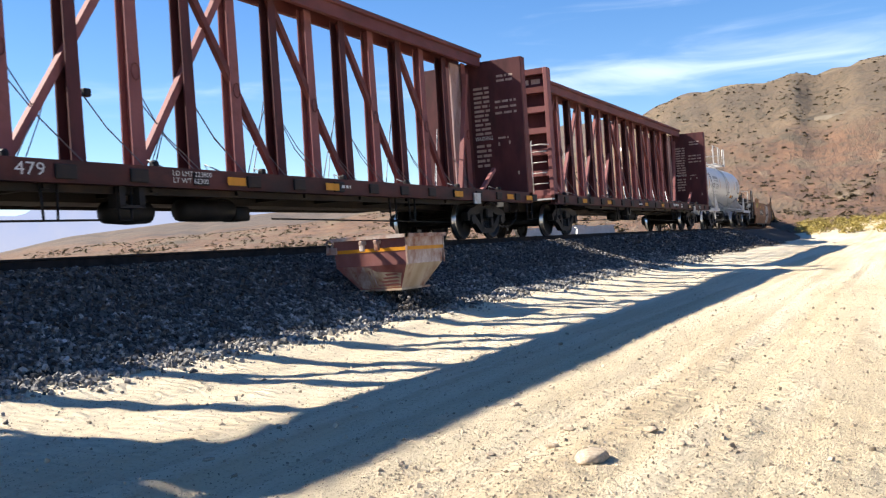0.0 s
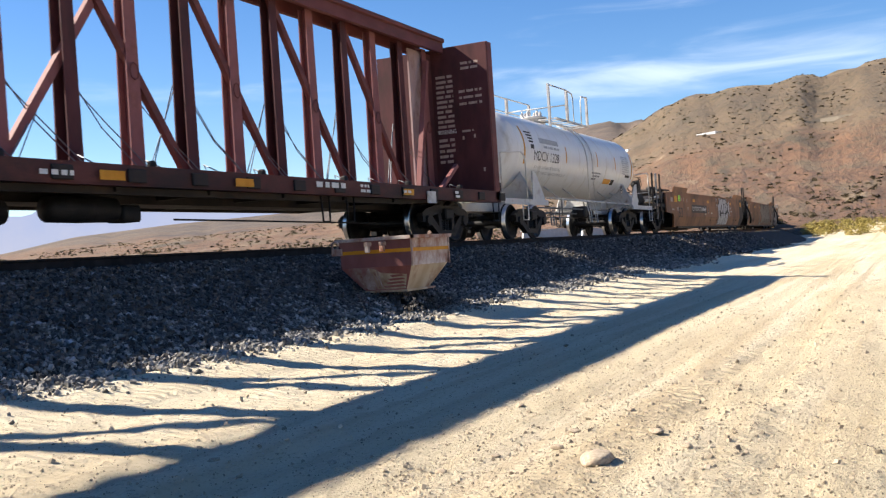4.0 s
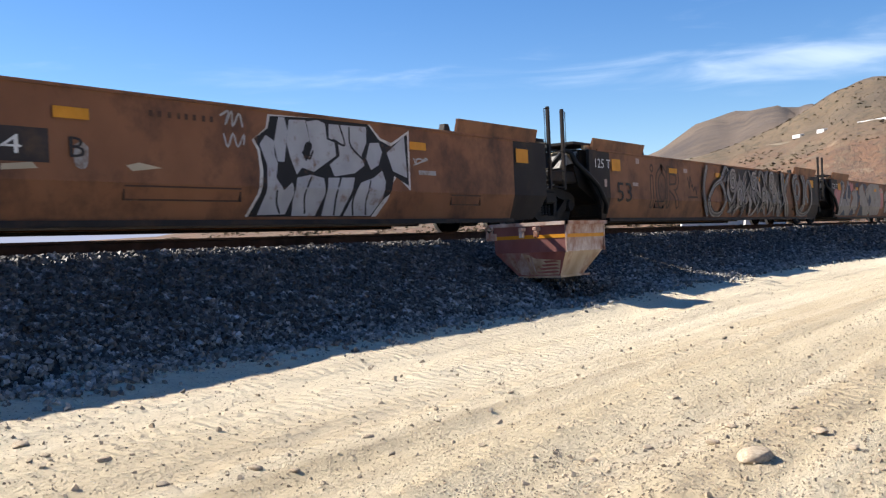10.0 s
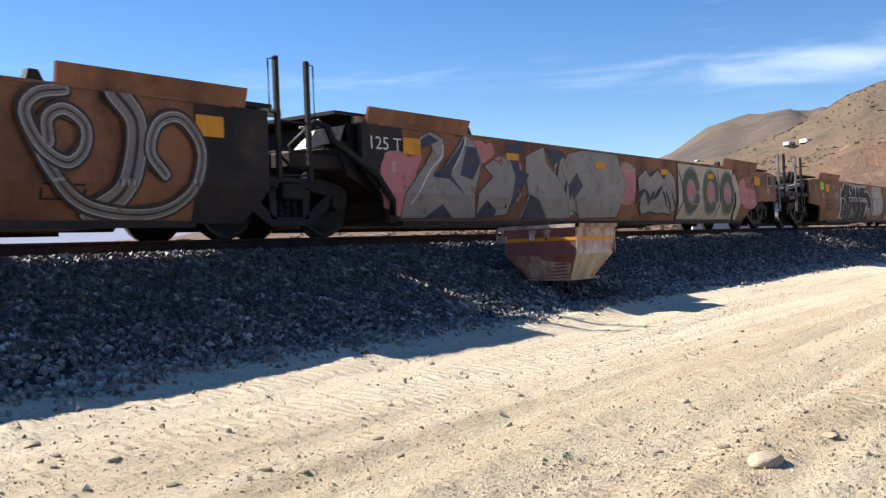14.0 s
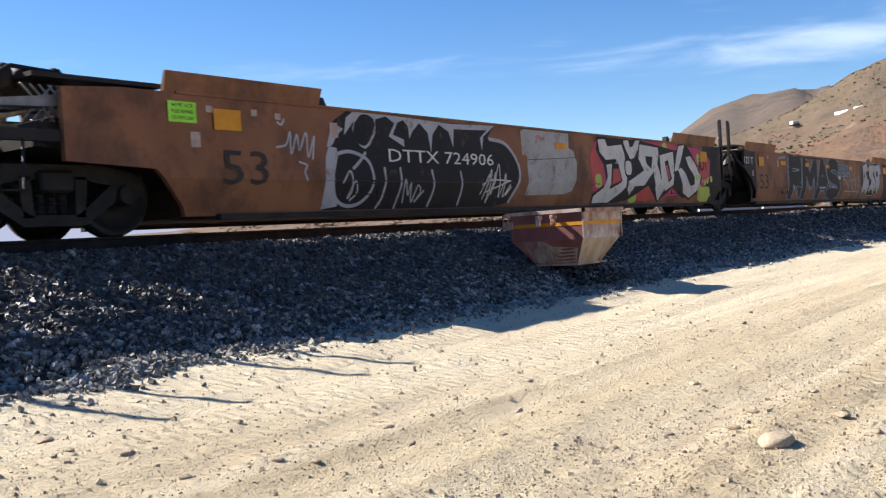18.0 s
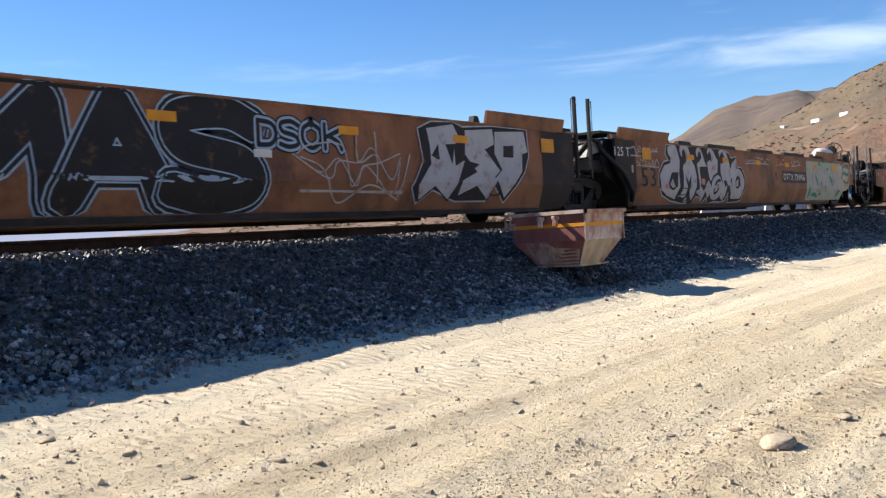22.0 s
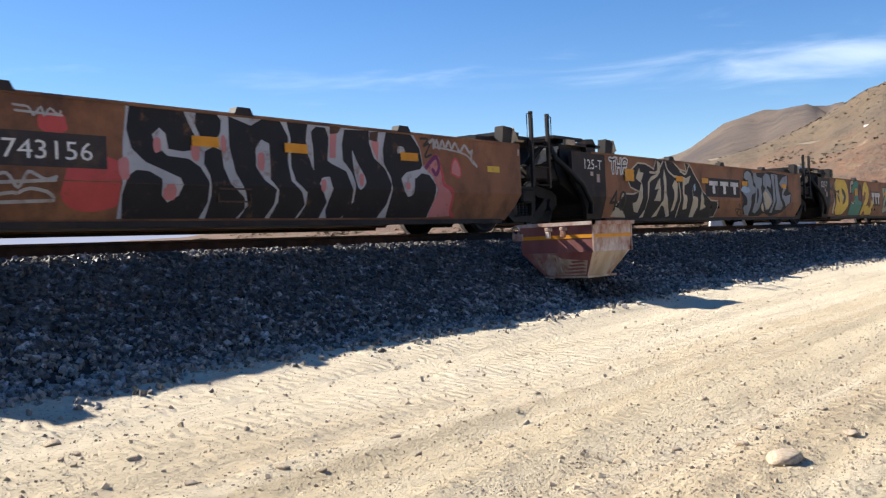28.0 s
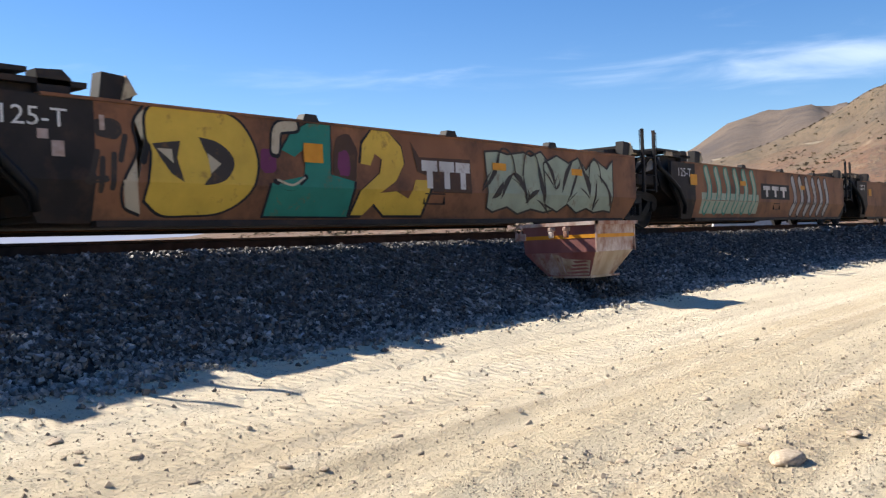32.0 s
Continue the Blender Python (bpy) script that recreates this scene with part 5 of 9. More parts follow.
        outline = [(-TANK_R - 0.2, 0.97)] + [(-(TANK_R + 0.01) * math.cos(q), TANK_Z - (TANK_R + 0.01) * math.sin(q)) for q in np.linspace(0.55, math.pi - 0.55, 12)] + [(TANK_R + 0.2, 0.97)]
        va = [bm.verts.new((s - 0.03, y, z)) for y, z in outline]
        vb = [bm.verts.new((s + 0.03, y, z)) for y, z in outline]
        bm.faces.new(va)
        bm.faces.new(vb[::-1])
        for q in range(len(va)):
            bm.faces.new((va[q], va[(q + 1) % len(va)], vb[(q + 1) % len(va)], vb[q]))
        part("saddle", bm, GREYWHITE, c)
        rods("hand_rail", GREYWHITE, c, [(e + way * 0.02, -1.4, 1.9), (e - way * 0.02, -1.42, 2.1), (e - way * 1.4, -1.42, 2.2), (e - way * 1.6, -1.42, 2.12), (e - way * 1.66, -1.42, 1.9), (e - way * 1.68, -1.42, 1.0)] if way < 0 else
             [(e - way * 1.3, -1.2, 2.12), (e - way * 0.25, -1.42, 2.2), (e - way * 0.1, -1.42, 2.1), (e - way * 0.08, -1.42, 0.97)],
             [(e - way * 0.05, -1.4, 0.97), (e - way * 0.05, -1.4, 2.0)], [(e - way * 0.05, -1.4, 1.5), (e - way * 0.05, 1.4, 1.5)], r=0.018)
        bm = bmesh.new()
        stirrup(bm, inner - way * (-1.5) if way < 0 else e - 0.45, -1 if way < 0 else 1, 0.4, 0.9, 0.45)
        part("stirrup", bm, GREYWHITE, c, "", True)
        coupler(c, e, way)
        bm = bmesh.new()
        if way < 0:
            add_lathe(bm, [(0.05, 0.97), (0.05, 1.18), (0.12, 1.2), (0.12, 1.38), (0.06, 1.42), (0.06, 1.55), (0.02, 1.57)], "z", 14, (e + 0.55, -1.05, 0))
            part("end_valve", bm, SOOT, c, "grimy end valve", True)
        else:
            add_lathe(bm, [(0.02, e - 1.75), (0.2, e - 1.7), (0.21, e - 1.2), (0.2, e - 0.62), (0.02, e - 0.57)], "x", 18, (0, -0.95, 1.2))
            part("air_reservoir", bm, GREYWHITE, c, "white drum-shaped air reservoir", True)
    # walkway rail, piping and brake gear under the tank
    rods("side_rail", GREYWHITE, c, [(3.45, -1.42, 1.05), (12.0, -1.42, 1.0)], r=0.028)
    for x in (4.6, 6.2, 9.6, 11.0):
        rods("rail_bracket", GREYWHITE, c, [(x, -1.42, 1.03), (x - 0.2, -TANK_R + 0.14, 1.42)], r=0.018)
    rods("air_pipe", STEEL_DUSTY, c, [(3.4, -0.55, 0.72), (12.0, -0.55, 0.72)], [(3.4, -0.35, 0.62), (12.0, -0.35, 0.6)], [(3.4, -0.75, 0.86), (12.0, -0.75, 0.84)], [(3.4, 0.4, 0.8), (12.0, 0.4, 0.8)], r=0.025)
    rods("brake_lever", STEEL_DUSTY, c, [(5.9, -0.6, 0.9), (5.7, -0.7, 0.35), (5.95, -0.7, 0.35), (6.15, -0.6, 0.9)], [(6.3, -0.6, 0.9), (6.15, -0.7, 0.3), (6.5, -0.7, 0.3), (6.7, -0.6, 0.95)],
         [(4.5, -0.6, 1.2), (4.5, -0.6, 0.65)], [(7.0, -0.6, 1.2), (7.0, -0.6, 0.65)], [(9.4, -0.5, 1.2), (9.45, -0.6, 0.4)], [(9.8, -0.5, 1.2), (9.9, -0.6, 0.45)], r=0.022)
    bm = bmesh.new()
    add_lathe(bm, [(0.02, 9.0), (0.19, 9.05), (0.19, 9.9), (0.02, 9.95)], "x", 14, (0, -0.5, 0.75))
    add_box(bm, 8.5, 8.9, -0.8, -0.4, 0.6, 0.95, 0.03)
    part("brake_cylinder", bm, GRIME, c, "", True)
    # stripes, lettering and plates
    for x, za, zb, w in ((2.72, 1.98, 3.05, 0.11), (6.12, 2.18, 2.66, 0.08), (9.18, 2.22, 2.7, 0.08), (11.22, 2.22, 2.66, 0.08), (13.3, 1.95, 2.85, 0.12)):
        patch("orange_stripe", YELLOW, c, x, x + w, za, zb, tank_face, "orange vertical stripe")
    lettering("reporting_mark", "MDCX 1328", LETTER_DARK, c, 3.5, 2.12, 0.27, 2.0, tank_face)
    patch("company_bar", LETTER_FAINT, c, 4.0, 5.55, 2.62, 2.78, tank_face, "grey company name bar")
    bars("company_text", LETTER_FAINT, c, [(4.25, 2.49, 1.3, 0.07)], tank_face, seed=2)
    for q in range(4):
        patch("emblem_bar", LETTER_DARK, c, 3.02 + 0.05 * q, 3.5, 2.86 - 0.09 * q, 2.91 - 0.09 * q, tank_face)
    patch("emblem_bar", LETTER_DARK, c, 3.25, 3.5, 2.42, 2.54, tank_face)
    lettering("load_text", "LD LMT 205200 LB 93100 KG", LETTER_FAINT, c, 3.6, 1.9, 0.085, 2.1, tank_face)
    lettering("load_text", "LT WT 57500 LB 26200 KG NEW 06-17", LETTER_FAINT, c, 3.6, 1.74, 0.085, 2.7, tank_face)
    bars("test_text", LETTER_GREY, c, [(8.75, 1.98, 0.95, 0.055), (8.9, 1.88, 0.7, 0.055), (8.85, 1.78, 0.5, 0.055)], tank_face, seed=6)
    bars("data_block", LETTER_FAINT, c, [(12.1, 2.1 + 0.075 * q, 0.85, 0.045) for q in range(9)], tank_face, seed=7)
    patch("black_label", LETTER_DARK, c, 12.55, 13.1, 2.0, 2.09, tank_face)
    patch("yellow_label", YELLOW, c, 10.2, 11.0, 1.68, 1.86, tank_face)
    patch("dark_label", LETTER_DARK, c, 11.05, 11.4, 1.66, 1.86, tank_face)
    bars("head_text", LETTER_GREY, c, [(1.95, 2.0 + 0.1 * q, 0.3, 0.05) for q in range(6)], lambda x, z: (x - 0.05, -0.86 - (x - 1.95) * 0.45, z), seed=9)
    # hazard placard on its bracket
    for name, mat, r, y in (("hazard_placard", GREYWHITE, 0.2, -1.15), ("placard_face", LETTER_DARK, 0.175, -1.156)):
        bm = bmesh.new()
        add_prism(bm, [(11.75, 1.56 - r), (11.75 + r, 1.56), (11.75, 1.56 + r), (11.75 - r, 1.56)], y, -1.13)
        part(name, bm, mat, c, "black and white diamond hazard placard")
    bars("placard_text", LETTER_WHITE, c, [(11.66, 1.53, 0.18, 0.05), (11.71, 1.44, 0.08, 0.04)], lambda x, z: (x, -1.16, z), seed=12)
    truck(c, 3.18)
    truck(c, 12.75)
    return c


tank_car()


# ---- well cars ----
def side_y(z):
    """The wall stands upright above and draws in towards the sill."""
    return 1.5 if z >= 0.62 else 1.5 - (0.62 - z) * 0.30


def wall_part(name, outline, mat, parent, sgn):
    bm = bmesh.new()
    f = bm.faces.new([bm.verts.new((x, 0, z)) for x, z in outline])
    bmesh.ops.bisect_plane(bm, geom=bm.verts[:] + bm.edges[:] + bm.faces[:], plane_co=(0, 0, 0.62), plane_no=(0, 0, 1))
    front = bm.faces[:]
    back = {}
    for v in bm.verts[:]:
        z = v.co.z
        back[v] = bm.verts.new((v.co.x, sgn * (side_y(z) - 0.07), z))
        v.co.y = sgn * side_y(z)
    rim = [e for e in bm.edges if len(e.link_faces) == 1]
    for f in front:
        bm.faces.new([back[v] for v in reversed(f.verts)])
    for e in rim:
        a, b = e.verts
        bm.faces.new((a, b, back[b], back[a]))
    return part(name, bm, mat, parent)


def hand_post(parent, x, y=-1.46, low=0.9, top=2.3, way=1, mat=SOOT):
    bm = bmesh.new()
    add_box(bm, x - 0.035, x + 0.035, y - 0.03, y + 0.03, low, top, 0.006)
    w = 0.13 * way
    add_rod(bm, [(x, y, top - 0.03), (x + w, y, top - 0.05), (x + w, y, top - 0.72), (x, y, top - 0.76)], 0.012, 6)
    part("hand_post", bm, mat, parent)


def brake_stand(parent, x, way, y=-0.9):
    """A brake wheel on its dark curved stand."""
    h = 1.86 if way < 0 else 2.11
    bm = bmesh.new()
    foot = 1.3 if way < 0 else 0.8
    add_prism(bm, [(x, 1.12), (x - way * foot, 1.12), (x - way * foot, 1.22), (x - way * (foot * 0.3 + 0.45), 1.3), (x - way * 0.62, 1.42), (x - way * 0.42, 1.6), (x - way * 0.34, h + 0.1), (x - way * 0.28, h + 0.16), (x - way * 0.06, h + 0.16), (x, h)], y, y + 0.16)
    part("brake_stand", bm, BLACK, parent)
    bm = bmesh.new()
    r = 0.29
    xx = x + way * 0.2
    ring = [(xx, y + 0.1 + r * math.cos(a), h + r * math.sin(a)) for a in np.linspace(0, 2 * math.pi, 25)[:-1]]
    add_rod(bm, ring, 0.016, 6, True)
    for k in range(5):
        a = 2 * math.pi * k / 5
        add_rod(bm, [(xx, y + 0.1, h), (xx, y + 0.1 + r * math.cos(a), h + r * math.sin(a))], 0.012, 5)
    add_lathe(bm, [(0.06, x), (0.06, xx + way * 0.03)], "x", 12, (0, y + 0.1, h))
    part("brake_wheel", bm, SOOT, parent, "spoked brake wheel", True)
    bm = bmesh.new()
    add_lathe(bm, [(0.12, x - 0.05), (0.14, x + way * 0.12), (0.09, x + way * 0.17)], "x", 16, (0, y + 0.1, h))
    part("gear_housing", bm, SOOT, parent, "", True)
    rods("brake_rail", SOOT, parent, [(x - way * 0.1, y, h + 0.1), (x - way * 0.12, y, h + 0.26), (x - way * 0.4, y, h + 0.28), (x - way * 0.42, y, h + 0.1)], r=0.014)


STEEL_GREY = surface("worn_grey_steel", (0.17, 0.165, 0.16), (0.30, 0.29, 0.28), 4, 0.5, 0.3, 0.2, 50, (0.10, 0.07, 0.05), 3, 0.35)
CREAM_METAL = surface("rusty_cream_metal", (0.34, 0.26, 0.16), (0.46, 0.37, 0.25), 6, 0.6, 0.2, 0.2, 50, (0.14, 0.08, 0.05), 5, 0.35)


def coupler_end(c, x, way, b_end, posts):
    """The open end platform beyond the end truck; way points outwards. x is the truck's centre."""
    X = lambda d: x + way * d
    B = lambda a, b, *r: (min(X(a), X(b)), max(X(a), X(b)), *r)
    boxes("center_sill", SOOT, c, B(-1.2, 2.35, -0.32, 0.32, 0.72, 1.12))
    boxes("end_sill", SOOT, c, B(2.2, 2.35, -0.75, 0.75, 0.92, 1.1))
    for yy in (-1.46, 1.38):
        boxes("platform_sill", SOOT, c, B(0.1, 2.3 if way > 0 else 1.9, yy, yy + 0.08, 0.98, 1.1))
    for q in range(3):
        boxes("platform_slat", SOOT, c, B(0.5 + q * 0.7, 0.56 + q * 0.7, -1.38, 1.38, 1.08, 1.11))
    if way < 0:
        # long sloping edge beams, a skirt plate below them and a bulky valve manifold on the deck
        for yy in (-1.34, 1.16):
            bm = bmesh.new()
            add_prism(bm, [(X(2.1), 1.16), (X(2.1), 1.25), (X(-0.6), 1.56), (X(-0.6), 1.44)], yy, yy + 0.18)
            part("edge_beam", bm, STEEL_GREY, c, "worn grey sloping edge beam")
        bm = bmesh.new()
        add_prism(bm, [(X(1.95), 1.06), (X(1.8), 0.86), (X(0.7), 0.98), (X(0.7), 1.1)], -1.38, -1.33)
        part("skirt_plate", bm, STEEL_GREY, c, "scuffed grey skirt plate")
        bm = bmesh.new()
        add_box(bm, *B(-0.3, 0.45, -0.9, -0.2, 1.5, 1.72), 0.05)
        part("valve_manifold", bm, SOOT, c)
        for d, yy, r in ((-0.15, -0.95, 0.1), (0.15, -0.85, 0.13), (0.42, -0.95, 0.09)):
            bm = bmesh.new()
            add_lathe(bm, [(0.02, 1.56), (r, 1.58), (r, 1.76), (r * 0.7, 1.82), (0.02, 1.84)], "z", 14, (X(d), yy, 0))
            part("valve_body", bm, SOOT, c, "", True)
        rods("hose", BLACK, c, [(X(0.6), -1.05, 1.3), (X(0.75), -1.1, 1.62), (X(0.4), -1.05, 1.8), (X(-0.2), -1.0, 1.78)], r=0.025)
        bm = bmesh.new()
        for q in range(9):
            add_beam(bm, (X(0.45 - q * 0.1), -1.3, 1.2), (X(0.1 - q * 0.1), -1.3, 1.58), 0.018, 0.018)
            add_beam(bm, (X(0.1 - q * 0.1), -1.31, 1.2), (X(0.45 - q * 0.1), -1.31, 1.58), 0.018, 0.018)
        part("tread_mesh", bm, STEEL_GREY, c)
    boxes("cross_member", SOOT, c, B(0.95, 1.15, -1.38, 1.38, 0.8, 1.06))
    boxes("top_walkway", SOOT, c, B(-1.25, 0.35, -1.35, -0.55, 1.66, 1.71), label="dark grating walkway")
    boxes("top_walkway", SOOT, c, B(-1.25, 0.6, 0.3, 1.35, 1.7, 1.75), label="dark grating walkway")
    # sloped plate that carries the end load into the well
    bm = bmesh.new()
    add_prism(bm, [(X(-1.9), 0.5), (X(-1.9), 1.62), (X(-1.2), 1.62), (X(0.3), 1.2), (X(0.3), 0.95), (X(-1.0), 0.8)], -1.3, 1.3)
    part("shear_plate", bm, SOOT, c)
    bm = bmesh.new()
    for q in range(7):
        a = -1.0 + q * 0.14
        add_beam(bm, (X(a), -1.34, 1.55), (X(a + 0.16), -1.34, 1.2), 0.03, 0.03)
    part("step_grid", bm, SOOT, c)
    for k, d in enumerate(posts):
        hand_post(c, X(d), -1.46, 0.5 if d < 1.6 else 0.9, 2.25, 1, STEEL_GREY if k == 0 and way > 0 or k == 1 and way < 0 else SOOT)
    rods("platform_rail", SOOT, c, [(X(0.3), -1.44, 1.32), (X(2.2), -1.3, 1.28)], r=0.014)
    if way > 0:
        boxes("platform_step", SOOT, c, B(0.62, 1.3, -1.42, -1.15, 1.38, 1.43))
        boxes("platform_step", SOOT, c, B(0.62, 1.9, -1.42, -1.15, 1.12, 1.18))
    bm = bmesh.new()
    stirrup(bm, X(0.55), way, 0.7, 1.0, 0.48, -1.46)
    part("stirrup", bm, SOOT, c, "", True)
    bm = bmesh.new()
    add_lathe(bm, [(0.02, X(-0.4)), (0.17, X(-0.35)), (0.18, X(0.0)), (0.17, X(0.6)), (0.02, X(0.65))], "x", 16, (0, 0.55, 1.55))
    part("air_reservoir", bm, SOOT, c, "", True)
    rods("brake_pipe", CREAM_METAL, c, [(X(0.4), -0.9, 1.25), (X(2.0), -0.7, 1.2)], [(X(0.4), -1.1, 1.16), (X(1.9), -1.1, 1.16)], [(X(-0.8), -0.8, 1.6), (X(0.4), -0.9, 1.3), (X(1.6), -0.3, 1.3)], r=0.03)
    if b_end:
        brake_stand(c, X(2.0) if way < 0 else X(1.03), way)
    coupler(c, X(2.35), way)


def joint_end(c, x, style):
    """The shared truck between two units, with its posts, steps and connecting gear."""
    boxes("center_sill", SOOT, c, (x - 1.9, x + 1.9, -0.34, 0.34, 0.74, 1.18))
    boxes("hinge_casting", SOOT, c, (x - 0.45, x + 0.45, -0.5, 0.5, 1.0, 1.3), bevel=0.05)
    o, top = (0.0, 2.33) if style == 53 else (0.25, 2.1)
    for d, w in ((o - 0.58, -1), (o - 0.02, 1)):
        hand_post(c, x + d, -1.47, 0.75, top, w)
    for z in (0.8, 1.12, 1.5):
        rods("step_rung", SOOT, c, [(x + o - 0.58, -1.47, z), (x + o - 0.02, -1.47, z)], r=0.014)
    boxes("top_walkway", SOOT, c, (x - 1.0, x - 0.55, -1.35, 1.35, 1.66, 1.72))
    boxes("top_walkway", SOOT, c, (x + 0.6, x + 1.7, -1.38, 1.38, 1.70, 1.75))
    boxes("walkway_bracket", CREAM_METAL, c, (x - 0.75, x - 0.4, -1.36, -1.3, 1.56, 1.66))
    boxes("walkway_bracket", CREAM_METAL, c, (x + 1.0, x + 1.35, -1.4, -1.34, 1.6, 1.7))
    bm = bmesh.new()
    add_prism(bm, [(x - 1.9, 0.45), (x - 1.9, 1.6), (x - 0.9, 1.6), (x - 0.7, 1.2), (x - 0.9, 0.8)], -1.3, 1.3)
    part("shear_plate", bm, SOOT, c)
    bm = bmesh.new()
    add_prism(bm, [(x + 1.9, 0.45), (x + 1.9, 1.62), (x + 0.95, 1.62), (x + 0.75, 1.25), (x + 0.95, 0.85)], -1.28, 1.28)
    part("shear_plate", bm, SOOT, c)
    rods("hose", BLACK, c, [(x - 0.1, -1.2, 1.2), (x + 0.25, -1.35, 1.55), (x + 0.4, -1.42, 1.5), (x + 0.42, -1.5, 1.3), (x + 0.8, -1.56, 1.08), (x + 1.25, -1.57, 0.85), (x + 1.6, -1.56, 0.5), (x + 1.66, -1.5, 0.3)], r=0.055)
    bm = bmesh.new()
    add_prism(bm, [(x + 0.15, 1.2), (x + 0.3, 1.45), (x + 0.95, 1.58), (x + 0.98, 1.36), (x + 0.5, 1.28)], -1.28, -1.02)
    part("hinge_cover", bm, STEEL_GREY, c, "pale worn hinge cover")
    rods("brake_pipe", CREAM_METAL, c, [(x + 0.2, -1.1, 1.5), (x + 0.55, -1.2, 1.55), (x + 1.0, -1.25, 1.42)], [(x - 0.6, -1.0, 1.1), (x + 0.9, -1.0, 1.3)], [(x + 0.35, -1.3, 1.6), (x + 0.8, -1.3, 1.28)], r=0.022)
    # added dark beam that stops sunlight through the lower gap between units
    boxes("light_stop_beam", SOOT, c, (x - 0.15, x + 1.0, -1.25, -0.85, 0.92, 1.16), bevel=0.03)
    truck(c, x, 0.483, 1.83)


def well_unit(u, P, left, right, style, label, b_end="", posts=(), reach=0.62):
    """One unit of an articulated well car; left and right say whether its end is shared (joint) or carries a coupler (end)."""
    c = car("well_car", u, label, "well car")
    top = 1.6 if style == 53 else 1.47
    lo = [(1.75, 0.18), (1.6, 0.42), (1.02, 0.95), (1.02, top)] if left == "joint" else [(1.45, 0.18), (1.4, 0.3), (1.0, 0.72), (-0.12, 0.78), (-0.12, top - 0.05), (0.6, top)]
    hi = [(P - 0.78, top), (P - 0.78, 0.62), (P - 0.92, 0.4), (P - 1.15, 0.18)] if right == "joint" else [(P + 0.1, top), (P + reach, top - 0.06), (P + reach, 0.78), (P - 1.3, 0.74), (P - 2.1, 0.18)]
    # the wall is plated in three lengths, with sooty end plates
    cut_a, cut_b = (1.95 if left == "joint" else 1.9), (P - 1.95 if right == "joint" else P - 2.3)
    if style == 40:
        cut_a, cut_b = (2.35 if left == "joint" else 1.9), (P - 1.37 if right == "joint" else P - 2.3)
    for s in (-1, 1):
        wall_part("side_wall", [(cut_a, 0.18)] + [(cut_a, top), (cut_b, top), (cut_b, 0.18)], BUFF, c, s)
        wall_part("end_plate", lo + [(cut_a, top), (cut_a, 0.18)], SOOT if left == "joint" else BUFF, c, s)
        wall_part("end_plate", [(cut_b, 0.18), (cut_b, top)] + hi, SOOT if right == "joint" and style == 53 else BUFF, c, s)
        a, b = sorted((s * 1.36, s * 1.46))
        boxes("bottom_sill", SOOT, c, (cut_a, cut_b, a, b, 0.13, 0.2))
        a, b = sorted((s * 1.4, s * 1.525))
        boxes("top_rail", BUFF, c, (cut_a - 0.6, cut_b + 0.55, a, b, top - 0.015, top + 0.02))
        a, b = sorted((s * 1.49, s * 1.503))
        boxes("wall_seam", BUFF, c, (cut_a + 0.4, cut_b - 0.4, a, b, 0.612, 0.626))
        # raised lips or guide blocks over the ends
        for xa, xb, w in ((1.15, 3.65, 1), (P - 3.7, P - 1.15, -1)):
            if style == 53:
                bm = bmesh.new()
                y0, y1 = sorted((s * 1.44, s * 1.5))
                e0, e1 = (xa, xb + 0.03) if w > 0 else (xa - 0.03, xb)
                vs = [bm.verts.new(p) for p in ((xa, s * 1.44, top), (xb, s * 1.44, top), (e1, s * 1.52, top + 0.235), (e0, s * 1.52, top + 0.235), (xa, s * 1.5, top), (xb, s * 1.5, top), (e1, s * 1.56, top + 0.235), (e0, s * 1.56, top + 0.235))]
                for q in ((0, 1, 2, 3), (4, 7, 6, 5), (0, 4, 5, 1), (1, 5, 6, 2), (2, 6, 7, 3), (3, 7, 4, 0)):
                    bm.faces.new([vs[k] for k in q])
                part("guide_lip", bm, BUFF, c)
                g = xb + 0.1 if w > 0 else xa - 0.22
                bm = bmesh.new()
                add_prism(bm, [(g - 0.1, top), (g + 0.12, top), (g + 0.05, top + 0.14), (g - 0.06, top + 0.14)], *sorted((s * 1.36, s * 1.46)))
                part("guide_stop", bm, SOOT, c)
            else:
                g, d = (xa + (1.15 if left == "end" else 1.5) if w > 0 else P - 1.05), w
                w = 1
                bm = bmesh.new()
                add_prism(bm, [(g - 0.22, top), (g + 0.17, top), (g + 0.24, top + 0.13), (g + 0.1, top + 0.29), (g - 0.17, top + 0.31)], *sorted((s * 1.3, s * 1.47)))
                part("guide_block", bm, SOOT, c)
                bm = bmesh.new()
                add_prism(bm, [(g + 0.05 * w, top + 0.02), (g + 0.25 * w, top + 0.1), (g + 0.12 * w, top + 0.3)], *sorted((s * 1.2, s * 1.49)))
                part("guide_face", bm, CREAM_METAL, c)
                if d > 0:
                    bm = bmesh.new()
                    add_prism(bm, [(g - 0.85, top), (g - 0.5, top), (g - 0.48, top + 0.2), (g - 0.58, top + 0.29), (g - 0.87, top + 0.27)], *sorted((s * 1.2, s * 1.4)))
                    part("guide_stop", bm, SOOT, c)
                boxes("deck_beam", SOOT, c, (min(g - 1.3 * d, g - 0.3 * d), max(g - 1.3 * d, g - 0.3 * d), *sorted((s * 0.6, s * 1.4)), top + 0.12, top + 0.18))
    if style == 40:
        for k in range(3):
            x = (5.5 if left == "joint" else 4.75) + k * 3.05
            if x < P - 3:
                bm = bmesh.new()
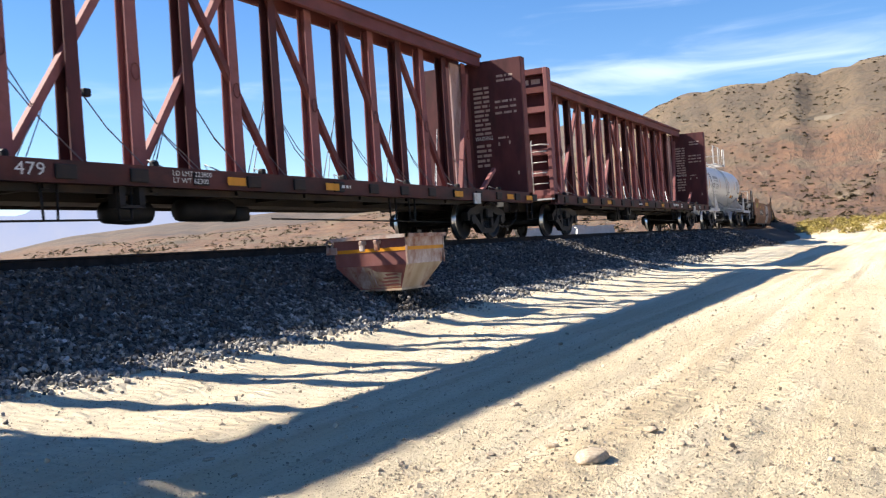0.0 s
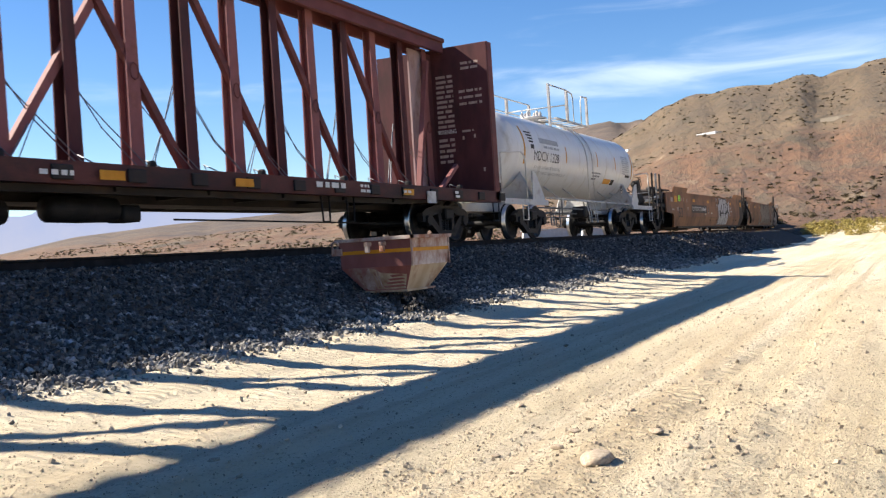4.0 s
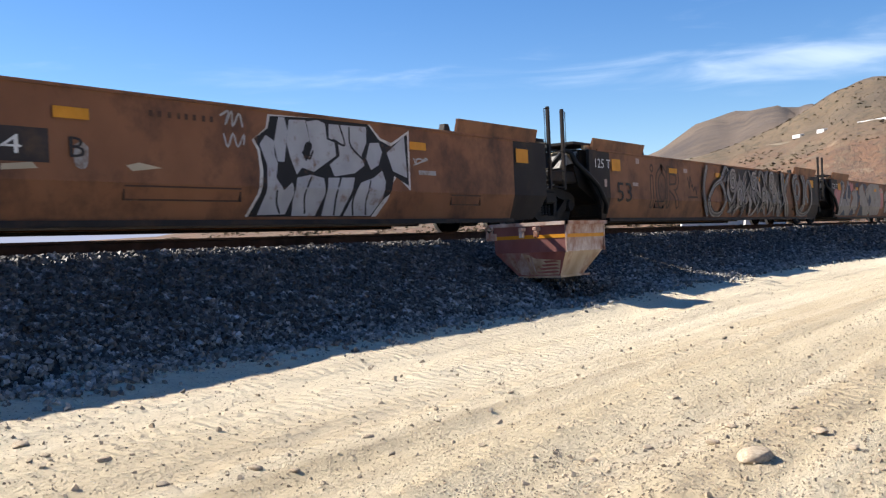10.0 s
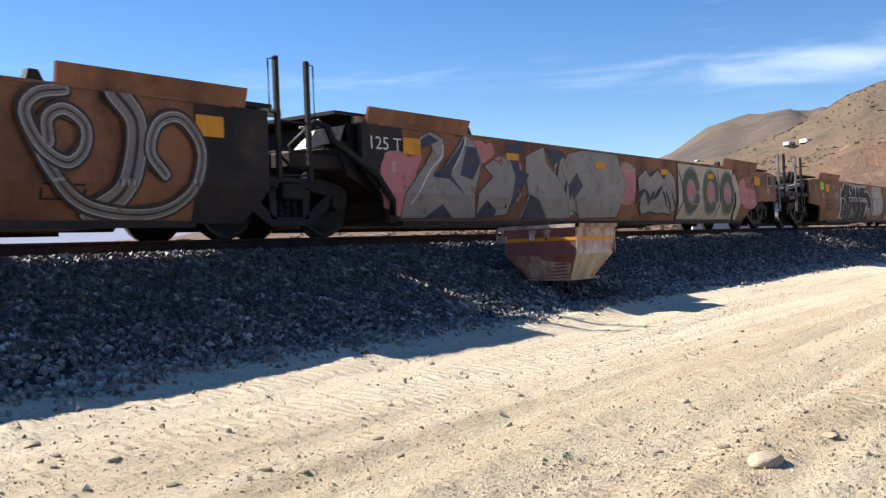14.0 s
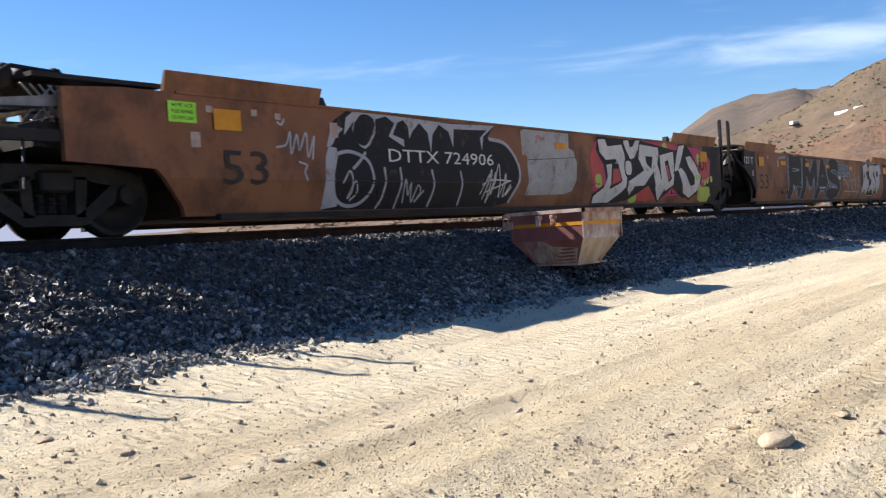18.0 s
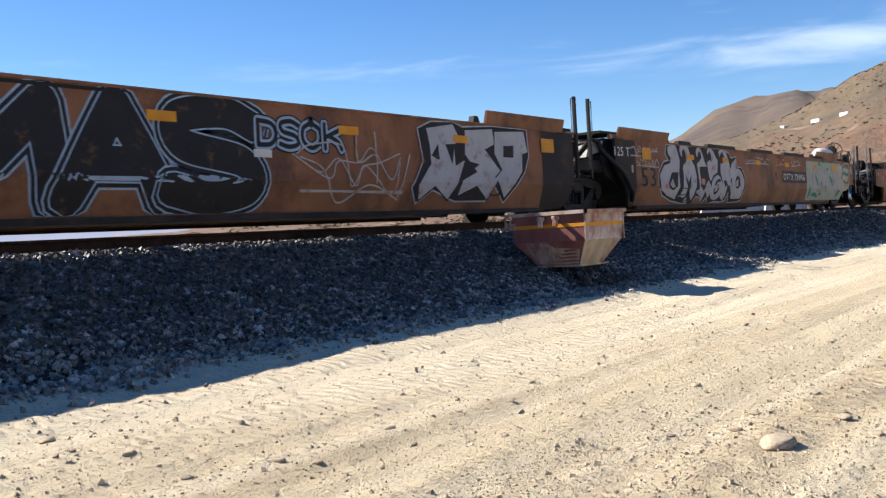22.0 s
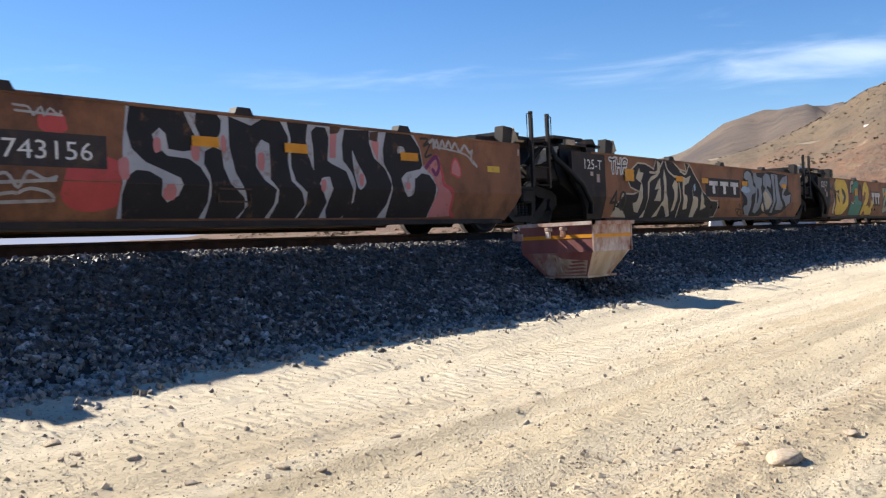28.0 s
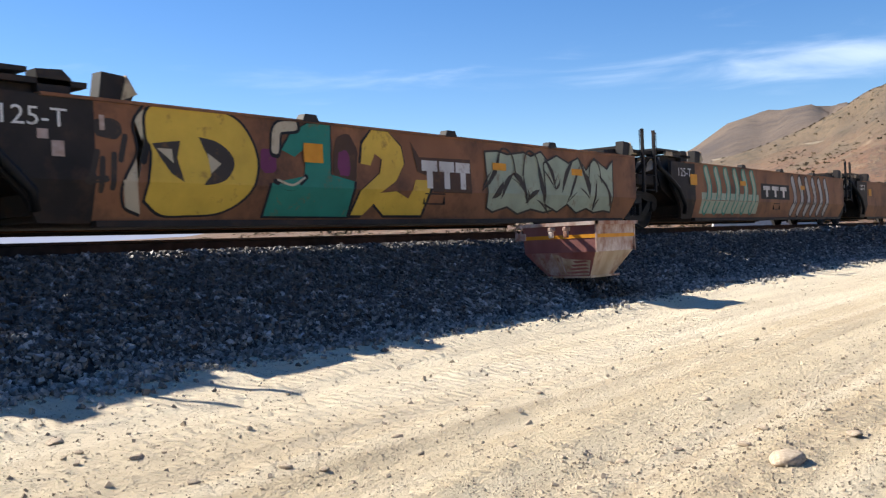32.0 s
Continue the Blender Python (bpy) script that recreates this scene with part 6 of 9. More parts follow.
                add_prism(bm, [(x - 0.16, top), (x + 0.16, top), (x + 0.1, top + 0.1), (x - 0.1, top + 0.1)], -1.53, -1.4)
                part("top_cap", bm, SOOT, c)
    # floor, bulkheads
    boxes("well_floor", SOOT, c, (1.9, P - 1.9, -0.72, 1.36, 0.2, 0.27))
    xb = 1.9
    for k, (gap, w) in enumerate(((0.9, 0.4), (2.6, 0.3), (2.1, 0.5), (2.9, 0.3), (1.8, 0.7), (2.4, 0.5), (1.7, 0.4))):
        # floor brackets to the near wall, with open slots between them
        if xb + w < P - 1.9:
            boxes("floor_bracket", SOOT, c, (xb, min(xb + w, P - 1.9), -1.36, -0.72, 0.2, 0.27))
        xb += w + gap
    for x in (1.8, P - 1.92):
        boxes("end_bulkhead", SOOT, c, (x, x + 0.12, -1.38, 1.38, 0.27, 1.58))
    # pressed panels on the wall
    for x, w in (((8.75, 1.7), (P - 3.9, 0.85)) if b_end == "left" and style == 53 else ((4.3, 0.5), (P - 3.9, 0.5)) if style == 53 else ((P * 0.5, 0.5),)):
        bm = bmesh.new()
        for a in ((x, x + w, 0.42, 0.44), (x, x + w, 0.57, 0.59)):
            y = side_y(a[2]) + 0.004
            add_box(bm, a[0], a[1], -y - 0.012, -y + 0.01, a[2], a[3])
        for a in (x - 0.01, x + w - 0.01):
            add_prism(bm, [(a, 0.42), (a + 0.02, 0.42), (a + 0.02, 0.59), (a, 0.59)], -1.478, -1.45)
        part("pocket_rim", bm, P_DKBROWN if b_end == "left" else SOOT, c)
    if left == "end":
        coupler_end(c, 0, -1, b_end == "left", posts)
        truck(c, 0, 0.457, 1.778)
    if right == "end":
        coupler_end(c, P, 1, b_end == "right", posts)
        truck(c, P, 0.457, 1.778)
    else:
        joint_end(c, P, style)

    def side(x, z, off=0.006):
        return (x - u, -side_y(z) - off, z)
    return c, side


def marks(c, side, yellows=(), number=None, text53=None, card=None, mark125=None, squares=(), yz=1.26):
    """Reflectors, reporting marks and cards on a unit's near wall, by their place in the train."""
    on = lambda off: (lambda x, z: side(x, z, off))
    for k, (x, w) in enumerate(yellows):
        low, high = (yz - 0.06, yz + 0.19) if k == 0 or (yz > 1.2 and k == len(yellows) - 1) else (yz, yz + 0.12)
        patch("reflector", YELLOW, c, x, x + w, low, high, on(0.03), "yellow reflective strip")
    if number:
        t, x0, x1, z = number
        patch("number_panel", PANEL_BLACK, c, x0, x1, z - 0.08, z + 0.27, on(0.008))
        lettering("reporting_mark", t, LETTER_WHITE, c, x0 + 0.12, z, 0.19, (x1 - x0) * 0.87, on(0.018))
    if text53:
        t, x, z = text53
        lettering("length_mark", t, LETTER_DARK, c, x, z - 0.05, 0.42, 0.74, on(0.018))
    if card:
        patch("repair_card", GREEN_CARD, c, card[0], card[0] + 0.4, card[1], card[1] + 0.24, on(0.02), "bright green repair card")
        for q, words in enumerate(("DO NOT LOAD", "FOR REPAIR", "HOME SHOP")):
            lettering("card_text", words, LETTER_DARK, c, card[0] + 0.05, card[1] + 0.03 + q * 0.072, 0.042, 0.3, on(0.026))
    if mark125:
        lettering("truck_mark", mark125[0], LETTER_WHITE, c, mark125[1] + (0.28 if mark125[0].count("-") else 0.15), 1.24 if not mark125[0].count("-") else 1.15, 0.19, 0.70, on(0.018))
    for x, z, w, h in squares:
        patch("stencil_square", LETTER_DIM, c, x, x + w, z, z + h, on(0.016))


def reds(p, spots, mat, seed=0):
    for k, (x, z, a, b) in enumerate(spots):
        p.blob(mat, x, z, a, b, seed + k)


def scrawl(p, mat, x0, x1, z0, z1, seed, width=0.03, n=9):
    """A quick tag: a restless line that cannot be read."""
    rnd = random.Random(seed)
    pts = [(x0 + (x1 - x0) * (k + rnd.uniform(-0.5, 0.5)) / (n - 1), rnd.uniform(z0, z1) if k % 2 else rnd.uniform((z0 + z1) / 2, z1)) for k in range(n)]
    p.stroke(mat, pts, width)
    p.stroke(mat, [(x0, z0 + rnd.uniform(0, 0.1)), (x1, z0 + rnd.uniform(0, 0.15))], width)


# first articulated car, three units
c, side = well_unit(64.85, 18.9, "end", "joint", 53, "brown well car unit with a silver throw-up and a green card", "left", (0.89, 1.47, 2.04))
marks(c, side, ((66.03, 0.48), (69.55, 0.5), (72.75, 0.42), (78.72, 0.42), (81.85, 0.42)), ("DTTX 726044", 69.45, 72.7, 0.87), ("53", 66.78, 0.62), (66.78, 1.25), None, ((65.45, 1.2, 0.35, 0.18), (65.6, 0.86, 0.4, 0.07), (66.5, 0.86, 0.12, 0.14), (66.72, 0.84, 0.08, 0.18), (67.3, 1.28, 0.12, 0.1), (67.75, 1.25, 0.08, 0.14), (68.4, 1.22, 0.1, 0.16), (68.5, 0.9, 0.16, 0.12)))
lettering("unit_letter", "B", LETTER_DARK, c, 72.93 - 64.85, 0.86, 0.22, 0.18, lambda x, z: side(x + 64.85, z, 0.018))
p = Paint(c, side)
p.shape(P_WHITE, [(75.79, 1.55), (75.75, 1.37), (75.5, 1.2), (75.59, 1.08), (75.62, 0.81), (75.59, 0.53), (75.43, 0.24), (78.01, 0.24), (78.21, 0.48), (78.3, 0.72), (78.42, 0.84), (78.74, 0.62), (78.75, 1.55), (78.31, 1.33), (78.05, 1.39), (77.82, 1.57), (76.66, 1.57)])
p.shape(P_BLACK, [(75.83, 1.53), (75.78, 1.37), (75.54, 1.22), (75.63, 1.09), (75.68, 0.81), (75.64, 0.53), (75.48, 0.24), (77.9, 0.24), (78.1, 0.48), (78.26, 0.58), (78.35, 0.84), (78.7, 0.7), (78.7, 1.49), (78.3, 1.28), (78.02, 1.36), (77.78, 1.57), (76.66, 1.57)])
p.shape(P_SILVER, [(75.95, 1.43), (75.88, 1.18), (75.94, 0.95), (76.06, 0.95), (76.14, 1.36), (76.09, 1.53), (75.98, 1.53)])
p.shape(P_SILVER, [(75.63, 1.16), (75.74, 1.28), (75.88, 1.22), (75.89, 1.03), (75.94, 0.93), (75.9, 0.74), (76.04, 0.58), (76.19, 0.69), (76.24, 0.54), (76.13, 0.27), (75.63, 0.26), (75.73, 0.53), (75.75, 0.89)])
p.shape(P_SILVER, [(76.17, 1.51), (76.48, 1.53), (76.55, 1.26), (76.39, 1.09), (76.47, 0.97), (76.28, 0.79), (76.18, 0.99), (76.11, 1.2)])
p.shape(P_SILVER, [(76.5, 1.51), (76.72, 1.55), (76.87, 1.51), (76.89, 1.3), (77.05, 1.26), (77.07, 1.08), (76.61, 0.84), (76.37, 0.89), (76.54, 1.05), (76.57, 1.18)])
p.shape(P_SILVER, [(76.94, 1.51), (77.74, 1.53), (77.73, 1.3), (77.61, 1.11), (77.67, 0.97), (77.45, 0.85), (77.02, 0.79), (76.93, 0.95), (77.14, 1.08), (77.12, 1.26), (76.93, 1.32)])
p.shape(P_SILVER, [(77.8, 1.3), (78.01, 1.32), (78.08, 1.18), (77.99, 0.99), (77.81, 0.91), (77.71, 1.07)])
p.shape(P_SILVER, [(76.28, 0.75), (76.55, 0.8), (76.8, 0.76), (76.84, 0.55), (76.7, 0.25), (76.25, 0.25), (76.23, 0.46)])
p.shape(P_SILVER, [(76.89, 0.77), (77.45, 0.79), (77.37, 0.56), (77.21, 0.25), (76.83, 0.25)])
p.shape(P_SILVER, [(77.58, 0.72), (77.87, 0.8), (78.06, 0.91), (78.14, 0.76), (78.08, 0.48), (77.87, 0.25), (77.28, 0.25), (77.44, 0.56)])
p.shape(P_SILVER, [(78.19, 1.18), (78.62, 1.45), (78.65, 1.07), (78.66, 0.82), (78.32, 0.91), (78.25, 1.05)])
p.stroke(P_BLACK, [(75.92, 0.57), (75.94, 0.42), (76.02, 0.29)], 0.03)
p.stroke(P_BLACK, [(76.55, 0.76), (76.44, 0.54), (76.49, 0.29)], 0.03)
p.stroke(P_BLACK, [(77.15, 0.78), (77.07, 0.56), (77.08, 0.27)], 0.035)
p.stroke(P_BLACK, [(77.51, 0.7), (77.43, 0.47), (77.48, 0.27)], 0.035)
p.stroke(P_BLACK, [(77.79, 0.75), (77.72, 0.48), (77.76, 0.27)], 0.03)
p.stroke(P_BLACK, [(76.47, 1.01), (76.58, 1.2), (76.49, 1.22), (76.44, 1.11), (76.53, 1.01), (76.6, 1.12)], 0.03)
p.stroke(P_BLACK, [(77.02, 1.3), (77.25, 1.24), (77.16, 1.51)], 0.03)
p.stroke(P_BLACK, [(77.36, 1.49), (77.38, 1.24), (77.67, 1.03)], 0.03)
p.stroke(P_BUFFPATCH, [(75.0, 1.47), (75.13, 1.53), (75.07, 1.36), (75.18, 1.53), (75.19, 1.35), (75.3, 1.51), (75.35, 1.36)], 0.03)
p.stroke(P_BUFFPATCH, [(75.04, 1.24), (75.1, 1.09), (75.19, 1.26), (75.26, 1.1), (75.37, 1.26), (75.36, 1.14)], 0.03)
scrawl(p, P_BUFFPATCH, 78.84, 79.20, 1.02, 1.15, 12, 0.025)
p.block(P_BUFFPATCH, 78.96, 79.41, 0.88, 0.95)
p.blob(P_BUFFPATCH, 73.07, 0.88, 0.09, 0.14, 14)
p.blob(BUFF, 73.61, 0.88, 0.075, 0.12, 14)
p.shape(P_CREAM, [(72.18, 0.76), (72.51, 0.79), (72.57, 0.73), (72.17, 0.7)])
p.shape(P_CREAM, [(73.62, 0.8), (73.79, 0.84), (74.1, 0.79), (73.7, 0.74)])
p.block(P_DKBROWN, 73.95, 74.00, 1.37, 1.44)
p.block(P_DKBROWN, 74.07, 74.12, 1.37, 1.44)
p.block(P_DKBROWN, 74.21, 74.26, 1.37, 1.44)
p.block(P_DKBROWN, 74.34, 74.39, 1.37, 1.44)
p.block(P_DKBROWN, 74.45, 74.50, 1.37, 1.44)
p.block(P_DKBROWN, 74.57, 74.62, 1.37, 1.44)
p.block(P_DKBROWN, 74.71, 74.76, 1.37, 1.44)
p.block(P_DKBROWN, 74.83, 74.88, 1.37, 1.44)
p.finish("silver spray-painted throw-up with black outlines")

c, side = well_unit(83.75, 19.4, "joint", "joint", 53, "brown well car unit with grey swirling graffiti")
marks(c, side, ((85.75, 0.42), (88.85, 0.5), (92.0, 0.4), (95.3, 0.45), (98.08, 0.42), (101.2, 0.42)), None, ("53", 86.0, 0.6), None, ("125 T", 84.85), ((85.4, 0.85, 0.12, 0.16), (86.8, 0.9, 0.3, 0.08), (87.0, 1.4, 0.18, 0.12), (89.8, 1.3, 0.25, 0.1)))
p = Paint(c, side)
for text, x0, x1 in (("I", 87.65, 88.15), ("O", 88.15, 88.85), ("R", 88.75, 89.55)):
    p.word(text, x0, x1, 0.5, 1.35, ((P_DKBROWN, 0.2), (BUFF, 0.1)))
scrawl(p, P_DKBROWN, 90.1, 90.7, 0.6, 1.3, 21, 0.05)
rnd = random.Random(7)
edge = [(92.7, 1.56), (98.3, 1.56), (98.5, 1.1)] + [(98.4 - 0.33 * k, (0.27 if k % 2 else 0.5) + rnd.uniform(-0.03, 0.12)) for k in range(17)] + [(92.8, 0.8)]
p.shape(P_CHAR, edge)
for k in range(70):
    # pointed blades that cross and curl over each other
    x, z = 92.9 + 5.5 * ((k * 0.618) % 1.0), rnd.uniform(0.45, 1.4)
    a, d = rnd.choice((-1, 1)) * rnd.uniform(0.5, 1.35), rnd.uniform(0.3, 0.55)
    w, bend = rnd.uniform(0.1, 0.24), rnd.choice((-1, 1)) * rnd.uniform(0.04, 0.2)
    e0, e1 = (x - d * math.cos(a), z - d * math.sin(a)), (x + d * math.cos(a), z + d * math.sin(a))
    p.lens(P_BLACK, e0, e1, w + 0.06, bend)
    p.lens(P_ASH if k % 3 else P_GREY, e0, e1, w, bend)
    if k % 2:
        p.lens(P_CHAR, e0, e1, 0.03, bend * 1.1)
for x, z, r, t in ((93.3, 1.2, 0.28, 1), (93.9, 0.85, 0.33, -1), (95.1, 1.2, 0.26, 1), (96.04, 0.8, 0.26, -1), (96.8, 1.25, 0.28, 1), (97.0, 0.75, 0.2, -1)):
    curl = [(x + r * (1 - q / 17) * math.cos(1.0 + t * q * 0.55), z + r * 1.15 * (1 - q / 17) * math.sin(1.0 + t * q * 0.55)) for q in range(14)]
    p.blob(P_GREY, x, z, r, r * 1.15, int(x * 7), 0.05)
    p.stroke(P_BLACK, curl, 0.13)
    p.stroke(P_ASH, curl, 0.08)
p.ribbon([(91.31, 1.5), (91.09, 1.1), (91.11, 0.63), (91.5, 0.27)], 0.07)
p.ribbon([(91.36, 0.66), (91.82, 1.02), (92.32, 1.2), (92.64, 1.5), (92.8, 1.58)], 0.06)
p.ribbon([(91.36, 0.63), (91.65, 0.38), (92.01, 0.27), (92.44, 0.31), (92.65, 0.62), (92.53, 0.98), (92.25, 1.17)], 0.09)
p.ribbon([(97.88, 1.51), (98.0, 1.01), (98.29, 0.58), (98.6, 0.26)], 0.24)
p.ribbon([(100.1, 1.6), (100.35, 1.3), (100.32, 0.86), (100.16, 0.5), (99.82, 0.26)], 0.22)
p.ribbon([(99.04, 1.36), (99.3, 0.74), (99.76, 0.36), (100.56, 0.28), (101.07, 0.51), (101.25, 1.01), (100.98, 1.37), (100.65, 1.3), (100.53, 0.97), (100.72, 0.72)], 0.09)
p.ribbon([(99.3, 1.0), (99.3, 1.25), (99.5, 1.35), (99.72, 1.2), (99.7, 0.95), (99.5, 0.8), (99.22, 0.95), (99.05, 1.28), (99.19, 1.48), (99.5, 1.55)], 0.09)
p.finish("grey and black swirling spray paint")

c, side = well_unit(103.15, 19.2, "joint", "end", 53, "brown well car unit with pale graffiti pieces", "", (1.07, 1.65))
marks(c, side, ((105.08, 0.42), (107.95, 0.4), (111.3, 0.42), (114.5, 0.42), (117.4, 0.42), (120.95, 0.5)), None, None, None, ("125 T", 104.2), ((104.8, 0.92, 0.1, 0.16), (122.15, 1.2, 0.44, 0.34), (122.15, 0.98, 0.17, 0.18)))
patch("placard_centre", PANEL_BLACK, c, 122.19, 122.55, 1.24, 1.5, lambda x, z: side(x, z, 0.022), "framed dark notice")
p = Paint(c, side)
reds(p, ((105.0, 0.8, 0.45, 0.45), (108.0, 0.9, 0.5, 0.4), (107.0, 1.35, 0.4, 0.18), (112.7, 1.0, 0.5, 0.42)), P_PINK, 31)
p.wild(109.6, 111.9, 0.24, 1.5, 7, P_ASH, P_CHAR, 33, P_PALEGREEN)
p.shape(P_PINK, [(104.7, 0.48), (104.71, 0.71), (104.88, 0.84), (104.72, 0.93), (104.82, 1.08), (105.12, 1.15), (105.54, 1.2), (105.39, 0.96), (105.1, 0.6), (105.11, 0.26)], True)
p.letter(P_ASH, P_CHAR, [(105.11, 0.25), (105.13, 0.61), (105.64, 1.08), (105.84, 1.3), (105.77, 1.45), (105.52, 1.38), (105.5, 1.48), (105.78, 1.58), (106.11, 1.5), (106.13, 1.21), (105.82, 0.93), (105.89, 0.87), (106.2, 1.11), (106.54, 1.42), (106.67, 1.58), (106.44, 1.58), (106.84, 1.58), (107.03, 1.43), (107.17, 1.16), (107.09, 0.93), (106.94, 0.65), (107.09, 0.25), (106.27, 0.25), (106.15, 0.42), (105.89, 0.25)], 0.03)
p.letter(P_ASH, P_CHAR, [(107.27, 1.11), (107.55, 1.24), (107.73, 1.19), (107.93, 1.38), (108.25, 1.16), (108.28, 0.86), (108.07, 0.32), (107.11, 0.25), (107.07, 0.65), (107.53, 0.95)], 0.03)
p.letter(P_ASH, P_CHAR, [(108.48, 0.25), (108.67, 0.69), (108.59, 1.03), (108.61, 1.36), (109.25, 1.56), (109.34, 1.28), (109.88, 0.92), (110.36, 0.25)], 0.03)
p.letter(P_ASH, P_CHAR, [(109.9, 1.18), (110.18, 1.49), (110.78, 1.58), (112.27, 1.58), (112.67, 1.02), (112.35, 0.28), (110.73, 0.25), (110.29, 0.74)], 0.03)
p.shape(P_NAVY, [(105.53, 1.44), (105.74, 1.54), (106.0, 1.46), (105.55, 1.31)])
p.shape(P_NAVY, [(105.81, 0.89), (106.2, 1.1), (106.6, 1.43), (106.67, 1.56), (106.74, 1.4), (106.29, 0.94), (106.7, 0.6), (106.25, 0.87)])
p.shape(P_NAVY, [(106.76, 1.42), (107.03, 1.41), (107.14, 1.16), (106.91, 0.87), (106.56, 0.94)])
p.shape(P_NAVY, [(105.66, 0.24), (106.1, 0.47), (106.44, 0.26)])
p.shape(P_NAVY, [(107.04, 0.26), (107.35, 0.55), (107.69, 0.38), (107.64, 0.25)])
p.shape(P_NAVY, [(107.95, 1.51), (108.54, 1.58), (108.36, 1.29), (108.39, 1.11), (108.71, 1.03), (108.26, 0.57), (108.01, 0.27), (108.24, 0.98)])
p.shape(P_NAVY, [(109.27, 1.54), (109.84, 1.54), (110.09, 1.45), (109.56, 1.22)])
p.shape(P_NAVY, [(108.69, 0.69), (109.05, 0.58), (109.45, 0.25), (108.54, 0.25)])
p.shape(P_NAVY, [(110.14, 0.86), (110.5, 1.14), (110.73, 0.88), (110.34, 0.6)])
p.shape(P_PINK, [(107.21, 1.43), (107.48, 1.52), (107.57, 1.33), (107.32, 1.23)], True)
p.stroke(P_WHITE, [(105.3, 0.46), (105.75, 0.98), (106.06, 1.21), (106.1, 1.39)], 0.03)
p.stroke(P_WHITE, [(106.35, 1.01), (106.65, 1.35), (106.75, 1.58)], 0.03)
scrawl(p, P_PALEGREEN, 112.5, 113.1, 1.2, 1.45, 35)
p.wild(113.3, 115.4, 0.3, 1.42, 7, P_ASH, P_CHAR, 36)
p.block(P_CREAM, 115.5, 119.2, 0.24, 1.56)
for x, sgn in ((116.3, 1), (117.6, -1), (118.8, 1)):
    ring = [(x + 0.42 * math.cos(a), 0.92 + 0.42 * math.sin(a)) for a in np.linspace(0.3 * sgn, 5.6 + 0.3 * sgn, 9)]
    p.blob(P_PINK, x, 0.95, 0.3, 0.35, int(x * 10))
    p.stroke(P_BLUEGREY, ring, 0.36)
    p.stroke(P_OLIVE, ring, 0.24)
p.stroke(P_BLACK, [(115.55, 1.4), (115.8, 0.8), (115.5, 0.3)], 0.05)
p.stroke(P_BLACK, [(118.1, 1.5), (118.25, 0.8), (118.0, 0.3)], 0.05)
p.stroke(P_CREAM, [(119.3, 1.3), (119.6, 0.9), (119.5, 0.35)], 0.3)
reds(p, ((120.5, 0.8, 0.6, 0.28), (119.95, 1.0, 0.3, 0.35)), P_PINK, 41)
scrawl(p, P_PINK, 120.3, 120.9, 1.05, 1.45, 43, 0.035)
p.finish("cream, silver and pink spray-painted pieces")

# second articulated car
c, side = well_unit(126.67, 19.13, "end", "joint", 53, "brown well car unit with black, grey and red graffiti pieces", "", (0.9, 1.48))
marks(c, side, ((128.5, 0.42), (136.58, 0.4), (143.6, 0.45)), None, ("53", 128.6, 0.6), (127.85, 1.26), None, ((128.15, 0.98, 0.14, 0.18), (128.4, 1.4, 0.1, 0.08), (129.1, 1.4, 0.1, 0.08), (129.5, 1.38, 0.1, 0.08), (130.5, 1.2, 0.16, 0.2)))
p = Paint(c, side)
p.shape(P_BLACK, [(130.37, 0.22), (130.44, 1.07), (130.54, 1.4), (130.86, 1.58), (131.0, 1.58), (131.47, 1.58), (131.97, 1.57), (132.64, 1.55), (134.55, 1.57), (134.33, 1.36), (134.98, 1.27), (135.3, 0.99), (135.27, 0.64), (135.02, 0.29), (134.59, 0.22), (131.59, 0.22)])
p.shape(P_SILVER, [(130.36, 0.23), (130.4, 0.93), (130.47, 1.08), (130.63, 1.06), (130.65, 0.94), (130.55, 0.76), (130.56, 0.5), (130.68, 0.27)])
p.shape(P_SILVER, [(130.43, 1.06), (130.55, 1.41), (130.78, 1.33), (130.64, 1.23), (130.55, 1.1)])
p.shape(P_SILVER, [(130.79, 1.24), (130.85, 1.49), (131.0, 1.58), (131.84, 1.58), (132.64, 1.56), (133.34, 1.54), (134.57, 1.58), (134.22, 1.38), (134.16, 1.15), (134.12, 1.35), (134.32, 1.49), (133.39, 1.46), (133.35, 1.17), (133.25, 1.41), (133.0, 1.51), (132.82, 1.35), (132.76, 1.06), (132.7, 1.37), (132.5, 1.51), (132.33, 1.38), (132.24, 1.26), (132.22, 1.44), (132.11, 1.53), (131.97, 1.48), (131.85, 1.3), (132.1, 1.24), (132.11, 1.13), (131.76, 1.27), (131.9, 1.47), (131.71, 1.56), (131.47, 1.5), (131.46, 1.3), (131.32, 1.12), (131.22, 1.07), (131.12, 1.1), (131.02, 1.23), (130.97, 1.35), (131.02, 1.46)])
p.shape(P_BLACK, [(131.01, 1.41), (131.17, 1.55), (131.37, 1.54), (131.46, 1.44), (131.37, 1.25), (131.22, 1.11), (131.08, 1.15), (130.99, 1.27)], True)
p.stroke(P_SILVER, [(130.62, 0.98), (130.9, 1.02), (131.24, 0.92), (131.36, 0.73), (131.35, 0.5), (131.15, 0.32), (130.87, 0.27), (130.63, 0.37), (130.53, 0.63), (130.6, 0.9)], 0.05)
p.stroke(P_SILVER, [(131.21, 1.01), (131.09, 0.89), (130.95, 0.79)], 0.05)
p.stroke(P_SILVER, [(131.62, 0.8), (131.64, 0.6), (131.59, 0.37), (131.49, 0.24)], 0.045)
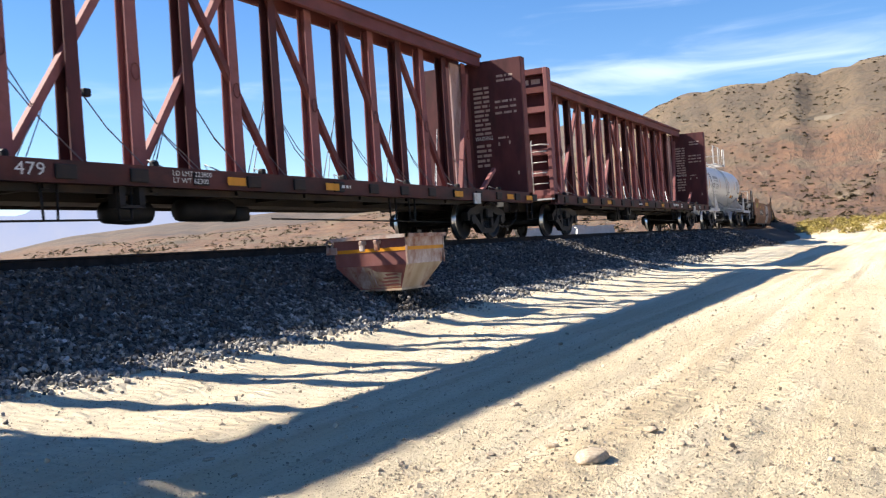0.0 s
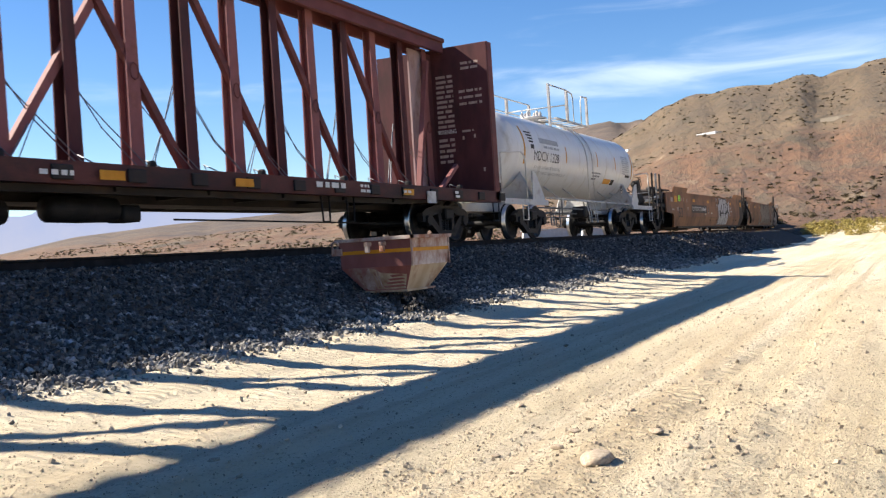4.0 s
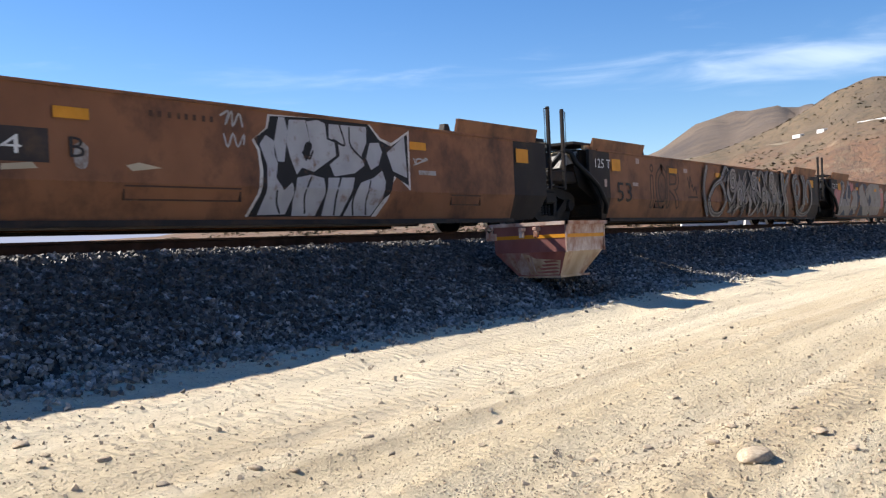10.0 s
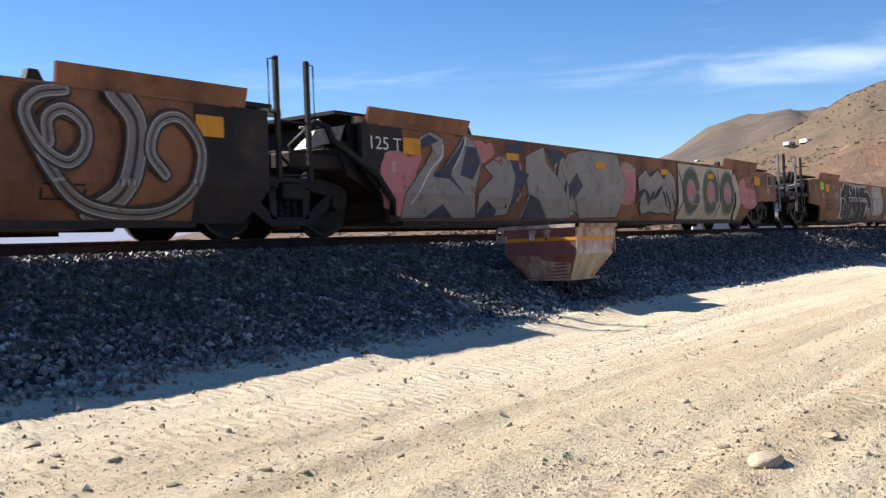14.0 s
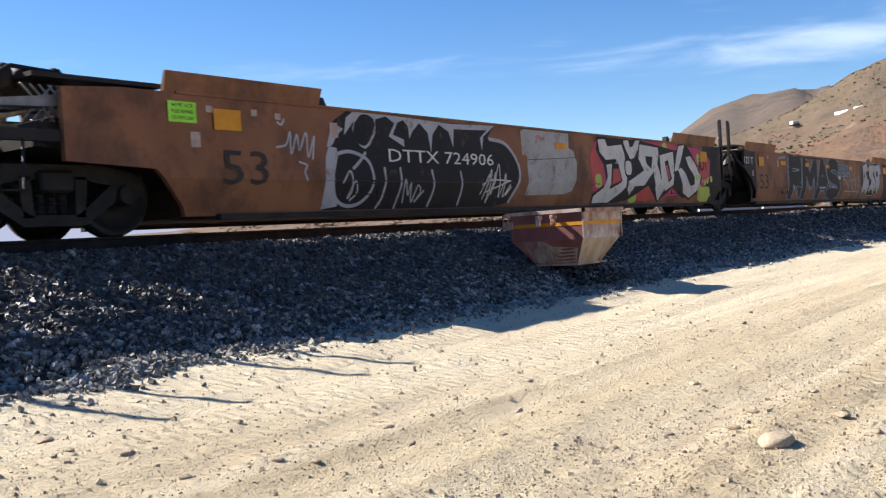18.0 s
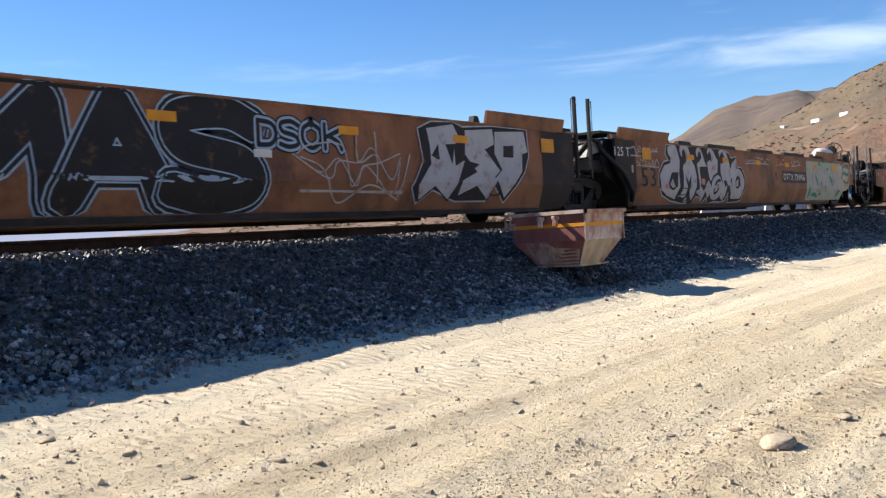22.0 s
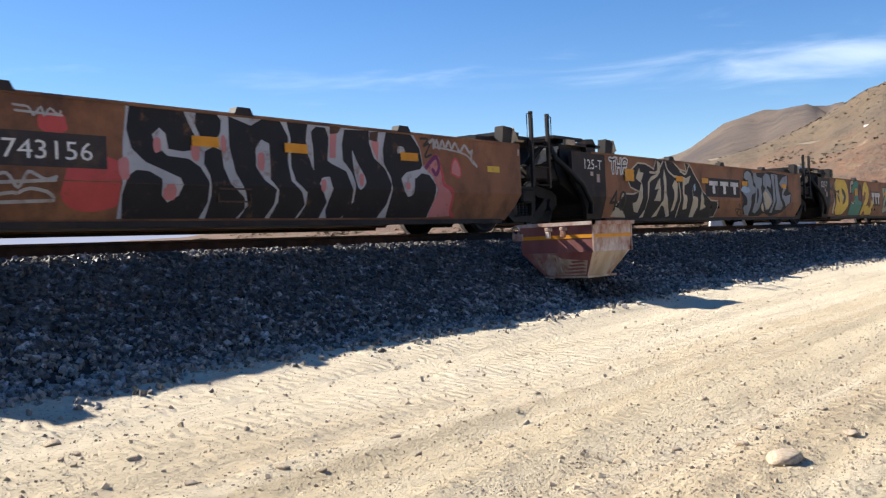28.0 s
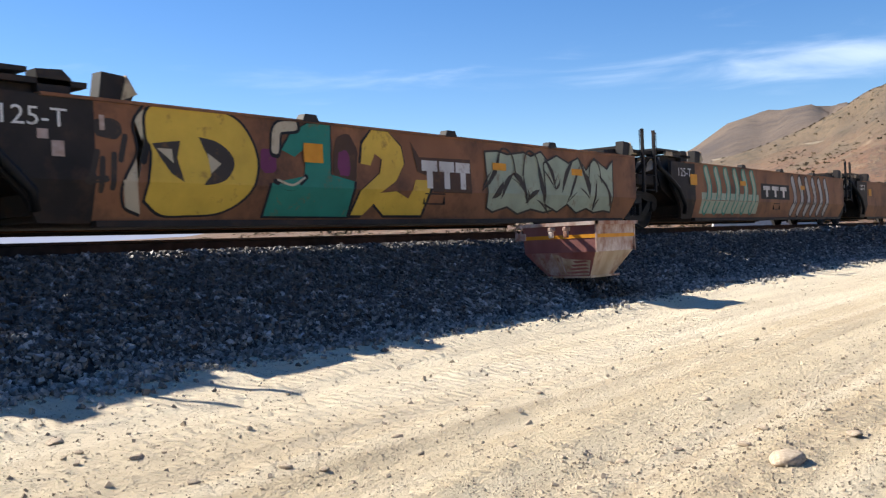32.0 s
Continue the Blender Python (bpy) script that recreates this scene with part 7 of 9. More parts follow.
p.stroke(P_SILVER, [(131.98, 0.81), (132.0, 0.55), (131.9, 0.23)], 0.045)
p.stroke(P_SILVER, [(132.75, 0.79), (132.81, 0.51), (132.71, 0.25)], 0.045)
p.stroke(P_SILVER, [(133.51, 0.78), (133.56, 0.51), (133.5, 0.26)], 0.045)
p.stroke(P_SILVER, [(134.39, 1.35), (134.88, 1.28), (135.23, 0.99), (135.29, 0.69), (135.01, 0.29)], 0.06)
p.stroke(P_SILVER, [(130.73, 0.59), (130.88, 0.75), (130.94, 0.5), (130.85, 0.37), (130.98, 0.61), (131.04, 0.46), (130.91, 0.35)], 0.03)
p.stroke(P_SILVER, [(132.08, 0.31), (132.09, 0.65), (132.19, 0.41), (132.23, 0.6), (132.29, 0.31), (132.4, 0.56), (132.49, 0.46), (132.36, 0.31), (132.56, 0.48)], 0.03)
p.stroke(P_SILVER, [(129.51, 1.03), (129.68, 1.07), (129.76, 1.24), (129.76, 0.95), (129.88, 1.21), (129.91, 1.0), (130.05, 1.24), (130.07, 0.92), (130.2, 1.2), (130.15, 0.9)], 0.03)
p.stroke(P_SILVER, [(129.54, 1.35), (129.61, 1.32), (129.66, 1.39)], 0.03)
p.stroke(P_SILVER, [(129.9, 0.85), (130.04, 0.81), (129.99, 0.73), (130.03, 0.62)], 0.03)
p.stroke(P_WHITE, [(134.1, 0.43), (134.22, 0.61), (134.35, 0.75), (134.18, 0.34), (134.42, 0.84), (134.29, 0.28), (134.52, 0.79), (134.41, 0.41), (134.64, 0.93), (134.66, 0.38), (134.77, 0.62), (134.85, 0.77), (134.79, 0.38), (134.99, 0.59), (134.88, 0.4), (135.03, 0.55), (134.93, 0.45)], 0.025)
p.stroke(P_WHITE, [(134.13, 0.58), (134.38, 0.66), (134.99, 0.65)], 0.025)
p.stroke(P_WHITE, [(134.25, 0.46), (134.59, 0.55), (134.95, 0.65)], 0.025)
p.shape(P_BUFFPATCH, [(135.39, 1.53), (135.49, 1.57), (137.11, 1.57), (137.1, 1.3), (137.29, 1.24), (137.39, 1.01), (137.34, 0.7), (137.19, 0.48), (136.95, 0.42), (135.52, 0.4), (135.58, 0.64), (135.56, 1.1), (135.41, 1.12)])
p.stroke(P_CHAR, [(135.57, 1.03), (136.38, 1.07), (137.37, 1.12)], 0.012)
reds(p, ((135.99, 1.45, 0.1, 0.04),), P_PINK, 57)
p.shape(P_MAGENTA, [(138.0, 0.5), (138.1, 1.45), (140.0, 1.57), (142.0, 1.57), (143.6, 1.5), (144.3, 1.25), (144.2, 0.8), (143.7, 0.5), (141.0, 0.3), (139.0, 0.28)])
reds(p, ((138.2, 0.95, 0.25, 0.4), (140.4, 0.42, 0.5, 0.16), (141.7, 1.5, 0.4, 0.08), (143.9, 1.1, 0.3, 0.3)), P_RED, 61)
reds(p, ((138.25, 0.68, 0.14, 0.14), (139.9, 0.36, 0.2, 0.12), (141.55, 1.5, 0.12, 0.08), (143.55, 1.25, 0.12, 0.14), (143.9, 0.4, 0.4, 0.18)), P_LIME, 65)
p.shape(P_BLACK, [(138.1, 0.3), (138.6, 0.6), (138.5, 1.0), (138.2, 1.3), (138.3, 1.57), (140.3, 1.57), (141.2, 1.5), (142.1, 1.42), (142.8, 1.57), (143.1, 1.4), (143.7, 0.8), (143.4, 0.4), (142.6, 0.32), (141.9, 0.55), (141.2, 0.24), (140.6, 0.6), (139.7, 0.3), (139.0, 0.23)])
LETTERS = ([(138.3, 1.51), (138.35, 1.26), (138.61, 1.11), (139.06, 1.14), (139.1, 1.07), (138.62, 1.01), (138.66, 0.77), (138.49, 0.55), (138.1, 0.38), (138.09, 0.24), (138.79, 0.25), (139.31, 0.45), (139.5, 0.56), (139.54, 0.79), (139.48, 1.22), (139.36, 1.45), (138.71, 1.39), (138.6, 1.53)],
           [(139.44, 1.53), (139.54, 1.36), (139.73, 1.16), (139.92, 1.18), (140.16, 1.39), (140.25, 1.57), (140.05, 1.57), (139.89, 1.43), (139.75, 1.41), (139.67, 1.56)],
           [(140.24, 1.49), (141.18, 1.45), (141.2, 1.28), (141.1, 1.09), (141.22, 0.89), (141.55, 0.59), (141.23, 0.26), (140.99, 0.52), (140.88, 0.91), (140.77, 0.84), (140.37, 0.6), (139.92, 0.58), (139.72, 0.39), (139.59, 0.52), (139.6, 0.68), (139.94, 0.78), (140.4, 0.93), (140.14, 1.18)],
           [(141.26, 1.28), (142.0, 1.39), (142.06, 0.95), (141.93, 0.62), (141.54, 0.48), (141.3, 0.75)],
           [(142.34, 1.53), (142.69, 1.57), (142.52, 1.3), (142.26, 0.97), (142.41, 0.77), (142.58, 0.44), (143.0, 0.32), (143.39, 0.48), (143.61, 0.79), (143.37, 1.09), (143.02, 1.32), (142.73, 1.28), (142.89, 1.07), (143.23, 0.83), (143.21, 0.64), (142.95, 0.6), (142.66, 0.93), (142.43, 1.03), (142.05, 0.93), (142.19, 1.28)])
for pts in LETTERS:
    p.letter(P_WHITE, P_BLACK, pts, 0.1)
p.blob(P_BLACK, 139.63, 0.97, 0.2, 0.2, 3, 0.02)
p.blob(P_WHITE, 139.63, 0.97, 0.15, 0.15, 3, 0.02)
for pts in ([(138.87, 1.05), (139.16, 1.05), (139.31, 0.68), (138.75, 0.51)], [(140.48, 1.24), (140.87, 1.24), (140.78, 0.97), (140.54, 1.07)], [(141.51, 1.14), (141.7, 1.2), (141.87, 0.76), (141.68, 0.67)]):
    p.shape(P_BLACK, pts)
for pts in ([(138.92, 0.93), (139.17, 0.95), (139.26, 0.7), (138.83, 0.6)], [(141.56, 1.05), (141.67, 1.07), (141.79, 0.78), (141.7, 0.73)]):
    p.shape(P_RED, pts)
rnd = random.Random(70)
for k in range(16):
    r = rnd.uniform(0.03, 0.085)
    p.blob(P_LIME, rnd.uniform(143.2, 144.3), rnd.uniform(0.3, 0.85), r, r, k, 0.02)
p.word("IOT", 143.5, 144.1, 1.0, 1.25, ((P_BLACK, 0.05),), [0.5, 1, 1])
p.finish("bright red and lime graffiti with white letters beside a black throw-up")
on = lambda off: (lambda x, z: side(x, z, off))
lettering("reporting_mark", "DTTX 724906", LETTER_WHITE, c, 131.7, 0.9, 0.19, 2.75, on(0.03))

c, side = well_unit(145.8, 19.4, "joint", "joint", 53, "brown well car unit with black block letters in pale blue outlines")
marks(c, side, ((147.95, 0.42), (149.9, 0.5), (152.4, 0.42), (154.75, 0.4), (157.85, 0.4), (160.5, 0.4), (163.2, 0.45)), None, ("53", 148.0, 0.6), None, ("125 T", 146.65), ((147.4, 0.9, 0.1, 0.16), (149.6, 1.2, 0.14, 0.2), (148.7, 1.42, 0.12, 0.08)))
p = Paint(c, side)
p.word("RMAS", 150.8, 156.5, 0.4, 1.42, ((P_BLUE, 0.56), (P_BLACK, 0.51), (P_BLUE, 0.42), (P_BLACK, 0.38)), [1.1, 1.2, 1.0, 1.1], 0.0, 0.04)
p.block(P_BLACK, 150.6, 154.5, 1.53, 1.57)
p.word("DSOK", 156.35, 157.95, 1.05, 1.38, ((P_BLACK, 0.17), (P_BLUE, 0.13), (P_BLACK, 0.06)))
p.block(P_WHITE, 156.3, 156.6, 0.9, 1.0)
for s in (71, 72, 73):
    scrawl(p, P_BUFFPATCH, 157.1, 159.2, 0.42, 1.1, s, 0.02, 7)
scrawl(p, P_BLUE, 149.7, 150.4, 1.4, 1.52, 74, 0.02)
p.letter(P_BLACK, P_SILVER, [(159.61, 1.43), (159.94, 1.55), (160.51, 1.58), (160.77, 1.51), (161.63, 1.57), (162.71, 1.57), (162.75, 1.12), (162.6, 0.84), (161.99, 0.31), (161.56, 0.65), (161.42, 0.34), (160.55, 0.34), (159.93, 0.52), (159.56, 0.32), (159.43, 0.54), (159.72, 0.95)], 0.05)
for pts in ([(159.82, 1.45), (160.51, 1.55), (160.69, 1.32), (160.52, 1.22), (160.53, 0.89), (160.8, 0.99), (160.57, 0.6), (160.36, 0.36), (159.99, 0.57), (159.62, 0.36), (159.58, 0.59), (159.9, 0.91), (159.89, 1.18)],
            [(160.84, 1.47), (161.63, 1.53), (161.68, 1.28), (161.38, 1.18), (161.84, 0.82), (161.46, 0.36), (161.12, 0.58), (160.62, 0.42), (160.71, 0.66), (161.13, 0.8), (160.81, 1.08)],
            [(161.7, 1.49), (162.62, 1.54), (162.72, 1.18), (162.54, 1.14), (162.52, 0.84), (161.99, 0.38), (161.68, 0.72), (161.88, 0.85), (161.67, 1.12)]):
    p.letter(P_SILVER, P_BLACK, pts, 0.05)
for pts in ([(159.91, 1.03), (160.1, 1.22), (160.12, 0.97)], [(161.95, 1.26), (162.27, 1.28), (162.25, 1.07), (161.93, 1.07)], [(160.29, 1.22), (160.54, 1.24), (160.45, 0.91)], [(160.8, 0.99), (161.21, 0.93), (160.85, 0.77)]):
    p.shape(P_BLACK, pts)
for pts in ([(157.1, 0.93), (157.5, 0.78), (157.82, 0.33), (158.45, 0.57), (159.11, 0.36)], [(158.2, 1.3), (158.23, 0.89), (158.6, 1.0), (158.6, 0.6)], [(159.1, 0.4), (159.38, 1.03)], [(158.6, 1.32), (158.62, 0.95)]):
    p.stroke(P_BUFFPATCH, pts, 0.025)
p.finish("black and silver spray-painted block letters")

c, side = well_unit(165.2, 19.2, "joint", "end", 53, "brown well car unit with silver letters and pale green patch", "right", (1.32, 1.87), 0.9)
marks(c, side, ((167.42, 0.46), (169.9, 0.42), (172.2, 0.4), (174.7, 0.4), (177.3, 0.4), (180.2, 0.4), (182.4, 0.4)), ("DTTX 724906", 177.05, 179.5, 0.87), ("53", 167.38, 0.66), None, ("125 T", 166.0), ((166.9, 0.9, 0.1, 0.16), (184.86, 1.18, 0.2, 0.26)))
lettering("unit_letter", "B", LETTER_DARK, c, 176.4 - 165.2, 0.86, 0.22, 0.18, lambda x, z: side(x + 165.2, z, 0.018))
for xa, xb in ((169.4, 170.2), (171.2, 173.2), (174.3, 176.25), (177.25, 179.3), (180.4, 181.4)):
    bm = bmesh.new()
    add_prism(bm, [(xa - 165.2, 1.6), (xb - 165.2, 1.6), (xb - 165.28, 1.69), (xa - 165.12, 1.69)], -1.53, -1.42)
    part("top_cap", bm, SOOT, c)
p = Paint(c, side)
p.letter(P_BLACK, P_SILVER, [(170.0, 0.23), (169.08, 0.3), (168.54, 0.43), (168.28, 0.66), (168.33, 0.94), (168.59, 1.16), (168.89, 1.21), (168.71, 1.36), (168.78, 1.56), (169.11, 1.58), (169.32, 1.58), (169.37, 1.58), (170.03, 1.58), (170.18, 1.58), (170.5, 1.58), (170.72, 1.58), (171.07, 1.58), (171.22, 1.58), (171.49, 1.58), (171.82, 1.58), (172.3, 1.58), (172.72, 1.49), (172.88, 1.37), (173.24, 1.42), (173.25, 1.15), (173.61, 1.14), (173.84, 0.94), (173.79, 0.58), (173.65, 0.29), (173.29, 0.26), (172.76, 0.24), (172.65, 0.51), (172.49, 0.31), (172.19, 0.26), (171.78, 0.28), (171.35, 0.22), (171.21, 0.39), (170.93, 0.22), (170.78, 0.38), (170.51, 0.4), (170.28, 0.22), (170.04, 0.22), (169.93, 0.39), (169.74, 0.24), (169.53, 0.26), (169.36, 0.37)], 0.06)
p.shape(P_SILVER, [(168.83, 1.51), (169.01, 1.58), (169.29, 1.58), (169.42, 1.4), (169.51, 1.22), (169.44, 0.92), (169.47, 0.62), (169.27, 0.33), (168.82, 0.41), (168.42, 0.55), (168.36, 0.88), (168.61, 1.09), (168.93, 1.15), (168.99, 1.28), (168.86, 1.36)])
p.shape(P_SILVER, [(169.56, 1.58), (169.78, 1.58), (170.01, 1.58), (170.13, 1.42), (170.26, 1.21), (170.39, 1.12), (170.49, 0.88), (170.46, 0.63), (170.38, 0.41), (170.27, 0.3), (170.12, 0.41), (170.06, 0.52), (170.14, 0.74), (170.16, 0.9), (169.99, 0.73), (169.87, 0.85), (169.81, 0.94), (169.84, 0.77), (169.92, 0.62), (169.91, 0.5), (169.88, 0.4), (169.72, 0.36), (169.55, 0.4), (169.43, 0.38), (169.64, 0.51), (169.68, 0.69), (169.7, 0.88), (169.67, 1.05), (169.71, 1.13), (169.88, 1.22), (169.89, 1.36), (169.83, 1.47), (169.73, 1.5), (169.66, 1.44), (169.68, 1.32), (169.58, 1.35), (169.52, 1.48)])
p.shape(P_SILVER, [(170.5, 1.46), (170.57, 1.55), (170.72, 1.58), (170.86, 1.51), (170.98, 1.35), (171.05, 1.23), (171.17, 1.12), (170.79, 1.12), (170.69, 1.08), (170.71, 0.93), (170.75, 0.77), (170.72, 0.64), (170.96, 0.52), (171.04, 0.65), (171.23, 0.79), (171.38, 0.66), (171.39, 0.44), (171.27, 0.35), (171.08, 0.52), (170.9, 0.27), (170.8, 0.39), (170.6, 0.45), (170.5, 0.47), (170.49, 0.53), (170.66, 0.56), (170.64, 0.8), (170.54, 1.17), (170.75, 1.27), (170.85, 1.34), (170.79, 1.47), (170.65, 1.47), (170.62, 1.37), (170.56, 1.34)])
p.shape(P_SILVER, [(171.22, 1.53), (171.33, 1.58), (171.49, 1.58), (171.65, 1.52), (171.78, 1.38), (171.92, 1.3), (171.86, 0.99), (171.56, 0.91), (171.45, 0.8), (171.34, 0.77), (171.24, 1.01), (171.2, 1.22), (171.39, 1.3), (171.51, 1.24), (171.49, 1.42), (171.38, 1.52), (171.26, 1.42)])
p.shape(P_SILVER, [(171.39, 0.59), (171.5, 0.78), (171.79, 0.92), (172.01, 0.89), (172.13, 0.78), (172.15, 0.59), (172.07, 0.41), (171.83, 0.31), (171.54, 0.33), (171.41, 0.44)], True)
p.stroke(P_BLACK, [(172.04, 0.8), (171.81, 0.76), (171.62, 0.6), (171.68, 0.47), (171.85, 0.52), (171.89, 0.65), (171.74, 0.63)], 0.07)
p.shape(P_SILVER, [(171.99, 1.51), (172.11, 1.58), (172.36, 1.58), (172.53, 1.51), (172.71, 1.28), (172.77, 1.09), (172.91, 1.25), (173.24, 1.39), (173.2, 1.12), (173.03, 1.06), (172.75, 0.8), (172.87, 0.66), (172.88, 0.42), (172.68, 0.65), (172.49, 0.69), (172.47, 0.41), (172.3, 0.29), (172.11, 0.36), (172.12, 0.59), (172.19, 0.78), (172.08, 1.01), (172.09, 1.22), (172.4, 1.26), (172.4, 1.4), (172.26, 1.53), (172.14, 1.47), (172.07, 1.38)])
p.shape(P_SILVER, [(172.85, 0.88), (172.96, 1.03), (173.24, 1.12), (173.52, 1.08), (173.76, 0.86), (173.72, 0.58), (173.59, 0.35), (173.28, 0.33), (172.88, 0.35), (172.87, 0.61)], True)
p.shape(P_BLACK, [(173.12, 0.81), (173.26, 0.94), (173.47, 0.88), (173.49, 0.67), (173.28, 0.59), (173.11, 0.61)])
p.shape(P_SILVER, [(173.18, 0.79), (173.33, 0.85), (173.31, 0.67), (173.17, 0.62)])
p.shape(P_BLACK, [(168.81, 0.7), (169.01, 0.94), (169.39, 0.95), (169.32, 0.62), (169.11, 0.53), (168.86, 0.58)])
p.shape(P_SILVER, [(168.87, 0.67), (169.05, 0.8), (169.18, 0.62), (169.05, 0.58)])
p.shape(P_BLACK, [(172.25, 0.78), (172.43, 0.81), (172.54, 0.7), (172.36, 0.62)])
reds(p, ((168.7, 0.62, 0.12, 0.06), (170.9, 0.75, 0.12, 0.08), (171.6, 1.1, 0.12, 0.06)), P_PINK, 82)
for z0, z1, s in ((1.28, 1.5, 181), (1.02, 1.24, 182)):
    scrawl(p, P_BUFFPATCH, 167.2, 168.3, z0, z1, s, 0.025, 12)
for x0, x1, m in ((174.0, 174.7, P_BUFFPATCH), (174.9, 175.9, P_BUFFPATCH), (176.5, 177.3, P_PINK), (178.0, 178.9, P_BUFFPATCH), (166.9, 167.6, P_BUFFPATCH)):
    scrawl(p, m, x0, x1, 1.22, 1.5, int(x0 * 7), 0.03)
p.block(P_PALEGREEN, 179.5, 183.6, 0.26, 1.5)
p.shape(P_PALEGREEN, [(183.55, 0.26), (183.55, 1.46), (184.3, 1.4), (184.78, 1.3), (184.5, 0.8), (184.1, 0.8)])
p.shape(P_CREAM, [(182.6, 0.5), (182.9, 1.35), (184.6, 1.32), (184.75, 1.1), (184.4, 0.62)], True)
reds(p, ((180.3, 0.9, 0.45, 0.5), (181.5, 0.85, 0.5, 0.45), (182.8, 0.9, 0.5, 0.45)), P_BUFFPATCH, 84)
p.stroke(P_TEAL, [(183.8, 1.28), (183.89, 1.39), (184.2, 1.45), (184.51, 1.4), (184.66, 1.44)], 0.1)
p.stroke(P_TEAL, [(184.66, 1.44), (184.74, 1.31), (184.55, 1.14)], 0.1)
p.stroke(P_TEAL, [(183.7, 1.0), (183.79, 1.14), (184.0, 1.19), (184.31, 1.14), (184.53, 1.14)], 0.12)
p.stroke(P_TEAL, [(183.88, 0.92), (184.08, 0.88), (184.36, 0.83), (184.49, 0.87), (184.66, 1.11)], 0.1)
p.stroke(P_TEAL, [(183.91, 0.9), (184.01, 0.71)], 0.08)
p.stroke(P_PINK, [(184.02, 0.69), (184.0, 0.76), (184.42, 0.78), (184.52, 0.82), (184.7, 1.07), (184.8, 1.31), (184.69, 1.5), (184.26, 1.53), (183.89, 1.46), (183.77, 1.37)], 0.06)
p.lens(P_TEAL, (180.47, 1.04), (180.69, 0.7), 0.16, 0.05)
p.lens(P_TEAL, (181.02, 0.93), (181.17, 0.56), 0.12, 0.05)
p.lens(P_TEAL, (182.1, 1.07), (182.47, 0.71), 0.18, 0.05)
p.lens(P_TEAL, (179.78, 0.75), (179.72, 0.31), 0.2, 0.05)
p.lens(P_TEAL, (180.0, 0.43), (180.81, 0.34), 0.14, 0.05)
p.lens(P_TEAL, (182.9, 0.35), (183.45, 0.56), 0.2, 0.05)
p.lens(P_TEAL, (181.47, 0.69), (181.7, 0.57), 0.1, 0.05)
p.lens(P_TEAL, (180.8, 1.44), (181.1, 1.36), 0.14, 0.05)
p.lens(P_TEAL, (181.78, 1.21), (182.06, 1.27), 0.1, 0.05)
p.lens(P_TEAL, (182.55, 1.58), (182.77, 1.44), 0.08, 0.05)
p.lens(P_TEAL, (181.42, 1.45), (182.1, 1.58), 0.07, 0.05)
p.finish("silver lettering with black outlines and a buffed pale green patch")
DRUM = 18.5
bm = bmesh.new()
add_lathe(bm, [(0.02, DRUM), (0.24, DRUM + 0.05), (0.26, DRUM + 0.6), (0.24, DRUM + 1.15), (0.02, DRUM + 1.2)], "x", 18, (0, -0.75, 1.9))
part("air_reservoir", bm, GREYWHITE, c, "pale drum-shaped air reservoir", True)

# third articulated car, five shorter units
c, side = well_unit(189.0, 14.8, "end", "joint", 40, "brown short well car unit with black letters in white outlines", "left", (0.72, 1.39))
marks(c, side, ((191.32, 0.42), (196.0, 0.4), (197.45, 0.4), (199.75, 0.4)), ("DTTX 743156", 192.65, 194.9, 0.83), ("40", 190.65, 0.5), (192.0, 0.93), None, ((189.1, 1.18, 0.22, 0.12), (189.95, 1.0, 0.12, 0.18), (190.5, 1.25, 0.5, 0.08), (202.92, 1.28, 0.05, 0.11)), 1.06)
patch("reflector", P_GOLD, c, 201.99, 202.35, 0.97, 1.07, lambda x, z: side(x, z, 0.012), "faded yellow patch")
p = Paint(c, side, 0.2, 1.46)
reds(p, ((194.75, 0.6, 0.35, 0.3), (194.3, 1.2, 0.16, 0.1)), P_RED, 90)
p.shape(P_SILVER, [(195.16, 1.45), (195.1, 1.03), (195.06, 0.23), (196.23, 0.23), (198.28, 0.23), (200.48, 0.23), (200.64, 0.65), (200.52, 0.86), (200.3, 0.99), (200.24, 1.26), (200.1, 1.45), (195.16, 1.45)])
p.shape(P_BLACK, [(195.2, 1.45), (195.15, 1.2), (195.21, 0.99), (195.38, 0.85), (195.67, 0.75), (195.84, 0.69), (195.88, 0.61), (195.83, 0.49), (195.69, 0.41), (195.6, 0.49), (195.59, 0.67), (195.43, 0.75), (195.26, 0.76), (195.14, 0.68), (195.09, 0.48), (195.12, 0.23), (196.16, 0.23), (196.26, 0.42), (196.25, 0.66), (196.13, 0.82), (195.97, 0.91), (195.68, 0.93), (195.51, 1.05), (195.48, 1.16), (195.58, 1.24), (195.66, 1.18), (195.69, 1.01), (195.88, 0.99), (196.01, 1.01), (196.08, 1.16), (195.99, 1.3), (195.92, 1.45)])
p.shape(P_BLACK, [(196.09, 1.45), (196.07, 1.32), (196.16, 1.14), (196.33, 1.1), (196.44, 1.24), (196.46, 1.39), (196.4, 1.45)])
p.shape(P_BLACK, [(196.2, 1.01), (196.33, 1.07), (196.45, 1.03), (196.47, 0.84), (196.57, 0.64), (196.81, 0.48), (196.84, 0.35), (196.72, 0.23), (196.25, 0.23), (196.3, 0.5), (196.26, 0.74), (196.18, 0.86)])
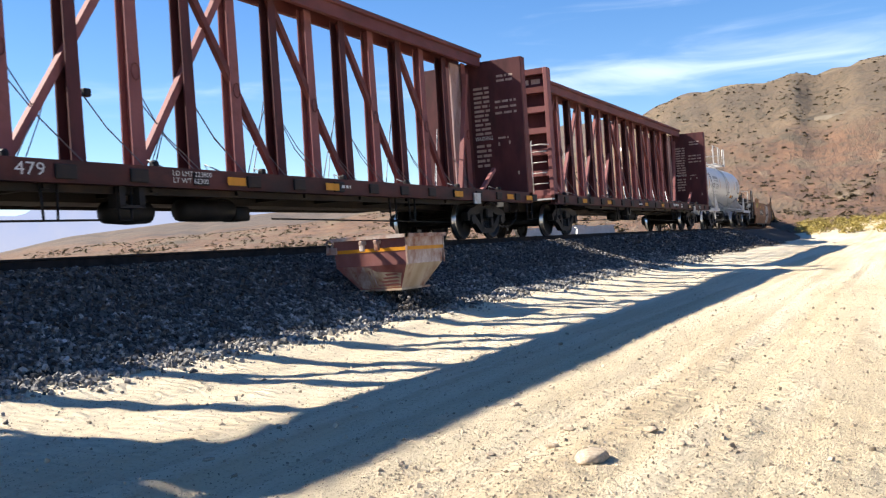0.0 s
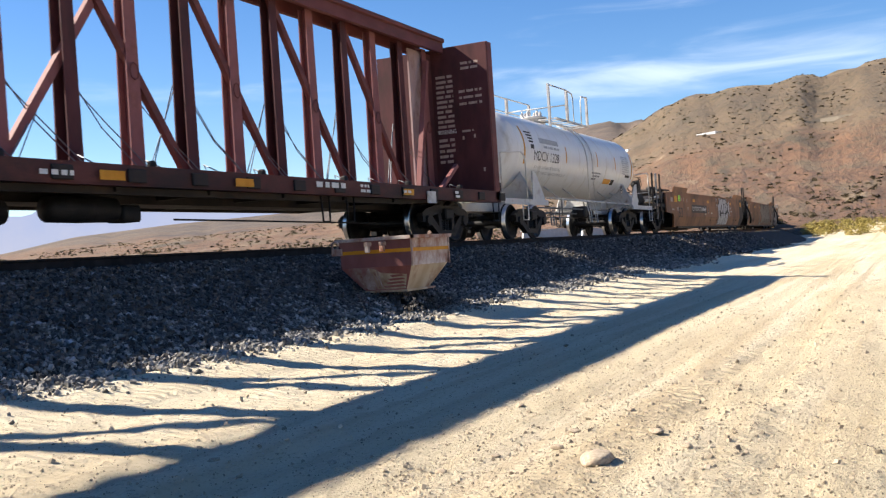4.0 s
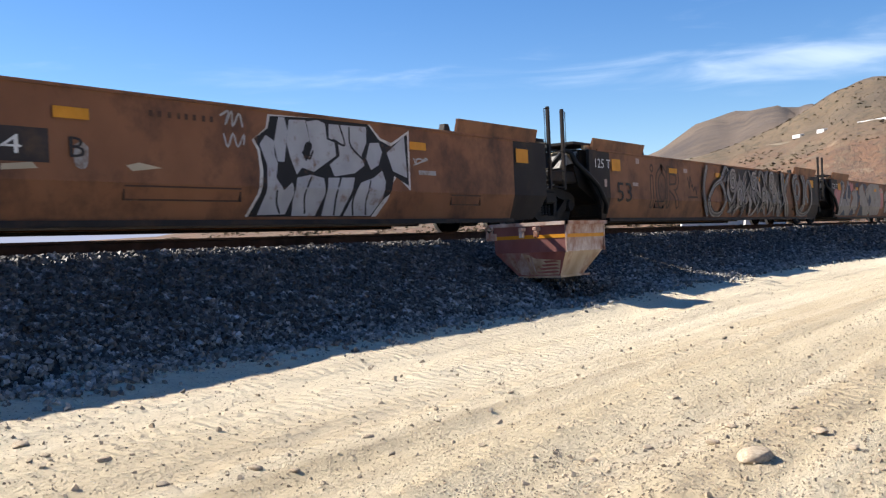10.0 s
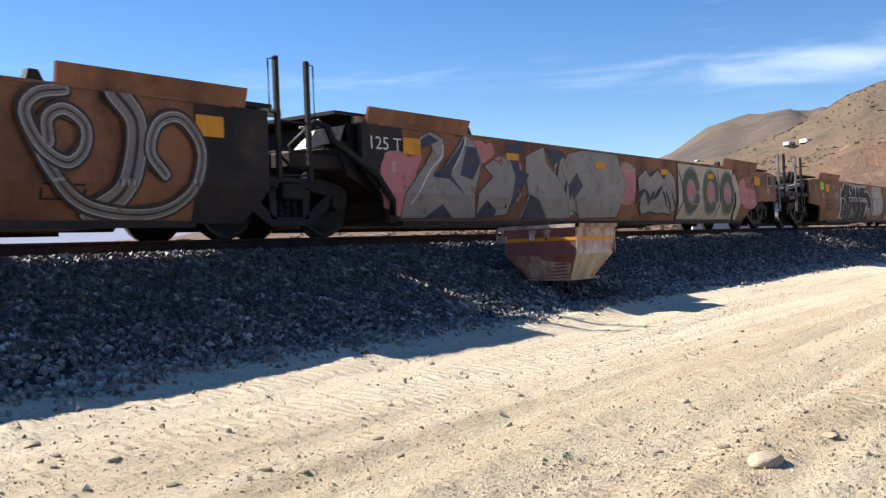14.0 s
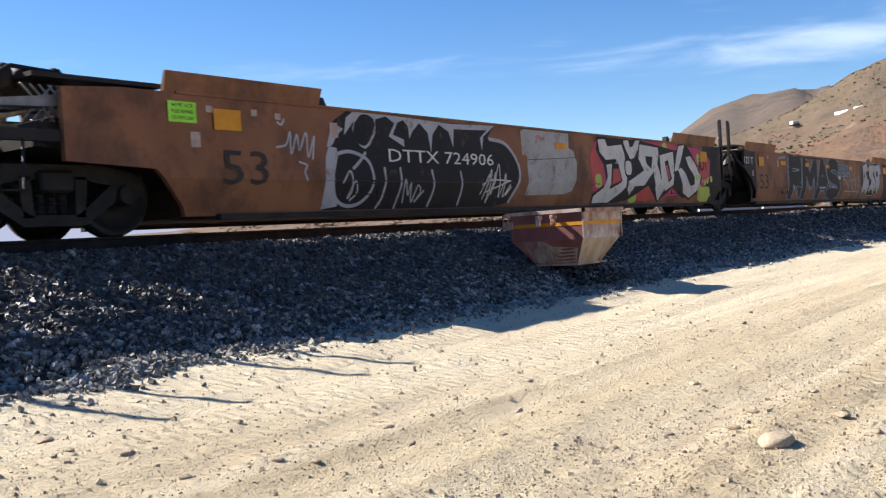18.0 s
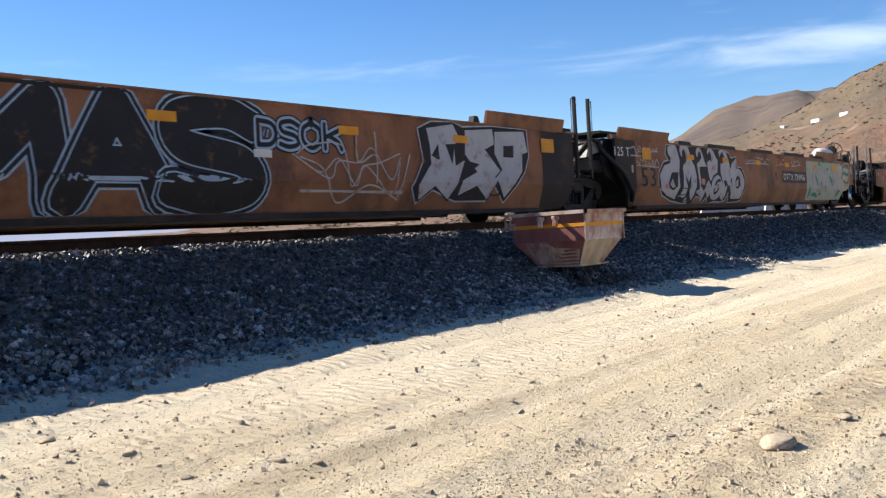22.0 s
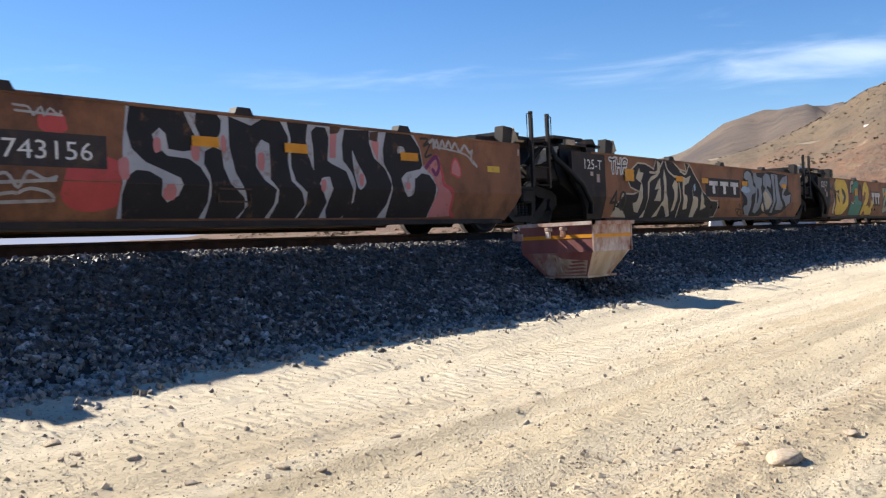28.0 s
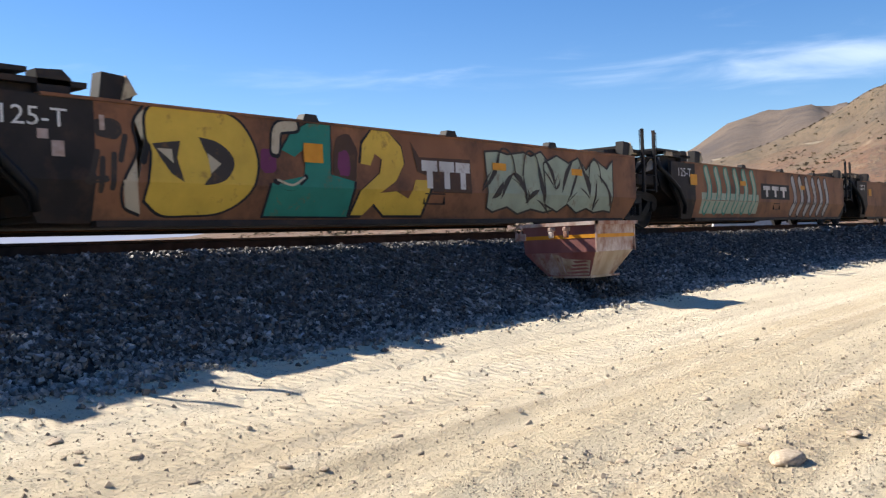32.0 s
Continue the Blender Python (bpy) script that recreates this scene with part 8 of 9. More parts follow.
p.shape(P_BLACK, [(196.57, 1.45), (196.57, 1.09), (196.65, 0.78), (196.82, 0.54), (196.88, 0.39), (196.76, 0.23), (197.18, 0.23), (197.31, 0.4), (197.32, 0.58), (197.11, 0.7), (196.98, 0.86), (196.98, 1.08), (197.08, 1.2), (197.21, 1.16), (197.22, 0.87), (197.21, 0.71), (197.36, 0.58), (197.37, 0.43), (197.26, 0.23), (197.71, 0.23), (197.85, 0.4), (197.77, 0.56), (197.57, 0.7), (197.52, 0.93), (197.54, 1.26), (197.41, 1.45), (197.09, 1.45), (196.92, 1.36)])
p.shape(P_BLACK, [(197.52, 1.45), (197.58, 1.26), (197.57, 0.89), (197.65, 0.7), (197.86, 0.56), (197.87, 0.4), (197.75, 0.23), (198.14, 0.23), (198.25, 0.44), (198.08, 0.68), (198.13, 0.76), (198.27, 0.78), (198.33, 0.61), (198.24, 0.33), (198.28, 0.23), (198.56, 0.23), (198.74, 0.36), (198.73, 0.61), (198.6, 0.86), (198.32, 0.95), (198.24, 0.99), (198.28, 1.3), (198.22, 1.43), (198.04, 1.43), (197.95, 1.35), (197.98, 1.14), (197.98, 0.84), (197.88, 1.05), (197.85, 1.24), (197.89, 1.45)])
p.shape(P_BLACK, [(198.59, 1.43), (198.53, 1.22), (198.54, 1.01), (198.7, 0.86), (198.78, 0.7), (198.77, 0.45), (198.58, 0.23), (199.31, 0.23), (199.48, 0.42), (199.55, 0.71), (199.41, 0.93), (199.18, 1.07), (199.09, 1.28), (199.1, 1.45)])
p.shape(P_BLACK, [(199.46, 1.45), (199.38, 1.2), (199.39, 0.99), (199.53, 0.82), (199.57, 0.65), (199.5, 0.23), (200.46, 0.23), (200.58, 0.51), (200.59, 0.73), (200.44, 0.87), (200.25, 0.89), (200.1, 0.8), (200.05, 0.56), (199.94, 0.53), (199.83, 0.62), (199.77, 0.8), (199.89, 0.89), (200.22, 0.95), (200.28, 1.01), (200.22, 1.26), (200.03, 1.45)])
p.shape(P_SILVER, [(198.73, 1.16), (198.74, 0.99), (198.79, 0.73), (198.87, 0.61), (198.98, 0.69), (198.98, 0.79), (198.83, 0.99)], True)
p.shape(P_SILVER, [(199.7, 1.16), (199.72, 1.26), (199.84, 1.26), (199.87, 1.18)], True)
p.shape(P_PINK, [(198.3, 1.34), (198.44, 1.39), (198.4, 1.03), (198.28, 1.03)])
p.shape(P_PINK, [(199.15, 1.32), (199.3, 1.3), (199.26, 1.03), (199.14, 1.22)])
p.shape(P_DKBROWN, [(198.31, 1.45), (198.52, 1.45), (198.46, 1.37), (198.3, 1.35)])
p.shape(P_DKBROWN, [(199.11, 1.43), (199.3, 1.45), (199.26, 1.3), (199.1, 1.32)])
reds(p, ((195.54, 1.05, 0.05, 0.09), (195.71, 0.52, 0.09, 0.09), (197.06, 0.93, 0.06, 0.12), (198.15, 0.66, 0.05, 0.08), (198.9, 0.75, 0.05, 0.09), (196.06, 0.99, 0.06, 0.1), (196.48, 1.11, 0.04, 0.1), (195.1, 0.77, 0.07, 0.12), (199.92, 0.69, 0.05, 0.06)), P_PINK, 93)
p.stroke(P_BLACK, [(199.77, 0.74), (199.85, 0.55), (199.98, 0.5), (200.08, 0.62), (200.09, 0.8)], 0.025)
p.shape(P_PINK, [(200.3, 0.99), (200.46, 1.11), (200.69, 1.16), (200.76, 0.87), (200.87, 0.69), (201.03, 0.55), (201.03, 0.25), (200.48, 0.23), (200.64, 0.65), (200.52, 0.86)])
p.stroke(P_RED, [(200.62, 1.18), (200.76, 0.91), (200.79, 0.74), (200.99, 0.66), (201.04, 0.52), (201.03, 0.32), (201.13, 0.25)], 0.06)
p.shape(P_PINK, [(200.98, 0.91), (201.04, 1.1), (201.14, 1.14), (201.24, 0.99), (201.21, 0.86)], True)
p.stroke(P_RED, [(200.98, 0.91), (201.04, 1.1), (201.14, 1.14), (201.24, 0.99), (201.21, 0.86), (200.98, 0.91)], 0.03)
p.stroke(P_PURPLE, [(200.36, 0.98), (200.48, 1.08), (200.62, 1.15), (200.68, 1.0), (200.6, 0.88), (200.52, 0.95)], 0.07)
p.stroke(P_CHAR, [(200.25, 1.41), (200.43, 1.41), (200.31, 1.3), (200.47, 1.34), (200.34, 1.14), (200.5, 1.18)], 0.035)
p.stroke(P_BUFFPATCH, [(200.47, 1.37), (200.57, 1.41), (200.56, 1.28), (200.65, 1.41), (200.7, 1.28), (200.79, 1.41), (200.86, 1.3), (200.95, 1.41), (201.03, 1.3), (201.12, 1.39), (201.24, 1.26), (201.37, 1.37), (201.5, 1.26), (201.59, 1.3), (201.54, 1.18), (201.69, 1.05)], 0.05)
p.stroke(P_BUFFPATCH, [(200.6, 1.3), (200.95, 1.28), (201.4, 1.22), (201.6, 1.08)], 0.03)
for z, s in ((0.58, 95), (0.42, 96)):
    scrawl(p, P_BUFFPATCH, 192.8, 194.3, z - 0.07, z + 0.12, s, 0.035, 13)
scrawl(p, P_BUFFPATCH, 193.9, 194.4, 1.25, 1.36, 97, 0.025)
p.finish("black spray-painted letters with pale outlines over red")

c, side = well_unit(203.8, 15.75, "joint", "joint", 40, "brown short well car unit with black, tan and grey graffiti")
marks(c, side, ((206.95, 0.42), (209.5, 0.4), (211.0, 0.4), (213.7, 0.4), (216.9, 0.4)), None, ("40", 206.3, 0.4), None, ("125-T", 205.0), ((205.5, 1.02, 0.12, 0.08), (205.75, 0.9, 0.13, 0.16)), 1.02)
p = Paint(c, side, 0.2, 1.46)
p.word("THE", 206.35, 207.15, 1.12, 1.4, ((P_WHITE, 0.11), (P_BLACK, 0.03)))
p.letter(P_BLACK, P_CREAM, [(206.6, 0.42), (206.91, 0.68), (207.37, 0.68), (207.65, 0.76), (207.24, 0.85), (207.13, 0.99), (207.26, 1.17), (207.61, 1.34), (207.97, 1.34), (208.4, 1.24), (208.52, 1.46), (208.87, 1.46), (209.37, 1.46), (209.75, 1.29), (210.16, 1.24), (210.09, 1.46), (210.32, 1.43), (210.67, 1.14), (210.89, 0.99), (211.04, 0.83), (211.56, 0.6), (212.0, 0.58), (212.1, 0.47), (211.97, 0.24), (211.65, 0.2), (210.91, 0.2), (209.68, 0.2), (208.67, 0.2), (208.0, 0.2), (207.15, 0.2), (206.99, 0.34), (206.71, 0.41)], 0.07)
p.shape(P_CREAM, [(207.49, 1.03), (207.57, 1.14), (207.68, 1.26), (207.69, 1.17), (207.88, 1.16), (207.74, 0.98), (207.81, 0.86), (207.78, 0.55), (207.69, 0.3), (207.49, 0.34), (207.36, 0.51), (207.51, 0.53), (207.6, 0.68), (207.65, 0.79), (207.74, 0.94), (207.61, 0.98)])
p.shape(P_CREAM, [(208.55, 1.46), (208.72, 1.4), (208.69, 1.19), (208.53, 1.09), (208.27, 1.01), (208.16, 0.96), (208.09, 0.65), (208.04, 0.43), (207.99, 0.22), (207.81, 0.2), (208.02, 0.39), (208.04, 0.65), (208.06, 0.96), (208.22, 1.08), (208.5, 1.15), (208.58, 1.28)])
p.shape(P_CREAM, [(208.36, 0.57), (208.57, 0.8), (208.72, 0.9), (208.69, 0.56)])
p.shape(P_CREAM, [(208.4, 0.81), (208.55, 0.98), (208.7, 1.08), (208.69, 0.84)])
p.shape(P_CREAM, [(208.92, 1.28), (209.02, 1.05), (209.0, 0.72), (209.11, 0.53), (209.33, 0.24), (209.15, 0.22), (208.95, 0.44), (208.79, 0.48), (208.66, 0.24), (208.41, 0.21), (208.68, 0.44), (208.84, 0.58), (208.9, 0.9), (208.86, 1.09)])
p.shape(P_CREAM, [(209.32, 0.92), (209.47, 1.05), (209.63, 0.98), (209.59, 0.69), (209.5, 0.37), (209.36, 0.34), (209.4, 0.59), (209.43, 0.78)])
p.shape(P_CREAM, [(209.91, 1.15), (210.09, 1.11), (210.39, 1.18), (210.24, 1.0), (210.01, 0.94), (209.98, 0.75), (210.13, 0.7), (210.2, 0.4), (209.99, 0.38), (209.9, 0.75)])
p.shape(P_CREAM, [(210.44, 0.97), (210.49, 0.71), (210.76, 0.67), (210.85, 0.46), (210.68, 0.21), (210.46, 0.21), (210.48, 0.51)])
p.shape(P_CREAM, [(210.94, 0.68), (211.04, 0.84), (211.19, 0.52), (211.35, 0.45), (211.03, 0.37)])
p.shape(P_CREAM, [(206.48, 0.23), (206.59, 0.38), (206.8, 0.42), (206.99, 0.34), (207.17, 0.21)])
p.shape(P_BLUE, [(210.53, 0.95), (210.63, 1.0), (210.65, 0.85), (210.54, 0.81)])
p.stroke(P_CREAM, [(208.99, 1.45), (209.1, 1.27), (209.41, 1.14), (209.61, 1.13)], 0.05)
p.stroke(P_CREAM, [(209.7, 0.99), (209.76, 0.69), (209.7, 0.23)], 0.05)
p.stroke(P_CREAM, [(208.17, 1.18), (208.53, 1.2), (208.87, 1.44)], 0.05)
p.stroke(P_CREAM, [(209.78, 1.26), (210.09, 1.21), (210.28, 1.4)], 0.05)
p.block(P_BLACK, 211.25, 213.55, 0.7, 1.16)
# the owner's sign, in plain bars
for x in (211.5, 212.2, 212.9):
    p.block(P_WHITE, x, x + 0.55, 0.98, 1.09)
    p.block(P_WHITE, x + 0.2, x + 0.37, 0.78, 0.98)
p.shape(P_BLACK, [(213.62, 0.89), (213.84, 1.2), (213.87, 1.36), (214.09, 1.45), (214.43, 1.45), (214.57, 1.37), (215.09, 1.41), (215.42, 1.41), (215.95, 1.45), (216.64, 1.43), (217.53, 1.41), (217.5, 1.16), (217.57, 0.93), (217.8, 0.89), (217.71, 0.61), (217.32, 0.45), (217.1, 0.33), (216.12, 0.23), (215.58, 0.31), (215.19, 0.23), (214.4, 0.23), (213.98, 0.28), (213.8, 0.49), (213.77, 0.71)])
p.shape(P_BLUEGREY, [(213.88, 1.24), (213.94, 1.36), (214.18, 1.43), (214.41, 1.37), (214.55, 1.2), (214.55, 1.05), (214.78, 0.99), (214.74, 0.86), (214.44, 0.79), (214.38, 0.67), (214.44, 0.47), (214.38, 0.24), (214.12, 0.26), (213.9, 0.43), (213.94, 0.5), (214.13, 0.52), (214.05, 0.72), (213.78, 0.84), (213.83, 0.93), (214.06, 0.99), (214.21, 1.03), (214.17, 1.18), (214.03, 1.18)])
p.shape(P_BLUEGREY, [(214.6, 1.39), (214.83, 1.39), (214.87, 1.3), (215.29, 1.26), (215.26, 1.08), (215.18, 1.01), (215.24, 0.76), (215.09, 0.41), (214.87, 0.3), (214.64, 0.34), (214.68, 0.67), (214.8, 0.95), (214.76, 1.07), (214.61, 1.16)])
p.shape(P_BLUEGREY, [(215.36, 1.3), (215.59, 1.41), (215.88, 1.37), (216.04, 1.18), (215.97, 1.01), (215.69, 1.07), (215.63, 1.01), (215.97, 0.83), (216.1, 0.62), (215.94, 0.42), (215.7, 0.39), (215.37, 0.6), (215.3, 0.84), (215.54, 0.99), (215.35, 1.09)])
p.shape(P_BLUEGREY, [(216.02, 1.39), (216.28, 1.41), (216.32, 1.01), (216.36, 0.71), (216.22, 0.32), (216.03, 0.32), (216.17, 0.62), (216.16, 1.01)])
p.shape(P_BLUEGREY, [(216.34, 1.41), (216.57, 1.39), (216.67, 0.95), (216.79, 0.69), (217.08, 0.51), (216.97, 0.4), (216.44, 0.4), (216.44, 0.71), (216.38, 1.01)])
p.shape(P_BLUEGREY, [(216.72, 1.16), (217.03, 1.33), (217.44, 1.41), (217.44, 1.2), (217.3, 1.01), (217.03, 0.84), (217.27, 0.8), (217.73, 0.86), (217.6, 0.59), (217.32, 0.5), (216.91, 0.79), (216.99, 0.95), (217.23, 1.14), (216.88, 1.05)])
p.shape(P_BLACK, [(214.79, 0.59), (214.88, 0.99), (214.99, 0.95), (215.0, 0.79), (214.86, 0.57)])
p.shape(P_CREAM, [(215.33, 0.84), (215.53, 0.91), (215.85, 0.78), (215.99, 0.62), (215.89, 0.45), (215.71, 0.43), (215.46, 0.6)], True)
p.shape(P_CREAM, [(215.2, 0.52), (215.29, 0.6), (215.45, 0.48), (215.56, 0.34), (215.36, 0.39)])
p.shape(P_BLUE, [(213.6, 0.89), (213.79, 1.01), (214.16, 0.99), (214.34, 0.89), (214.01, 0.83), (213.78, 0.86)], True)
p.stroke(P_CHAR, [(213.47, 0.49), (213.58, 0.53), (213.53, 0.28), (213.76, 0.57), (213.74, 0.24), (213.34, 0.41), (213.75, 0.39)], 0.03)
p.stroke(P_DKBROWN, [(218.02, 1.45), (217.95, 0.99), (217.86, 0.39)], 0.02)
p.finish("black and tan lettering beside grey-blue fat letters")
bm = bmesh.new()
add_lathe(bm, [(0.02, 16.3), (0.15, 16.35), (0.16, 16.8), (0.15, 17.3), (0.02, 17.35)], "x", 16, (0, -0.9, 1.72))
part("air_reservoir", bm, GREYWHITE, c, "pale drum-shaped air reservoir", True)

c, side = well_unit(219.55, 15.75, "joint", "joint", 40, "brown short well car unit with huge golden and teal characters")
marks(c, side, ((224.9, 0.35), (229.2, 0.4), (231.8, 0.4)), None, None, None, ("125-T", 220.6), ((221.25, 1.02, 0.12, 0.1), (221.4, 0.85, 0.14, 0.16), (221.95, 1.15, 0.06, 0.16)), 1.0)
p = Paint(c, side, 0.2, 1.46)
for pts in ([(221.83, 0.6), (221.92, 0.92)], [(221.8, 0.62), (222.02, 0.64)], [(221.98, 0.85), (221.96, 0.52)], [(222.1, 0.55), (222.12, 0.9)], [(222.2, 0.85), (222.26, 1.1)]):
    p.stroke(P_CHAR, pts, 0.07)
p.blob(P_CHAR, 222.05, 1.18, 0.16, 0.11, 110)
p.shape(P_CREAM, [(222.38, 1.31), (222.56, 1.46), (222.54, 1.2), (222.38, 0.92), (222.22, 0.62), (222.28, 0.34), (222.48, 0.27), (222.4, 0.6), (222.5, 1.0)])
for pts, w in (([(222.5, 1.46), (222.36, 1.25), (222.4, 0.95), (222.22, 0.6), (222.26, 0.35), (222.46, 0.26)], 0.035), ([(222.6, 1.44), (222.55, 1.1), (222.48, 0.85)], 0.09)):
    p.stroke(P_BLACK, pts, w)
bowl = [(222.52, 0.42), (222.6, 0.95), (222.53, 1.12), (222.6, 1.45), (223.2, 1.47), (223.72, 1.44), (224.0, 1.22), (224.12, 0.88), (223.98, 0.52), (223.6, 0.3), (223.1, 0.26), (222.75, 0.27)]
p.shape(P_BLACK, [(223.3 + (x - 223.3) * 1.05, 0.87 + (z - 0.87) * 1.04) for x, z in bowl], True)
p.shape(P_GOLD, bowl, True)
p.shape(P_CHAR, [(222.6, 1.05), (222.98, 1.1), (222.93, 0.9), (223.02, 0.63), (222.85, 0.72), (222.7, 0.9)])
p.shape(P_CREAM, [(222.66, 1.0), (222.86, 1.0), (222.88, 0.84)])
p.shape(P_CHAR, [(223.24, 1.16), (223.5, 1.12), (223.7, 1.0), (223.76, 0.86), (223.62, 0.67), (223.3, 0.61), (223.42, 0.78)], True)
p.shape(P_CREAM, [(223.36, 0.98), (223.56, 0.86), (223.4, 0.74)])
p.blob(P_PURPLE, 224.3, 0.93, 0.13, 0.16, 112)
p.blob(P_DKBROWN, 225.7, 0.98, 0.24, 0.36, 113)
p.blob(P_PURPLE, 225.67, 0.96, 0.12, 0.17, 114)
one = [(224.53, 1.08), (224.7, 1.3), (225.0, 1.45), (225.42, 1.46), (225.4, 0.8), (225.86, 0.72), (225.78, 0.24), (224.27, 0.25), (224.35, 0.66), (224.92, 0.76), (224.96, 1.14), (224.75, 1.0)]
p.shape(P_BLACK, [(225.05 + (x - 225.05) * 1.06, 0.85 + (z - 0.85) * 1.04) for x, z in one])
p.shape(P_TEAL, one)
p.stroke(P_BLACK, [(224.4, 0.68), (224.7, 0.6), (224.95, 0.75)], 0.07)
p.stroke(P_CREAM, [(224.45, 0.7), (224.7, 0.64), (224.92, 0.74)], 0.03)
p.stroke(P_BLACK, [(224.42, 1.06), (224.48, 1.34), (224.78, 1.4)], 0.2)
p.stroke(P_CREAM, [(224.42, 1.08), (224.48, 1.34), (224.76, 1.4)], 0.13)
two = [(226.0, 0.97), (226.05, 1.25), (226.25, 1.45), (226.6, 1.45), (226.88, 1.25), (226.94, 1.0), (226.75, 0.75), (226.4, 0.57), (226.75, 0.6), (227.05, 0.5), (227.2, 0.78), (227.58, 0.78), (227.4, 0.26), (226.55, 0.26), (226.3, 0.42), (226.1, 0.26), (225.86, 0.26), (226.0, 0.6), (226.4, 0.85), (226.45, 1.05), (226.3, 1.12), (226.2, 0.95)]
p.shape(P_BLACK, [(226.7 + (x - 226.7) * 1.07, 0.85 + (z - 0.85) * 1.06) for x, z in two])
p.shape(P_GOLD, two)
p.shape(P_DKBROWN, [(227.1, 1.34), (227.3, 1.12), (228.6, 1.14), (228.62, 0.6), (227.62, 0.6), (227.5, 0.84), (227.25, 0.9)])
# the owner's sign, in plain bars
for x in (227.35, 227.78, 228.2):
    p.block(P_WHITE, x, x + 0.38, 0.92, 1.08)
    p.block(P_WHITE, x + 0.12, x + 0.26, 0.66, 0.92)
p.wild(229.0, 231.2, 0.27, 1.4, 8, P_PALEGREEN, P_CHAR, 120)
p.wild(230.9, 233.5, 0.3, 1.38, 9, P_PALEGREEN, P_CHAR, 121)
for x, z, r in ((229.6, 1.15, 0.3), (230.4, 1.15, 0.28), (232.7, 1.1, 0.26)):
    p.stroke(P_CHAR, [(x - r, z - 0.2), (x - r * 0.6, z + 0.15), (x, z + 0.22), (x + r * 0.7, z + 0.1), (x + r, z - 0.2)], 0.035)
p.finish("golden and teal spray-painted characters")

c, side = well_unit(235.3, 15.75, "joint", "joint", 40, "brown short well car unit with pale green graffiti")
marks(c, side, ((237.3, 0.4), (240.5, 0.4), (245.5, 0.4)), None, None, None, ("125-T", 236.4), (), 1.02)
p = Paint(c, side, 0.2, 1.46)
p.block(P_PALEGREEN, 238.0, 241.9, 0.3, 0.8)
for k in range(6):
    x = 238.3 + k * 0.62
    p.stroke(P_TEAL, [(x, 0.4), (x + 0.2, 0.9), (x, 1.35)], 0.3)
    p.stroke(P_PALEGREEN, [(x, 0.4), (x + 0.2, 0.9), (x, 1.35)], 0.18)
p.block(P_BLACK, 242.1, 244.5, 0.7, 1.12)
for x in (242.3, 243.0, 243.7):
    p.block(P_WHITE, x, x + 0.55, 0.95, 1.06)
    p.block(P_WHITE, x + 0.2, x + 0.36, 0.76, 0.95)
for k in range(6):
    x = 244.8 + k * 0.65
    p.stroke(P_BLACK, [(x, 0.35), (x + 0.25, 0.8), (x, 1.3)], 0.34)
    p.stroke(P_BUFFPATCH, [(x, 0.35), (x + 0.25, 0.8), (x, 1.3)], 0.24)
p.finish("pale green and grey spray-painted pieces")

c, side = well_unit(251.05, 14.8, "joint", "end", 40, "plain brown short well car unit at the end of the train", "right", (1.32, 1.87))
marks(c, side, ((253.5, 0.4), (258.0, 0.4), (262.0, 0.4)), None, None, None, ("125-T", 252.1), (), 1.02)


# ---- stones ----
def stone_soup(name, centres, sizes, mat, label, seed, flat=0.75, parent=None):
    """Many small broken stones as one joined mesh."""
    rng = np.random.RandomState(seed)
    base = np.array([(-1, -1, -1), (1, -1, -1), (1, 1, -1), (-1, 1, -1), (-1, -1, 1), (1, -1, 1), (1, 1, 1), (-1, 1, 1)], float) * 0.5
    quads = np.array([(0, 3, 2, 1), (4, 5, 6, 7), (0, 1, 5, 4), (1, 2, 6, 5), (2, 3, 7, 6), (3, 0, 4, 7)])
    n = len(centres)
    v = base[None] * (1 + rng.uniform(-0.38, 0.38, (n, 8, 3))) * rng.uniform([0.8, 0.6, 0.5 * flat], [1.25, 1.0, 1.0 * flat], (n, 3))[:, None]
    q = rng.normal(size=(n, 4))
    q /= np.linalg.norm(q, axis=1)[:, None]
    w, x, y, z = q.T
    R = np.stack([1 - 2 * (y * y + z * z), 2 * (x * y - z * w), 2 * (x * z + y * w), 2 * (x * y + z * w), 1 - 2 * (x * x + z * z), 2 * (y * z - x * w), 2 * (x * z - y * w), 2 * (y * z + x * w), 1 - 2 * (x * x + y * y)], -1).reshape(n, 3, 3)
    v = np.einsum("nij,nkj->nki", R, v) * sizes[:, None, None] + centres[:, None]
    f = (quads[None] + 8 * np.arange(n)[:, None, None]).reshape(-1, 4)
    me = bpy.data.meshes.new(name)
    me.from_pydata(v.reshape(-1, 3).tolist(), [], f.tolist())
    me.materials.append(mat)
    ob = new(name, me)
    return tagged(ob, label, "stones", kind="stuff")


rng = np.random.RandomState(5)


def bed_height(y):
    return np.interp(y, [6.0, 6.45, 6.9, 7.9, 8.85, 9.3], [-0.1, 0.12, 0.29, 0.62, RAIL - 0.2, RAIL - 0.19])


